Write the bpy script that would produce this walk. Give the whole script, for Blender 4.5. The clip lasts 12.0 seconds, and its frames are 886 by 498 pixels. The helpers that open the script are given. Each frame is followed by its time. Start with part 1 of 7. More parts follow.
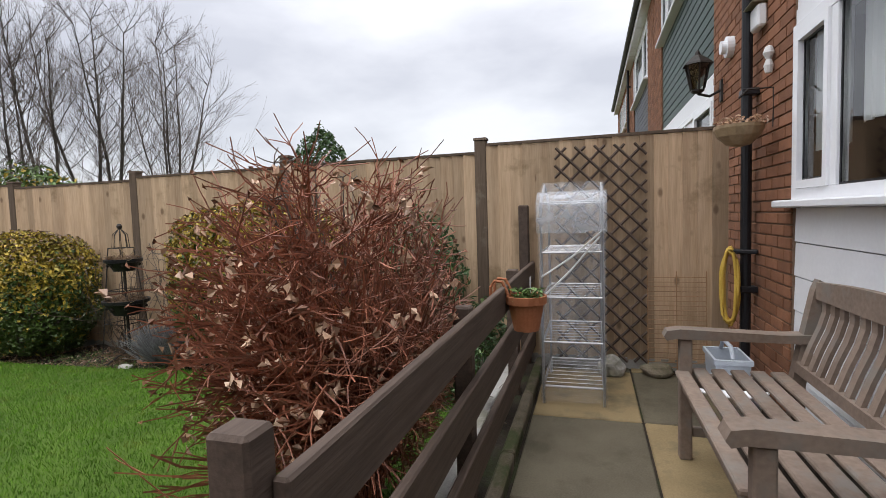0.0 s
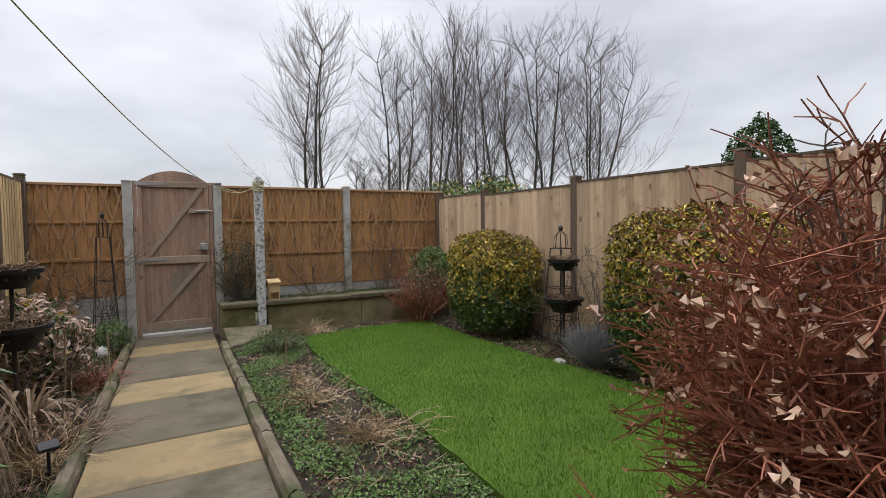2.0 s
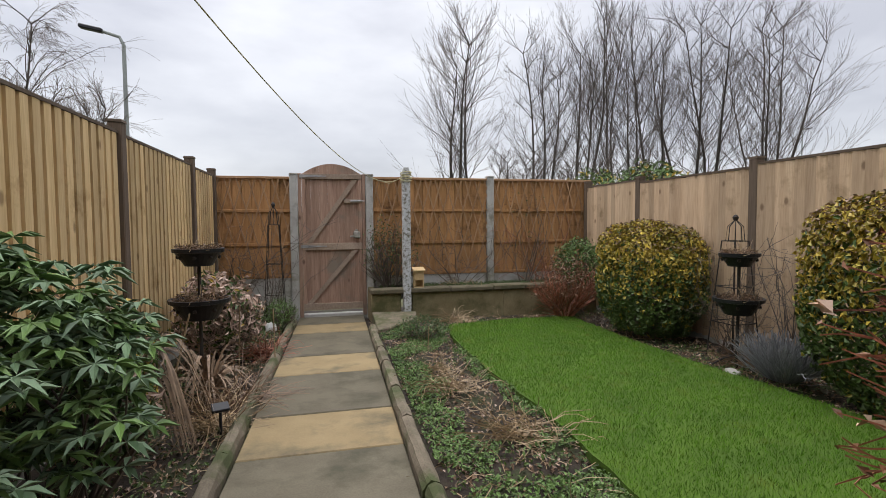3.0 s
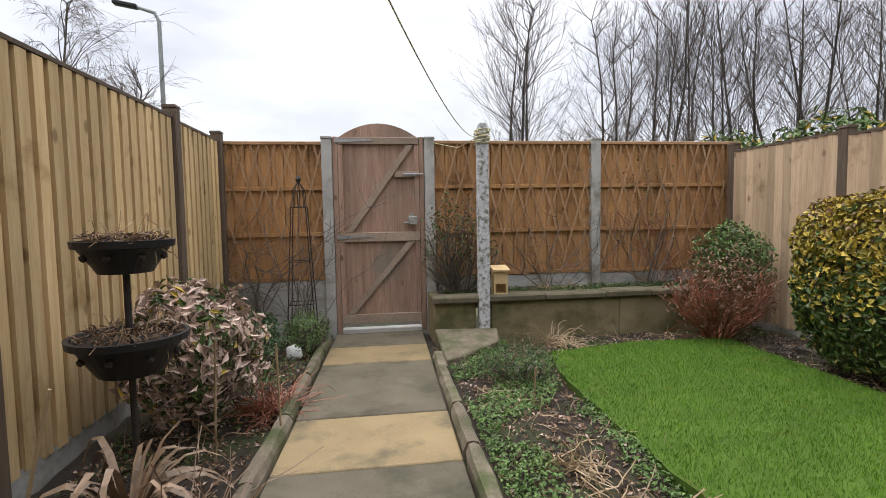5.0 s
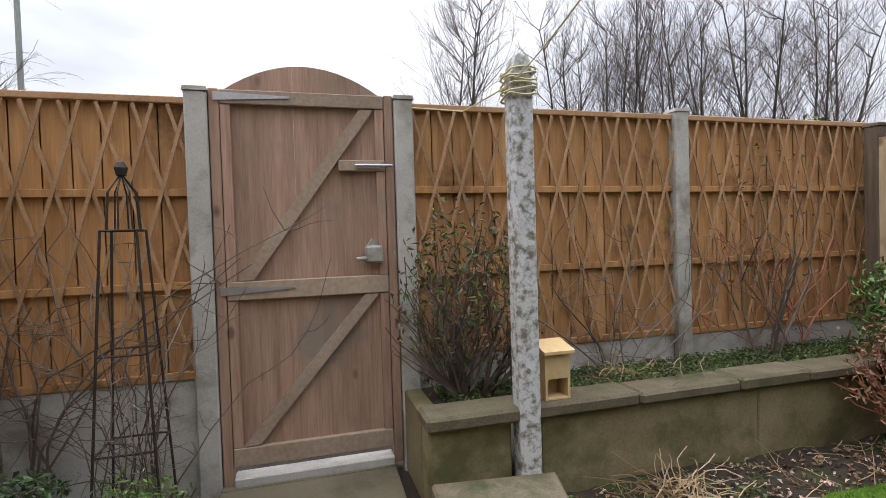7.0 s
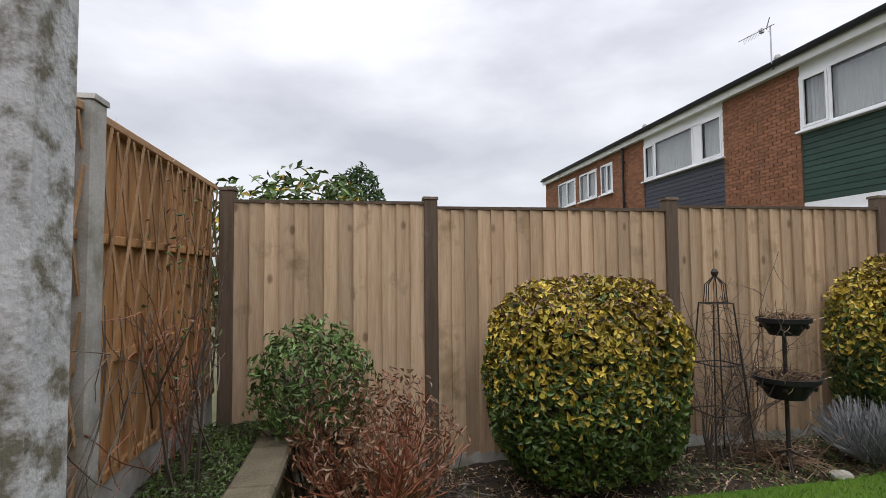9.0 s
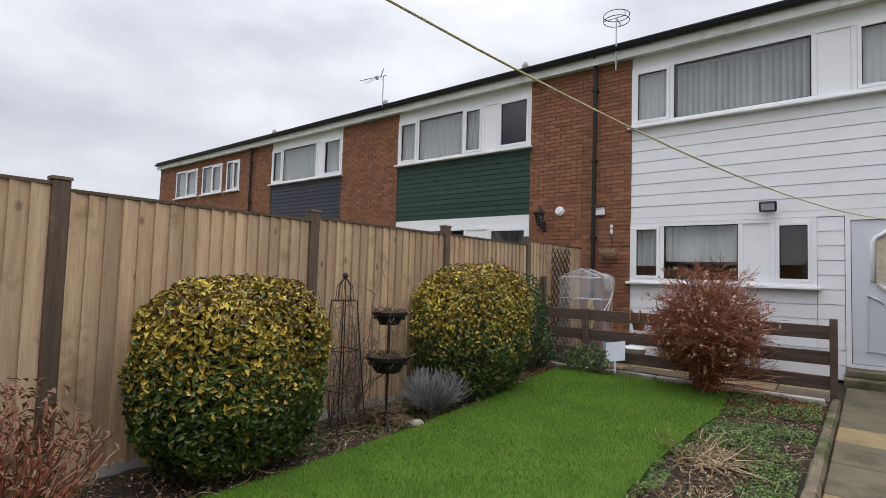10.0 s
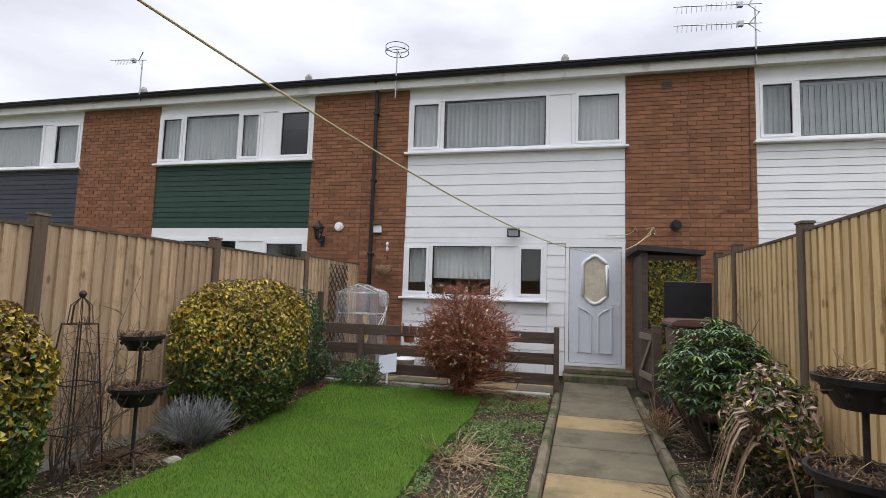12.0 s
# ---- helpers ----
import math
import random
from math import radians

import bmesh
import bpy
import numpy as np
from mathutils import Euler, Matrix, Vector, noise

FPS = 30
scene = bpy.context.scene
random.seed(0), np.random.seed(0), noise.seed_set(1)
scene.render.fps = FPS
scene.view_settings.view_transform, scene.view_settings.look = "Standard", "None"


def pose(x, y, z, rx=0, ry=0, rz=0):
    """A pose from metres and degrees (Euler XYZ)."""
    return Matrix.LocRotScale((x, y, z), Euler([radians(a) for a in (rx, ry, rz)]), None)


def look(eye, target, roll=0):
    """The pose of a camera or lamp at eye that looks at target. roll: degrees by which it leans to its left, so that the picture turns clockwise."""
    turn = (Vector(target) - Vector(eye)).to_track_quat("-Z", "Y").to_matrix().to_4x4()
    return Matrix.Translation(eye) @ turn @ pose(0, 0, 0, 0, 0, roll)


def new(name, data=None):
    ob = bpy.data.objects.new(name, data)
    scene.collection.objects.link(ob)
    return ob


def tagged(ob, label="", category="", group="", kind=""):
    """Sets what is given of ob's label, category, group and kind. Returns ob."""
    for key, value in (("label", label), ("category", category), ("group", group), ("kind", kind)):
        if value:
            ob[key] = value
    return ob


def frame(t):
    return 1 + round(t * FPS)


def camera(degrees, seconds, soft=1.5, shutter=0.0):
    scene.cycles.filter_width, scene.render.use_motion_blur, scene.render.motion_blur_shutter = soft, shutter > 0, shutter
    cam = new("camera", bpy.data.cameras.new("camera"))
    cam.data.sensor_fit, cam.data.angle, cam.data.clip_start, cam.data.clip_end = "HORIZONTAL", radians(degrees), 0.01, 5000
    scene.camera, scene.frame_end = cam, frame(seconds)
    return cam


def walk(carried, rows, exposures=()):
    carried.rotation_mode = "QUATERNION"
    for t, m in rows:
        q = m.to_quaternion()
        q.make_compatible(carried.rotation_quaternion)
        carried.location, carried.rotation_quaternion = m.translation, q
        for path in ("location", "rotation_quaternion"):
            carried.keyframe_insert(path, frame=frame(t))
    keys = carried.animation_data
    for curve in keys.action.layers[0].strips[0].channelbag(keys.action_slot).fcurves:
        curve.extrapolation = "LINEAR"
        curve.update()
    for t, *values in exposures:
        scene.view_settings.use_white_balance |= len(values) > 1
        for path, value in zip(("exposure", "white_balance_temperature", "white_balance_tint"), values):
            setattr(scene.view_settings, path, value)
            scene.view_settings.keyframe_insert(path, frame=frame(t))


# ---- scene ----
cam = camera(82.5, 12.0, soft=0.6)
PATH = [
    (0, (-1.128, 1.144, 1.318), (0.788, 1.706, 1.188), -1.8),
    (0.5, (-1.141, 1.212, 1.323), (0.607, 2.177, 1.21), -1.8),
    (1, (-1.085, 1.235, 1.291), (0.421, 2.549, 1.202), -1.0),
    (1.5, (-1.116, 1.518, 1.331), (0.164, 3.052, 1.244), -1.0),
    (2, (-0.965, 1.615, 1.342), (0.029, 3.348, 1.257), -0.8),
    (2.5, (-0.966, 1.731, 1.331), (-0.257, 3.599, 1.242), -0.7),
    (3, (-0.903, 1.813, 1.282), (-0.426, 3.752, 1.18), -0.4),
    (3.5, (-0.795, 2.08, 1.236), (-0.44, 4.045, 1.117), -0.1),
    (5.5, (-0.809, 4.67, 1.17), (-0.528, 6.646, 1.036), -1.0),
    (6, (-0.761, 5.331, 1.174), (-0.439, 7.302, 1.063), -1.2),
    (6.5, (-0.746, 5.958, 1.165), (-0.357, 7.919, 1.104), -1.5),
    (6.7, (-0.745, 6.207, 1.177), (-0.31, 8.158, 1.123), -1.6),
    (8.3, (-0.587, 8.015, 1.323), (1.043, 9.172, 1.388), -2.7),
    (8.5, (-0.485, 8.184, 1.326), (1.347, 8.981, 1.41), -2.7),
    (9, (-0.37, 8.446, 1.328), (1.6, 8.114, 1.424), -0.5),
    (9.5, (-0.457, 8.722, 1.346), (1.151, 7.537, 1.441), 1.1),
    (10, (-0.55, 8.904, 1.345), (0.689, 7.337, 1.45), 1.8),
    (10.5, (-0.565, 8.946, 1.377), (0.364, 7.179, 1.5), 2.2),
    (11, (-0.559, 8.957, 1.392), (0.138, 7.088, 1.535), 2.3),
    (11.5, (-0.559, 8.952, 1.4), (-0.006, 7.036, 1.56), 2.1),
    (12, (-0.555, 8.96, 1.396), (-0.091, 7.023, 1.576), 1.8),
]
walk(cam, [(t, look(eye, target, roll)) for t, eye, target, roll in PATH],
     exposures=((0.0, 0.5, 6700, 11), (1.5, 0.3, 6700, 11), (3.5, 0.4, 6700, 11), (5.5, 0.68, 6700, 11), (6.5, 0.7, 6700, 11), (8.5, 0.42, 6700, 11), (9.5, 0.25, 6700, 11), (10.5, 0.28, 6700, 11), (12.0, 0.38, 6700, 11)))

# ---- light ----
world = bpy.data.worlds.new("overcast_sky")
scene.world = world
world.use_nodes = True
wt = world.node_tree
wt.nodes.clear()
w_out = wt.nodes.new("ShaderNodeOutputWorld")
w_bg = wt.nodes.new("ShaderNodeBackground")
w_sky = wt.nodes.new("ShaderNodeTexSky")
w_sky.sky_type, w_sky.sun_disc = "NISHITA", False
w_sky.sun_elevation, w_sky.sun_rotation = radians(68), radians(-74)
w_co = wt.nodes.new("ShaderNodeTexCoord")
w_map = wt.nodes.new("ShaderNodeMapping")
w_map.inputs["Scale"].default_value = (1.0, 1.0, 2.6)
w_no = wt.nodes.new("ShaderNodeTexNoise")
w_no.inputs["Scale"].default_value = 2.3
w_no.inputs["Detail"].default_value = 6.0
w_no.inputs["Roughness"].default_value = 0.5
w_ramp = wt.nodes.new("ShaderNodeValToRGB")
w_ramp.color_ramp.elements[0].position, w_ramp.color_ramp.elements[0].color = 0.36, (0.44, 0.455, 0.505, 1)
w_ramp.color_ramp.elements[1].position, w_ramp.color_ramp.elements[1].color = 0.64, (0.67, 0.69, 0.735, 1)
# an overcast sky is brighter towards the zenith
w_sep = wt.nodes.new("ShaderNodeSeparateXYZ")
w_cube = wt.nodes.new("ShaderNodeMath")
w_cube.operation = "POWER"
w_cube.use_clamp = True
w_cube.inputs[1].default_value = 3.0
w_up = wt.nodes.new("ShaderNodeMath")
w_up.operation = "MULTIPLY_ADD"
w_up.inputs[1].default_value, w_up.inputs[2].default_value = 3.6, 0.92
w_mul = wt.nodes.new("ShaderNodeVectorMath")
w_mul.operation = "SCALE"
w_tint = wt.nodes.new("ShaderNodeVectorMath")
w_tint.operation = "SCALE"
w_tint.inputs["Scale"].default_value = 0.02
w_add = wt.nodes.new("ShaderNodeVectorMath")
w_add.operation = "ADD"
for a, b in ((w_co.outputs["Generated"], w_map.inputs["Vector"]), (w_map.outputs["Vector"], w_no.inputs["Vector"]),
             (w_no.outputs["Fac"], w_ramp.inputs["Fac"]), (w_co.outputs["Generated"], w_sep.inputs[0]),
             (w_sep.outputs["Z"], w_cube.inputs[0]), (w_cube.outputs[0], w_up.inputs[0]), (w_ramp.outputs["Color"], w_mul.inputs[0]),
             (w_up.outputs[0], w_mul.inputs["Scale"]), (w_sky.outputs["Color"], w_tint.inputs[0]),
             (w_mul.outputs["Vector"], w_add.inputs[0]), (w_tint.outputs["Vector"], w_add.inputs[1]),
             (w_add.outputs["Vector"], w_bg.inputs["Color"]), (w_bg.outputs["Background"], w_out.inputs["Surface"])):
    wt.links.new(a, b)
w_bg.inputs["Strength"].default_value = 1.0
sun_data = bpy.data.lights.new("sun", "SUN")
sun_data.energy, sun_data.angle, sun_data.color = 0.75, radians(60), (1.0, 0.98, 0.95)
sun = new("sun", sun_data)
sun.matrix_world = look((-7, 2, 19), (0, 0, 0))


# ---- materials ----
def surf(name, c1, c2, scale=6.0, rough=0.8, bump=0.3, fine=60.0, stretch=(1, 1, 1), vary=0.12, dirt=None, dirt_scale=1.3,
         dirt_at=0.55, metal=0.0, island=False, spec=0.28, knots=False):
    """A worn surface: two colours over a broad and a fine noise, with patches of dirt, in world metres."""
    m = bpy.data.materials.new(name)
    m.use_nodes = True
    t = m.node_tree
    bsdf = t.nodes["Principled BSDF"]
    geo = t.nodes.new("ShaderNodeNewGeometry")
    mp = t.nodes.new("ShaderNodeMapping")
    mp.inputs["Scale"].default_value = stretch
    t.links.new(geo.outputs["Position"], mp.inputs["Vector"])
    n1 = t.nodes.new("ShaderNodeTexNoise")
    n1.inputs["Scale"].default_value, n1.inputs["Detail"].default_value = scale, 5
    n2 = t.nodes.new("ShaderNodeTexNoise")
    n2.inputs["Scale"].default_value, n2.inputs["Detail"].default_value = fine, 4
    for n in (n1, n2):
        t.links.new(mp.outputs["Vector"], n.inputs["Vector"])
    ramp = t.nodes.new("ShaderNodeValToRGB")
    ramp.color_ramp.elements[0].position, ramp.color_ramp.elements[1].position = 0.3, 0.7
    ramp.color_ramp.elements[0].color, ramp.color_ramp.elements[1].color = (*c1, 1), (*c2, 1)
    mixf = t.nodes.new("ShaderNodeMath")
    mixf.operation = "MULTIPLY_ADD"
    mixf.inputs[1].default_value = 0.45
    sc = t.nodes.new("ShaderNodeMath")
    sc.operation = "MULTIPLY"
    sc.inputs[1].default_value = 0.55
    t.links.new(n1.outputs["Fac"], sc.inputs[0])
    t.links.new(n2.outputs["Fac"], mixf.inputs[0])
    t.links.new(sc.outputs[0], mixf.inputs[2])
    t.links.new(mixf.outputs[0], ramp.inputs["Fac"])
    col = ramp.outputs["Color"]
    if dirt:
        nd = t.nodes.new("ShaderNodeTexNoise")
        nd.inputs["Scale"].default_value, nd.inputs["Detail"].default_value, nd.inputs["Roughness"].default_value = dirt_scale, 7, 0.65
        t.links.new(geo.outputs["Position"], nd.inputs["Vector"])
        rd = t.nodes.new("ShaderNodeValToRGB")
        rd.color_ramp.elements[0].position, rd.color_ramp.elements[1].position = dirt_at - 0.06, dirt_at + 0.1
        t.links.new(nd.outputs["Fac"], rd.inputs["Fac"])
        mx = t.nodes.new("ShaderNodeMix")
        mx.data_type = "RGBA"
        mx.inputs[7].default_value = (*dirt, 1)
        t.links.new(rd.outputs["Color"], mx.inputs[0])
        t.links.new(col, mx.inputs[6])
        col = mx.outputs[2]
    if knots:
        # dark knots strewn over the timber
        km = t.nodes.new("ShaderNodeMapping")
        km.inputs["Scale"].default_value = (7.5, 7.5, 4.2)
        vo = t.nodes.new("ShaderNodeTexVoronoi")
        vo.inputs["Scale"].default_value = 1.0
        t.links.new(geo.outputs["Position"], km.inputs["Vector"])
        t.links.new(km.outputs["Vector"], vo.inputs["Vector"])
        rk = t.nodes.new("ShaderNodeMapRange")
        rk.inputs["From Min"].default_value, rk.inputs["From Max"].default_value = 0.1, 0.2
        rk.inputs["To Min"].default_value, rk.inputs["To Max"].default_value = 0.75, 0.0
        t.links.new(vo.outputs["Distance"], rk.inputs["Value"])
        some = t.nodes.new("ShaderNodeMath")
        some.operation = "GREATER_THAN"
        some.inputs[1].default_value = 0.56
        t.links.new(vo.outputs["Color"], some.inputs[0])
        few = t.nodes.new("ShaderNodeMath")
        few.operation = "MULTIPLY"
        t.links.new(rk.outputs["Result"], few.inputs[0])
        t.links.new(some.outputs[0], few.inputs[1])
        kx = t.nodes.new("ShaderNodeMix")
        kx.data_type = "RGBA"
        kx.inputs[7].default_value = (c1[0] * 0.4, c1[1] * 0.36, c1[2] * 0.34, 1)
        t.links.new(few.outputs[0], kx.inputs[0])
        t.links.new(col, kx.inputs[6])
        col = kx.outputs[2]
    if vary:
        hsv = t.nodes.new("ShaderNodeHueSaturation")
        rng = t.nodes.new("ShaderNodeMapRange")
        rng.inputs["To Min"].default_value, rng.inputs["To Max"].default_value = 1 - vary, 1 + vary
        if island:
            t.links.new(geo.outputs["Random Per Island"], rng.inputs["Value"])
        else:
            oi = t.nodes.new("ShaderNodeObjectInfo")
            t.links.new(oi.outputs["Random"], rng.inputs["Value"])
        t.links.new(rng.outputs["Result"], hsv.inputs["Value"])
        t.links.new(col, hsv.inputs["Color"])
        col = hsv.outputs["Color"]
    t.links.new(col, bsdf.inputs["Base Color"])
    bsdf.inputs["Roughness"].default_value, bsdf.inputs["Metallic"].default_value = rough, metal
    bsdf.inputs["Specular IOR Level"].default_value = spec
    if bump:
        bp = t.nodes.new("ShaderNodeBump")
        bp.inputs["Strength"].default_value, bp.inputs["Distance"].default_value = bump, 0.01
        t.links.new(mixf.outputs[0], bp.inputs["Height"])
        t.links.new(bp.outputs["Normal"], bsdf.inputs["Normal"])
    return m


def glass_mat(name, tint=(1, 1, 1), rough=0.0):
    m = bpy.data.materials.new(name)
    m.use_nodes = True
    t = m.node_tree
    t.nodes.clear()
    out = t.nodes.new("ShaderNodeOutputMaterial")
    tr = t.nodes.new("ShaderNodeBsdfTransparent")
    tr.inputs["Color"].default_value = (*tint, 1)
    gl = t.nodes.new("ShaderNodeBsdfGlossy")
    gl.inputs["Roughness"].default_value = rough
    fr = t.nodes.new("ShaderNodeFresnel")
    fr.inputs["IOR"].default_value = 2.0
    mx = t.nodes.new("ShaderNodeMixShader")
    t.links.new(fr.outputs[0], mx.inputs[0])
    t.links.new(tr.outputs[0], mx.inputs[1])
    t.links.new(gl.outputs[0], mx.inputs[2])
    t.links.new(mx.outputs[0], out.inputs["Surface"])
    return m


GRAIN_Z, GRAIN_X, GRAIN_Y = (14, 14, 0.9), (0.9, 14, 14), (14, 0.9, 14)
M = {
    "soil": surf("soil", (0.013, 0.01, 0.008), (0.045, 0.033, 0.023), 9, 0.95, 0.9, 70, dirt=(0.035, 0.046, 0.016), dirt_scale=2.6, dirt_at=0.56, vary=0),
    "lawn_base": surf("lawn_base", (0.032, 0.066, 0.006), (0.072, 0.13, 0.013), 3, 0.95, 0.6, 90, vary=0),
    "grass": surf("grass", (0.052, 0.136, 0.006), (0.118, 0.255, 0.013), 2.2, 0.6, 0, 25, vary=0.35, dirt=(0.16, 0.2, 0.03), dirt_scale=5, dirt_at=0.6, island=True, spec=0.3),
    "slab_grey": surf("slab_grey", (0.085, 0.072, 0.048), (0.145, 0.125, 0.086), 4, 0.75, 0.25, 120, dirt=(0.06, 0.055, 0.034), dirt_scale=2.2, dirt_at=0.56, vary=0.08),
    "slab_buff": surf("slab_buff", (0.185, 0.135, 0.068), (0.28, 0.21, 0.112), 4, 0.75, 0.25, 120, dirt=(0.115, 0.093, 0.055), dirt_scale=2.4, dirt_at=0.57, vary=0.08),
    "concrete": surf("concrete", (0.30, 0.29, 0.27), (0.46, 0.45, 0.42), 5, 0.85, 0.35, 110, dirt=(0.2, 0.19, 0.15), dirt_scale=3, vary=0.08),
    "kerb": surf("kerb", (0.09, 0.073, 0.05), (0.20, 0.165, 0.12), 7, 0.9, 0.5, 90, dirt=(0.06, 0.07, 0.028), dirt_scale=3.4, dirt_at=0.52, vary=0.15),
    "coping": surf("coping", (0.075, 0.063, 0.04), (0.16, 0.135, 0.09), 6, 0.9, 0.6, 80, dirt=(0.055, 0.06, 0.026), dirt_scale=3.6, dirt_at=0.56, vary=0.15),
    "block_wall": surf("block_wall", (0.14, 0.11, 0.055), (0.25, 0.205, 0.12), 5, 0.9, 0.5, 80, dirt=(0.075, 0.075, 0.03), dirt_scale=1.8, dirt_at=0.52, vary=0.1),
    "board_pale": surf("board_pale", (0.36, 0.245, 0.15), (0.57, 0.425, 0.285), 1.6, 0.8, 0.35, 7, GRAIN_Z, 0.22, dirt=(0.25, 0.175, 0.1), dirt_scale=3.0, dirt_at=0.62, knots=True),
    "board_yellow": surf("board_yellow", (0.43, 0.29, 0.135), (0.63, 0.47, 0.26), 1.6, 0.8, 0.35, 7, GRAIN_Z, 0.18, dirt=(0.3, 0.19, 0.08), dirt_scale=3.0, dirt_at=0.63, knots=True),
    "board_brown": surf("board_brown", (0.3, 0.15, 0.058), (0.49, 0.27, 0.118), 1.6, 0.8, 0.35, 7, GRAIN_Z, 0.16, dirt=(0.13, 0.07, 0.032), dirt_scale=2.6, dirt_at=0.6, knots=True),
    "lath": surf("lath", (0.24, 0.135, 0.068), (0.4, 0.25, 0.14), 5, 0.8, 0.3, 60, vary=0.2),
    "gate_wood": surf("gate_wood", (0.21, 0.125, 0.09), (0.4, 0.265, 0.195), 1.6, 0.8, 0.4, 7, GRAIN_Z, 0.14, dirt=(0.2, 0.165, 0.13), dirt_scale=2.2, dirt_at=0.58, knots=True),
    "gate_frame": surf("gate_frame", (0.22, 0.16, 0.115), (0.38, 0.30, 0.235), 3, 0.8, 0.4, 40, vary=0.12),
    "post_dark": surf("post_dark", (0.07, 0.05, 0.035), (0.145, 0.105, 0.075), 1.6, 0.8, 0.4, 7, GRAIN_Z, 0.15, dirt=(0.19, 0.16, 0.12), dirt_scale=4, dirt_at=0.66),
    "rail_dark": surf("rail_dark", (0.055, 0.038, 0.03), (0.125, 0.09, 0.07), 1.6, 0.75, 0.4, 7, GRAIN_X, 0.12),
    "bench_wood": surf("bench_wood", (0.15, 0.11, 0.085), (0.27, 0.205, 0.16), 4, 0.7, 0.3, 45, vary=0.1, dirt=(0.2, 0.175, 0.15), dirt_scale=6),
    "brick": surf("brick", (0.18, 0.078, 0.042), (0.295, 0.135, 0.075), 9, 0.9, 0.5, 130, vary=0.22, dirt=(0.22, 0.11, 0.07), dirt_scale=5, dirt_at=0.6),
    "brick_mass": surf("brick_mass", (0.18, 0.078, 0.042), (0.295, 0.135, 0.075), 9, 0.9, 0.5, 130, vary=0.22, island=True, dirt=(0.22, 0.11, 0.07), dirt_scale=5, dirt_at=0.6),
    "mortar": surf("mortar", (0.17, 0.105, 0.07), (0.26, 0.175, 0.125), 20, 0.95, 0.4, 150, vary=0),
    "white_paint": surf("white_paint", (0.74, 0.75, 0.77), (0.82, 0.83, 0.85), 3, 0.35, 0.05, 40, vary=0.02, dirt=(0.7, 0.7, 0.69), dirt_scale=1.4, dirt_at=0.68),
    "white_plastic": surf("white_plastic", (0.78, 0.79, 0.81), (0.84, 0.85, 0.87), 3, 0.25, 0.0, 40, vary=0.02),
    "white_trim": surf("white_trim", (0.62, 0.62, 0.6), (0.74, 0.74, 0.73), 4, 0.5, 0.1, 60, vary=0.02, dirt=(0.45, 0.43, 0.38), dirt_scale=2.4, dirt_at=0.62),
    "green_board": surf("green_board", (0.016, 0.04, 0.03), (0.03, 0.066, 0.048), 4, 0.5, 0.15, 50, vary=0.12),
    "navy_board": surf("navy_board", (0.03, 0.033, 0.045), (0.052, 0.056, 0.072), 4, 0.5, 0.15, 50, vary=0.12),
    "black_plastic": surf("black_plastic", (0.011, 0.011, 0.013), (0.022, 0.022, 0.025), 8, 0.42, 0.1, 80, vary=0.05),
    "black_metal": surf("black_metal", (0.016, 0.014, 0.013), (0.04, 0.032, 0.027), 15, 0.6, 0.3, 120, vary=0.05),
    "roof_felt": surf("roof_felt", (0.025, 0.025, 0.027), (0.055, 0.055, 0.058), 6, 0.9, 0.3, 90, vary=0),
    "blind": surf("blind", (0.7, 0.74, 0.74), (0.82, 0.85, 0.85), 3, 0.8, 0.1, 50, vary=0.14),
    "curtain": surf("curtain", (0.78, 0.8, 0.8), (0.87, 0.88, 0.88), 3, 0.9, 0.2, 60, vary=0.06),
    "room": surf("room", (0.13, 0.12, 0.11), (0.18, 0.17, 0.155), 3, 0.9, 0, 40, vary=0),
    "steel": surf("steel", (0.35, 0.35, 0.36), (0.5, 0.5, 0.51), 12, 0.4, 0.1, 90, metal=0.9, vary=0.05),
    "peeling_white": surf("peeling_white", (0.4, 0.41, 0.42), (0.62, 0.63, 0.64), 10, 0.8, 0.5, 120, dirt=(0.15, 0.14, 0.105), dirt_scale=20, dirt_at=0.51, vary=0),
}
GLASS = glass_mat("window_glass", (0.92, 0.95, 0.95))


# ---- building tools ----
def G(y):
    """The height of the ground: the plot falls gently away from the house."""
    return 0.1 - 0.02 * min(max(y, 0.0), 10.0)


def box(bm, x0, x1, y0, y1, z0, z1, bev=0.0, m=None):
    v = [bm.verts.new((x, y, z)) for z in (z0, z1) for y in (y0, y1) for x in (x0, x1)]
    fs = [bm.faces.new([v[i] for i in q]) for q in ((0, 2, 3, 1), (4, 5, 7, 6), (0, 1, 5, 4), (2, 6, 7, 3), (0, 4, 6, 2), (1, 3, 7, 5))]
    if bev > 0:
        es = list({e for f in fs for e in f.edges})
        r = bmesh.ops.bevel(bm, geom=es, offset=bev, segments=1, affect="EDGES", profile=0.5)
        v = list({w for f in r["faces"] for w in f.verts} | {w for w in v if w.is_valid})
    if m is not None:
        bmesh.ops.transform(bm, matrix=m, verts=v)
    return v


def prism(bm, pts, a0, a1, axis="y"):
    """A slab with the outline pts, between a0 and a1 along an axis; pts are given in the other two axes, in order."""
    def at(p, a):
        return {"x": (a, p[0], p[1]), "y": (p[0], a, p[1]), "z": (p[0], p[1], a)}[axis]
    lo = [bm.verts.new(at(p, a0)) for p in pts]
    hi = [bm.verts.new(at(p, a1)) for p in pts]
    n = len(pts)
    bm.faces.new(lo)
    bm.faces.new(hi[::-1])
    for i in range(n):
        bm.faces.new((lo[i], hi[i], hi[(i + 1) % n], lo[(i + 1) % n]))
    bmesh.ops.recalc_face_normals(bm, faces=bm.faces)
    return lo + hi


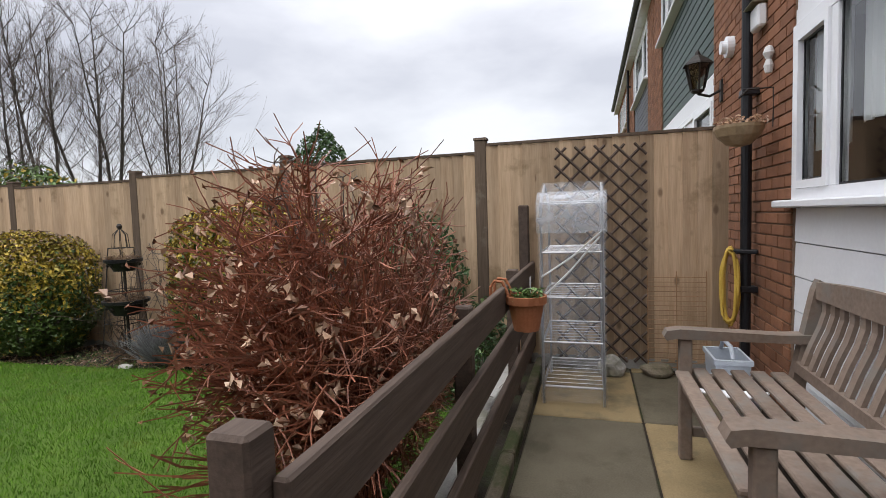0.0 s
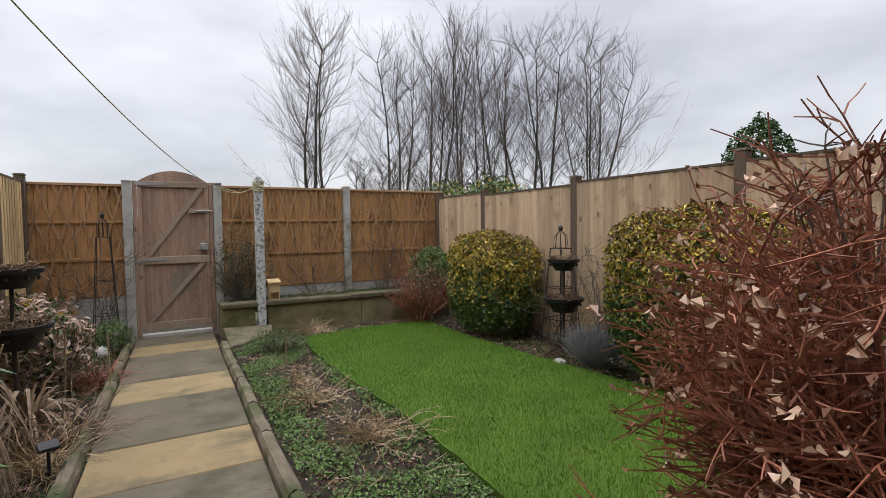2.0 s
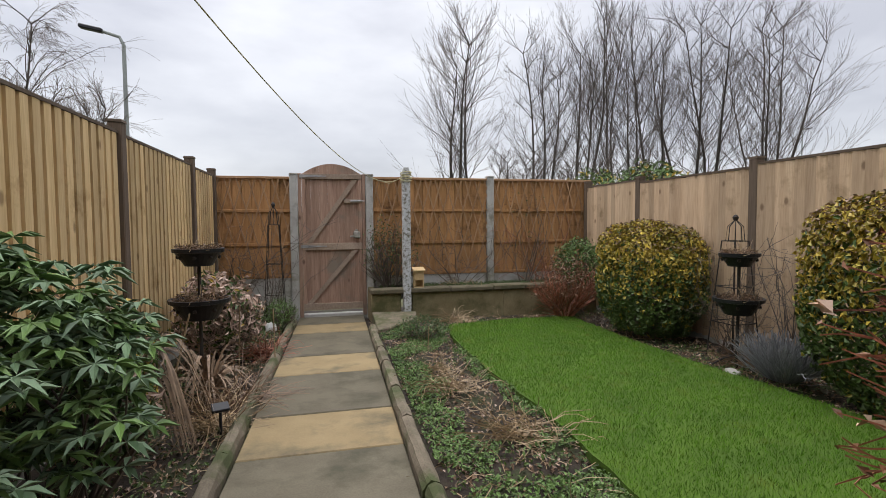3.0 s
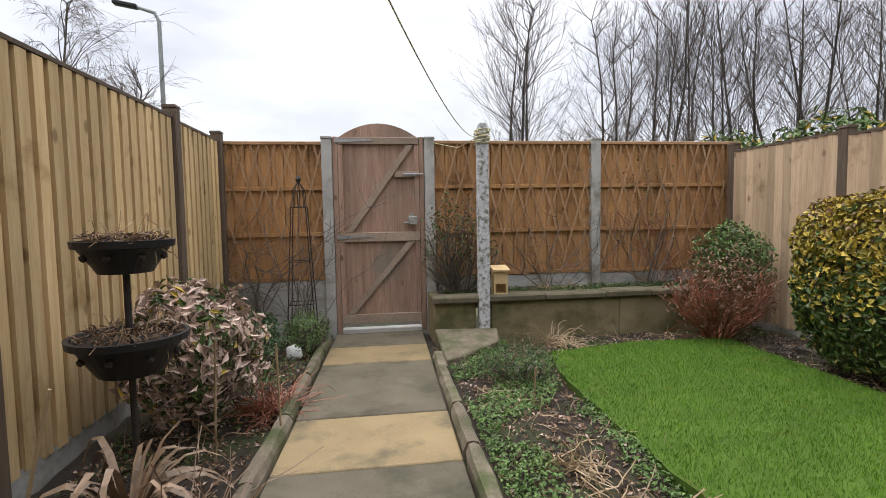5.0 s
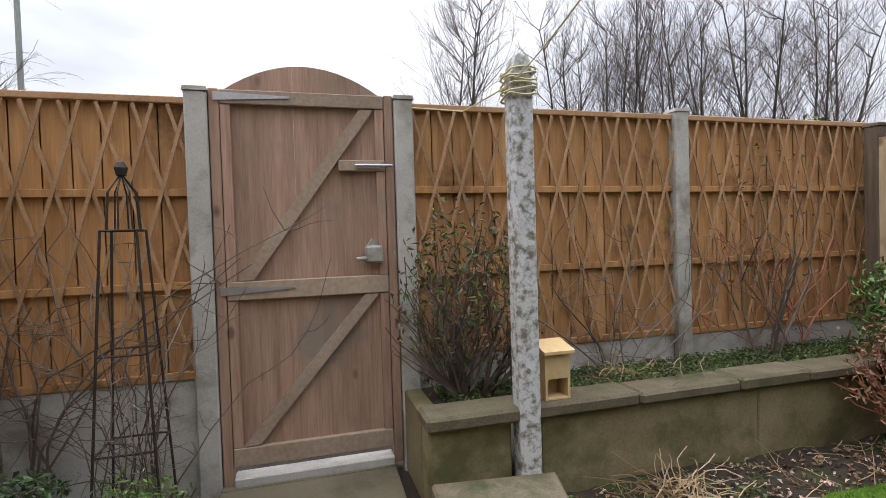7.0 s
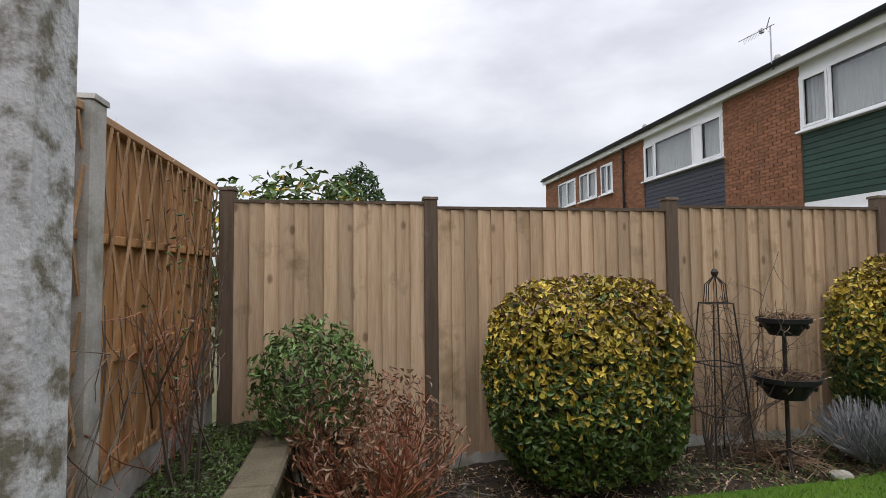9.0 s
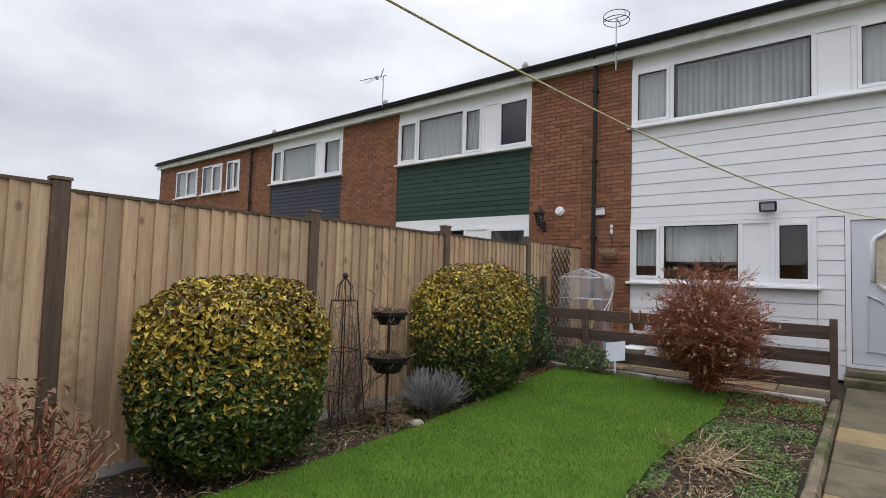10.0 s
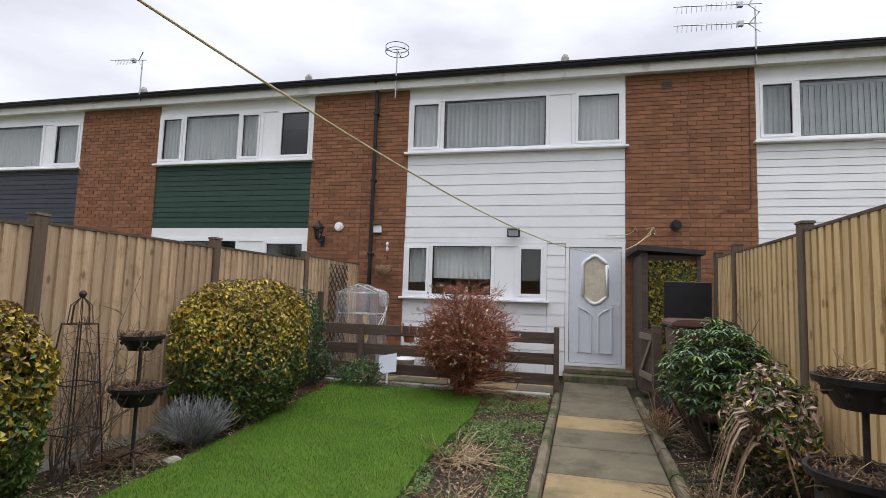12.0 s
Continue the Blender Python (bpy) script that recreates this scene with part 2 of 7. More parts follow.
def tube(bm, pts, radii, sides=6, caps=True):
    """A round bar along a line of points, with a radius for each."""
    rings, up = [], Vector((0, 0, 1))
    pts = [Vector(p) for p in pts]
    for i, p in enumerate(pts):
        d = (pts[min(i + 1, len(pts) - 1)] - pts[max(i - 1, 0)])
        d = d.normalized() if d.length > 1e-9 else up
        s = d.cross(up if abs(d.z) < 0.95 else Vector((1, 0, 0))).normalized()
        u = s.cross(d)
        r = radii[i] if hasattr(radii, "__len__") else radii
        rings.append([bm.verts.new(p + r * (math.cos(2 * math.pi * k / sides) * s + math.sin(2 * math.pi * k / sides) * u)) for k in range(sides)])
    for a, b in zip(rings, rings[1:]):
        for k in range(sides):
            bm.faces.new((a[k], a[(k + 1) % sides], b[(k + 1) % sides], b[k]))
    if caps and sides > 2:
        bm.faces.new(rings[0][::-1])
        bm.faces.new(rings[-1])


def lathe(bm, prof, n=24, cx=0.0, cy=0.0):
    rings = [[bm.verts.new((cx + r * math.cos(2 * math.pi * k / n), cy + r * math.sin(2 * math.pi * k / n), z)) for k in range(n)] for r, z in prof]
    for a, b in zip(rings, rings[1:]):
        for k in range(n):
            bm.faces.new((a[k], a[(k + 1) % n], b[(k + 1) % n], b[k]))


def part(name, bm, material, parent=None, label="", smooth=False):
    me = bpy.data.meshes.new(name)
    made = isinstance(bm, bmesh.types.BMesh)
    if made:
        bm.to_mesh(me)
        bm.free()
    else:
        me.from_pydata(*bm)
    me.materials.append(material)
    if smooth:
        me.polygons.foreach_set("use_smooth", [True] * len(me.polygons))
    ob = new(name, me)
    ob.parent = parent
    if not made and parent and name not in ("cloth", "trunk"):
        tagged(ob, kind="stuff")
    return tagged(ob, label)


def again(name, mesh, parent, m):
    """One more piece on a mesh that is there already."""
    ob = new(name, mesh)
    ob.parent = parent
    ob.matrix_basis = m
    return ob


def thing(name, label, category, at=(0, 0, 0), rz=0.0, group="", kind=""):
    ob = new(name)
    ob.empty_display_size = 0.1
    ob.matrix_basis = pose(*at, 0, 0, rz)
    return tagged(ob, label, category, group, kind)


def boxes(*bs, bev=0.0):
    bm = bmesh.new()
    for b in bs:
        box(bm, *b, bev=bev)
    return bm


# ---- ground, lawn, path ----
def sheet(x0, x1, y0, y1, n, m, f):
    xs, ys = np.linspace(x0, x1, n), np.linspace(y0, y1, m)
    verts = [(x, y, f(x, y)) for y in ys for x in xs]
    faces = [(j * n + i, j * n + i + 1, (j + 1) * n + i + 1, (j + 1) * n + i) for j in range(m - 1) for i in range(n - 1)]
    return verts, [], faces


def earth(x, y):
    inside = -2.5 < x < 3.4 and 1.6 < y < 9.4
    lump = 0.035 * noise.noise((x * 3.1, y * 3.1, 0)) + 0.02 * noise.noise((x * 9, y * 9, 3))
    return G(y) - 0.035 + (lump if inside else -0.02)


def px(y):
    """The middle of the path, which runs a little askew to the house."""
    return -1.075 + 0.0365 * y


tagged(part("ground", sheet(-3.4, 4.4, -0.4, 10.4, 150, 210, earth), M["soil"], smooth=True), "dark bare garden soil with moss and weeds", "ground", kind="structure")
far = bmesh.new()
fv = {}
for k, (x, y) in enumerate(((-900, -900), (900, -900), (900, 900), (-900, 900), (-3.4, -0.4), (4.4, -0.4), (4.4, 10.4), (-3.4, 10.4))):
    fv[k] = far.verts.new((x, y, G(y) - 0.06))
for q in ((0, 1, 5, 4), (1, 2, 6, 5), (2, 3, 7, 6), (3, 0, 4, 7)):
    far.faces.new([fv[i] for i in q])
tagged(part("ground_beyond", far, surf("rough_grass", (0.06, 0.06, 0.03), (0.12, 0.12, 0.06), 0.6, 0.95, 0.2, 9, vary=0)), "rough grass beyond the garden fences", "ground", kind="structure")

LAWN = ((0.5, 2.05), (1.6, 1.95), (2.7, 1.9), (2.62, 3.1), (2.47, 4.3), (2.42, 5.8), (2.45, 6.9), (2.55, 8.3), (1.6, 8.35), (0.72, 8.15), (0.6, 7.6),
        (0.54, 6.8), (0.52, 6.0), (0.55, 5.0), (0.52, 4.2), (0.42, 3.2))


def in_lawn(x, y):
    c, n = False, len(LAWN)
    for i in range(n):
        (x0, y0), (x1, y1) = LAWN[i], LAWN[i - 1]
        if (y0 > y) != (y1 > y) and x < (x1 - x0) * (y - y0) / (y1 - y0) + x0:
            c = not c
    return c


lawn = bmesh.new()
rim = []
for i, (x, y) in enumerate(LAWN):
    x1, y1 = LAWN[(i + 1) % len(LAWN)]
    for k in range(6):
        u = k / 6
        rim.append((x + (x1 - x) * u + 0.03 * noise.noise((x * 5 + u * 4, y * 5, 1)), y + (y1 - y) * u + 0.03 * noise.noise((x * 5, y * 5 + u * 4, 7))))
top = [lawn.verts.new((x, y, G(y) + 0.015)) for x, y in rim]
low = [lawn.verts.new((x, y, G(y) - 0.1)) for x, y in rim]
lawn.faces.new(top)
for i in range(len(rim)):
    lawn.faces.new((top[i - 1], top[i], low[i], low[i - 1]))
bmesh.ops.recalc_face_normals(lawn, faces=lawn.faces)
lawn_ob = tagged(part("lawn", lawn, M["lawn_base"]), "bright green mown lawn with a cut earth edge", "lawn", kind="structure")


def blades(spots, rng, hmin, hmax, wide):
    verts, faces = [], []
    for x, y in spots:
        a, h, w = rng.uniform(0, 6.283), rng.uniform(hmin, hmax), rng.uniform(0.6, 1) * wide
        lx, ly = rng.uniform(-0.6, 0.6) * h, rng.uniform(-0.6, 0.6) * h
        z, n = G(y) + 0.012, len(verts)
        verts += [(x - w * math.cos(a), y - w * math.sin(a), z), (x + w * math.cos(a), y + w * math.sin(a), z), (x + lx, y + ly, z + h)]
        faces.append((n, n + 1, n + 2))
    return verts, [], faces


rng = random.Random(4)
spots = []
while len(spots) < 110000:
    x, y = rng.uniform(0.4, 2.75), rng.uniform(1.85, 8.45)
    if in_lawn(x, y):
        spots.append((x, y))
tagged(part("grass_blades", blades(spots, rng, 0.012, 0.032, 0.0026), M["grass"]), "short green grass blades of the lawn", "grass", kind="stuff")

# slabs of the path: where each begins, and whether it is buff
PATH_SLABS = ((0.62, 0), (1.42, 0), (2.05, 0), (2.77, 1), (3.3, 0), (3.95, 0), (4.67, 1), (5.32, 0), (6.32, 1), (7.0, 0), (8.2, 1), (8.8, 0), (9.4, 0), (9.62, 0))
path = tagged(new("path"), "garden path of grey and buff concrete slabs", "path", kind="structure")
for (y0, buff), (y1, _) in zip(PATH_SLABS, PATH_SLABS[1:]):
    bm = bmesh.new()
    w = 0.462
    tilt = rng.uniform(-0.004, 0.004)
    vs = box(bm, -w, w, y0 + 0.006, y1 - 0.006, -0.06, 0.0, bev=0.006)
    for v in bm.verts:
        v.co.x += px(v.co.y)
        v.co.z += G(v.co.y) + tilt
    part("slab", bm, M["slab_buff" if buff else "slab_grey"], path)
# patio beside the house
patio = tagged(new("patio"), "patio of grey and buff concrete slabs beside the house", "patio", kind="structure")
PATIO_Z = 0.035
BUFF = {(3, 2), (2, 1), (1, 2), (0, 1), (4, 1), (1, 0)}
for i, (xa, xb) in enumerate(((-0.5, 0.12), (0.12, 1.08), (1.08, 2.06), (2.06, 3.06), (3.06, 3.3))):
    for j, (ya, yb) in enumerate(((0.02, 0.24), (0.24, 0.85), (0.85, 1.52))):
        bm = bmesh.new()
        box(bm, xa + 0.006, xb - 0.006, ya + 0.006, yb - 0.006, PATIO_Z - 0.08, PATIO_Z + rng.uniform(-0.004, 0.003), bev=0.006)
        part("slab", bm, M["slab_buff" if (i, j) in BUFF else "slab_grey"], patio)

# ---- fences ----
def fence_panel(name_label, x, y0, y1, z1, mat, side, pitch=0.1, group="", base=0.03):
    """A close-boarded panel along y at x: overlapping upright boards, backing rails and a capping. side: the way its face looks along x."""
    p = thing("timber_fence", name_label, "fence", (x, (y0 + y1) / 2, G((y0 + y1) / 2)), group=group)
    h, n = z1 - G((y0 + y1) / 2), max(2, round((y1 - y0) / pitch))
    wide, r = (y1 - y0) / n, random.Random(round(x * 10 + y0 * 100))
    for k in range(n):
        bm = bmesh.new()
        a = -(y1 - y0) / 2 + k * wide
        if side < 0:
            # feather edge: thick at one side, thin at the other
            prism(bm, [(0, a - 0.012), (-0.006, a - 0.012), (-0.03, a + wide - 0.002), (0, a + wide - 0.002)], base + r.uniform(-0.004, 0.004), h - 0.02 + r.uniform(-0.004, 0.004), "z")
        else:
            # boards laid over gaps between the boards behind
            box(bm, 0.002, 0.026, a + 0.006, a + wide * 0.72, base + r.uniform(-0.004, 0.004), h - 0.02 + r.uniform(-0.004, 0.004))
            box(bm, -0.02, 0.0, a + wide * 0.6, a + wide * 1.1, base, h - 0.02)
        part("board", bm, mat, p)
    for z in (0.3, h / 2, h - 0.25):
        part("rail", boxes((-side * 0.045 if side > 0 else 0.001, -0.001 if side > 0 else 0.045, -(y1 - y0) / 2, (y1 - y0) / 2, z - 0.035, z + 0.035)), mat, p)
    part("capping", boxes((-0.03, 0.03, -(y1 - y0) / 2, (y1 - y0) / 2, h - 0.018, h + 0.004)), M["post_dark"], p, "dark capping strip")
    part("gravel_board", boxes((-0.02, 0.018, -(y1 - y0) / 2, (y1 - y0) / 2, -0.12, base + 0.012)), M["concrete"], p, "pale concrete gravel board")
    return p


def fence_post(x, y, z1, mat, label, w=0.1, group=""):
    b = thing("fence_post", label, "fence post", (x, y, G(y) - 0.08), group=group)
    h = z1 - G(y) + 0.08
    part("shaft", boxes((-w / 2, w / 2, -w / 2, w / 2, 0, h), bev=0.008), mat, b)
    bm = bmesh.new()
    prism(bm, [(-w * 0.56, h - 0.001), (w * 0.56, h - 0.001), (w * 0.5, h + 0.02), (-w * 0.5, h + 0.02)], -w * 0.56, w * 0.56, "y")
    part("cap", bm, mat, b)
    return b


R_POSTS = ((9.36, 1.93), (7.91, 1.88), (5.97, 1.9), (4.02, 1.94), (2.05, 1.96), (0.1, 1.95))
R_TOPS = (1.86, 1.825, 1.855, 1.86, 1.925)
R_TURN = 0.026


def rx(y):
    """The pale side fence, which runs a little askew too."""
    return 3.2 + R_TURN * (y - 2.0)


for (ya, za), (yb, zb), zt in zip(R_POSTS, R_POSTS[1:], R_TOPS):
    p = fence_panel("pale close-boarded timber fence panel with vertical boards", rx((ya + yb) / 2) + 0.02, yb + 0.05, ya - 0.05, zt, M["board_pale"], -1, 0.105, "pale fence panels")
    p.rotation_euler[2] = -math.atan(R_TURN)
for y, z in R_POSTS[:-1]:
    fence_post(rx(y) + 0.03, y, z, M["post_dark"], "weathered dark timber fence post", group="dark fence posts")
LX0, LX1 = -2.48, -2.31


def lx(y):
    """The other side fence, which runs a little askew."""
    return LX0 + (LX1 - LX0) * (y - 1.0) / 8.4


L_POSTS = ((9.42, 2.04), (8.3, 2.06), (6.22, 2.07), (4.4, 2.05), (2.65, 2.05), (1.9, 2.03))
for (ya, za), (yb, zb) in zip(L_POSTS, L_POSTS[1:]):
    p = fence_panel("yellowish close-boarded timber fence panel with ridged boards", lx((ya + yb) / 2) - 0.02, yb + 0.05, ya - 0.05, za - 0.07, M["board_yellow"], 1, 0.115, "yellow fence panels", base=0.1)
    p.rotation_euler[2] = -math.atan((LX1 - LX0) / 8.4)
for y, z in L_POSTS:
    fence_post(lx(y) - 0.02, y, z, M["post_dark"], "dark brown timber fence post", group="dark fence posts")

# back fence: brown panels between concrete posts, with crossed laths
BY = 9.5


def back_panel(x0, x1, z0, z1, dark=False):
    p = thing("timber_fence", "orange-brown timber fence panel with crossed laths", "fence", ((x0 + x1) / 2, BY, z0), group="brown back fence panels")
    w, h, n = x1 - x0, z1 - z0, max(3, round((x1 - x0) / 0.125))
    for k in range(n):
        a = -w / 2 + k * w / n
        bm = bmesh.new()
        prism(bm, [(a - 0.008, 0.0), (a - 0.008, 0.008), (a + w / n - 0.002, 0.018), (a + w / n - 0.002, 0.0)], 0.0, h - 0.03, "z")
        part("board", bm, M["board_brown"], p)
    for z in (h * 0.335, h * 0.665):
        part("rail", boxes((-w / 2, w / 2, -0.03, -0.001, z - 0.02, z + 0.02), bev=0.003), M["board_brown"], p)
    part("capping", boxes((-w / 2, w / 2, -0.04, 0.03, h - 0.035, h), bev=0.004), M["lath"], p)
    part("bottom_rail", boxes((-w / 2, w / 2, -0.03, -0.001, 0.0, 0.04), bev=0.003), M["board_brown"], p)
    # laths in a lattice of tall diamonds
    for s in (-1, 1):
        run = h * 0.28
        for k in range(-4, 20):
            xa = -w / 2 + k * 0.16
            xb = xa + run
            lo, hi = 0.02, h - 0.04
            # clip to the panel's width
            ta, tb = max(0.0, (-w / 2 - xa) / run), min(1.0, (w / 2 - xa) / run)
            if tb - ta < 0.08:
                continue
            za, zb = (lo + (hi - lo) * ta, lo + (hi - lo) * tb)
            if s < 0:
                za, zb = lo + hi - za, lo + hi - zb
            p0, p1 = Vector((xa + run * ta, -0.036 - (0.007 if s > 0 else 0), za)), Vector((xa + run * tb, -0.036 - (0.007 if s > 0 else 0), zb))
            d = p1 - p0
            bm = bmesh.new()
            box(bm, -0.009, 0.009, -0.003, 0.003, 0, d.length, m=Matrix.Translation(p0) @ Matrix.Rotation(math.atan2(d.x, d.z), 4, "Y"))
            part("lath", bm, M["lath"], p)
    return p


back_panel(-2.34, -1.3, 0.5, 1.97)
back_panel(-0.1, 1.7, 0.49, 1.985)
back_panel(1.81, 3.54, 0.48, 1.985)
for x0, x1, z0, z1 in ((-2.34, -1.3, -0.2, 0.5), (-0.1, 1.7, 0.12, 0.49), (1.81, 3.54, 0.12, 0.48)):
    gb = thing("gravel_board", "pale concrete gravel board under the back fence", "gravel board", ((x0 + x1) / 2, BY + 0.005, z0), group="gravel boards")
    part("body", boxes((-(x1 - x0) / 2, (x1 - x0) / 2, -0.025, 0.02, 0, z1 - z0 - 0.002), bev=0.006), M["concrete"], gb)
for x, z in ((-1.245, 2.0), (-0.155, 2.0), (1.755, 2.0)):
    fence_post(x, BY - 0.015, z, M["concrete"], "square grey concrete fence post", 0.11, "concrete fence posts")

# gate
gate = thing("garden_gate", "closed weathered wooden garden gate with an arched top", "gate", (-0.7, BY - 0.02, G(9.5)))
GW, GH = 0.43, 2.1
n = 7
for k in range(n):
    a, b = -GW + k * 2 * GW / n, -GW + (k + 1) * 2 * GW / n - 0.0006
    bm = bmesh.new()
    arc = lambda x: GH + 0.155 * (1 - (x / GW) ** 2)
    prism(bm, [(a, 0.12), (b, 0.12), (b, arc(b)), ((a + b) / 2, arc((a + b) / 2)), (a, arc(a))], 0.0, 0.018, "y")
    part("board", bm, M["gate_wood"], gate)
for z, hh in ((0.1, 0.1), (0.99, 0.1), (2.03, 0.075)):
    part("rail", boxes((-GW, GW, -0.035, -0.001, z, z + hh), bev=0.004), M["gate_frame"], gate)
for x in (-GW, GW - 0.05):
    for za, zb in ((0.201, 0.989), (1.091, 2.029)):
        part("stile", boxes((x, x + 0.05, -0.028, -0.001, za, zb), bev=0.003), M["gate_wood"], gate)
for za, zb in ((0.205, 0.985), (1.095, 2.025)):
    p0, p1 = Vector((-GW + 0.09, -0.015, za)), Vector((GW - 0.09, -0.015, zb))
    bm = bmesh.new()
    prism(bm, [(p0.x - 0.035, za), (p0.x + 0.045, za), (p1.x + 0.035, zb), (p1.x - 0.045, zb)], -0.03, -0.001, "y")
    part("brace", bm, M["gate_frame"], gate)
part("bolt_rail", boxes((0.17, GW - 0.001, -0.038, -0.001, 1.68, 1.74), bev=0.003), M["gate_frame"], gate)
bm = boxes((0.27, 0.4, -0.045, -0.038, 1.695, 1.725))
tube(bm, [(0.26, -0.055, 1.71), (0.47, -0.055, 1.71)], 0.007, 8)
tube(bm, [(0.3, -0.055, 1.71), (0.3, -0.085, 1.7)], 0.005, 6)
part("bolt", bm, M["steel"], gate, "sliding steel bolt")
bm = boxes((0.3, 0.4, -0.075, -0.019, 1.16, 1.26), bev=0.012)
prism(bm, [(0.31, 1.255), (0.37, 1.255), (0.37, 1.285), (0.34, 1.3)], -0.06, -0.02, "y")
tube(bm, [(0.31, -0.06, 1.19), (0.25, -0.07, 1.185)], 0.012, 8)
part("lock_case", bm, M["concrete"], gate, "grey metal rim lock")
for z in (1.02, 2.045):
    bm = bmesh.new()
    prism(bm, [(-GW - 0.03, z), (-GW + 0.35, z + 0.022), (-GW + 0.35, z + 0.032), (-GW - 0.03, z + 0.045)], -0.042, -0.036, "y")
    part("hinge_strap", bm, M["steel"], gate, "long steel strap hinge")
for x0, x1 in ((-GW - 0.055, -GW - 0.004), (GW + 0.004, GW + 0.055)):
    part("jamb", boxes((x0, x1, -0.03, 0.05, 0.0, 2.11), bev=0.004), M["gate_wood"], gate)
part("threshold", boxes((-GW, GW, -0.06, 0.05, -0.05, 0.05), bev=0.008), M["concrete"], gate, "pale concrete threshold")
# low planter wall with a coping and the old washing-line post
planter = thing("planter_wall", "low mossy rendered garden wall with a concrete coping", "wall", (1.4, 8.92, -0.14))
PW0, PW1 = -0.2, 3.3
for x0, x1 in ((PW0, 0.22), (0.38, 1.75), (1.754, PW1)):
    part("rendered_wall", boxes((x0 - 1.4, x1 - 1.4, -0.05, 0.1, 0.0, 0.43), bev=0.008), M["block_wall"], planter)
x, r = PW0 - 0.02, random.Random(3)
while x < PW1 - 0.05:
    x1 = min(x + r.uniform(0.5, 0.75), PW1)
    part("coping_stone", boxes((x - 1.4 + 0.003, x1 - 1.4 - 0.003, -0.1, 0.12, 0.431, 0.505 + r.uniform(-0.006, 0.006)), bev=0.016), M["coping"], planter)
    x = x1
part("side_wall", boxes((PW0 - 1.4, PW0 - 1.4 + 0.1, 0.101, 0.55, 0.0, 0.47), bev=0.01), M["block_wall"], planter)
me = sheet(PW0 + 0.1, PW1, 9.02, 9.47, 40, 8, lambda x, y: 0.32 + 0.03 * noise.noise((x * 4, y * 4, 2)))
tagged(part("planter_soil", me, M["soil"], smooth=True), "mossy dark soil in the raised bed", "soil", kind="structure")
pad = bmesh.new()
prism(pad, [(-0.2, 8.12), (-0.02, 8.2), (0.36, 8.5), (0.42, 8.8), (-0.2, 8.86)], -0.18, -0.05, "z")
for v in pad.verts:
    if v.co.z > -0.1:
        v.co.z += 0.1 * max(0.0, (v.co.y - 8.15) / 0.7)
bmesh.ops.bevel(pad, geom=pad.edges[:], offset=0.012, segments=1, affect="EDGES")
pd = thing("concrete_pad", "cracked pale concrete pad beside the path", "concrete pad", (0, 0, 0))
part("body", pad, M["kerb"], pd)
pole = thing("washing_line_post", "old square post with peeling white paint and yellow line", "post", (0.3, 8.86, -0.14))
bm = bmesh.new()
prism(bm, [(-0.055, 0), (0.055, 0), (0.055, 2.12), (0.03, 2.2), (-0.03, 2.2), (-0.055, 2.12)], -0.055, 0.055, "y")
bmesh.ops.bevel(bm, geom=[e for e in bm.edges if e.calc_length() > 1], offset=0.012, segments=1, affect="EDGES")
part("shaft", bm, M["peeling_white"], pole)

# ---- the terrace ----
WALL_T = 5.32


def brick_strip(house, x0, x1, z0, z1, pieces=False):
    """A stretch of stretcher-bond brickwork on a mortar backing; its face looks along y."""
    w = part("brick_wall", boxes((x0, x1, -0.25, -0.012, z0, z1)), M["mortar"], house, "red-brown brick wall")
    pitch, rise = 0.225, 0.075
    if not pieces:
        verts, faces = [], []
    proto = {}
    for j in range(int((z1 - z0) / rise)):
        off = 0.1125 if j % 2 else 0.0
        x = x0 - off
        while x < x1 - 0.03:
            a, b = max(x, x0) + 0.004, min(x + pitch - 0.01, x1 - 0.001)
            if b - a > 0.04:
                za = z0 + j * rise + 0.005
                if pieces and za < 2.1:
                    key = round(b - a, 3)
                    if key not in proto:
                        ob = part("brick", boxes((0, b - a, -0.013, 0.0, 0, 0.065), bev=0.003), M["brick"], w)
                        proto[key] = ob.data
                        ob.matrix_basis = Matrix.Translation((a, 0, za))
                    else:
                        again("brick", proto[key], w, Matrix.Translation((a, random.uniform(-0.001, 0.002), za)))
                else:
                    if pieces:
                        pieces.append((a, b, za))
                    else:
                        n = len(verts)
                        d = random.uniform(-0.002, 0.001)
                        verts += [(xx, yy, zz) for zz in (za, za + 0.065) for yy in (-0.013, d) for xx in (a, b)]
                        faces += [tuple(n + i for i in q) for q in ((0, 1, 3, 2), (4, 6, 7, 5), (2, 3, 7, 6), (0, 2, 6, 4), (1, 5, 7, 3))]
            x += pitch
    if pieces:
        verts, faces = [], []
        for a, b, za in pieces[1:]:
            n = len(verts)
            verts += [(xx, yy, zz) for zz in (za, za + 0.065) for yy in (-0.013, -0.001) for xx in (a, b)]
            faces += [tuple(n + i for i in q) for q in ((0, 1, 3, 2), (4, 6, 7, 5), (2, 3, 7, 6), (0, 2, 6, 4), (1, 5, 7, 3))]
    if verts:
        tagged(part("brickwork", (verts, [], faces), M["brick_mass"], w), kind="stuff")
    return w


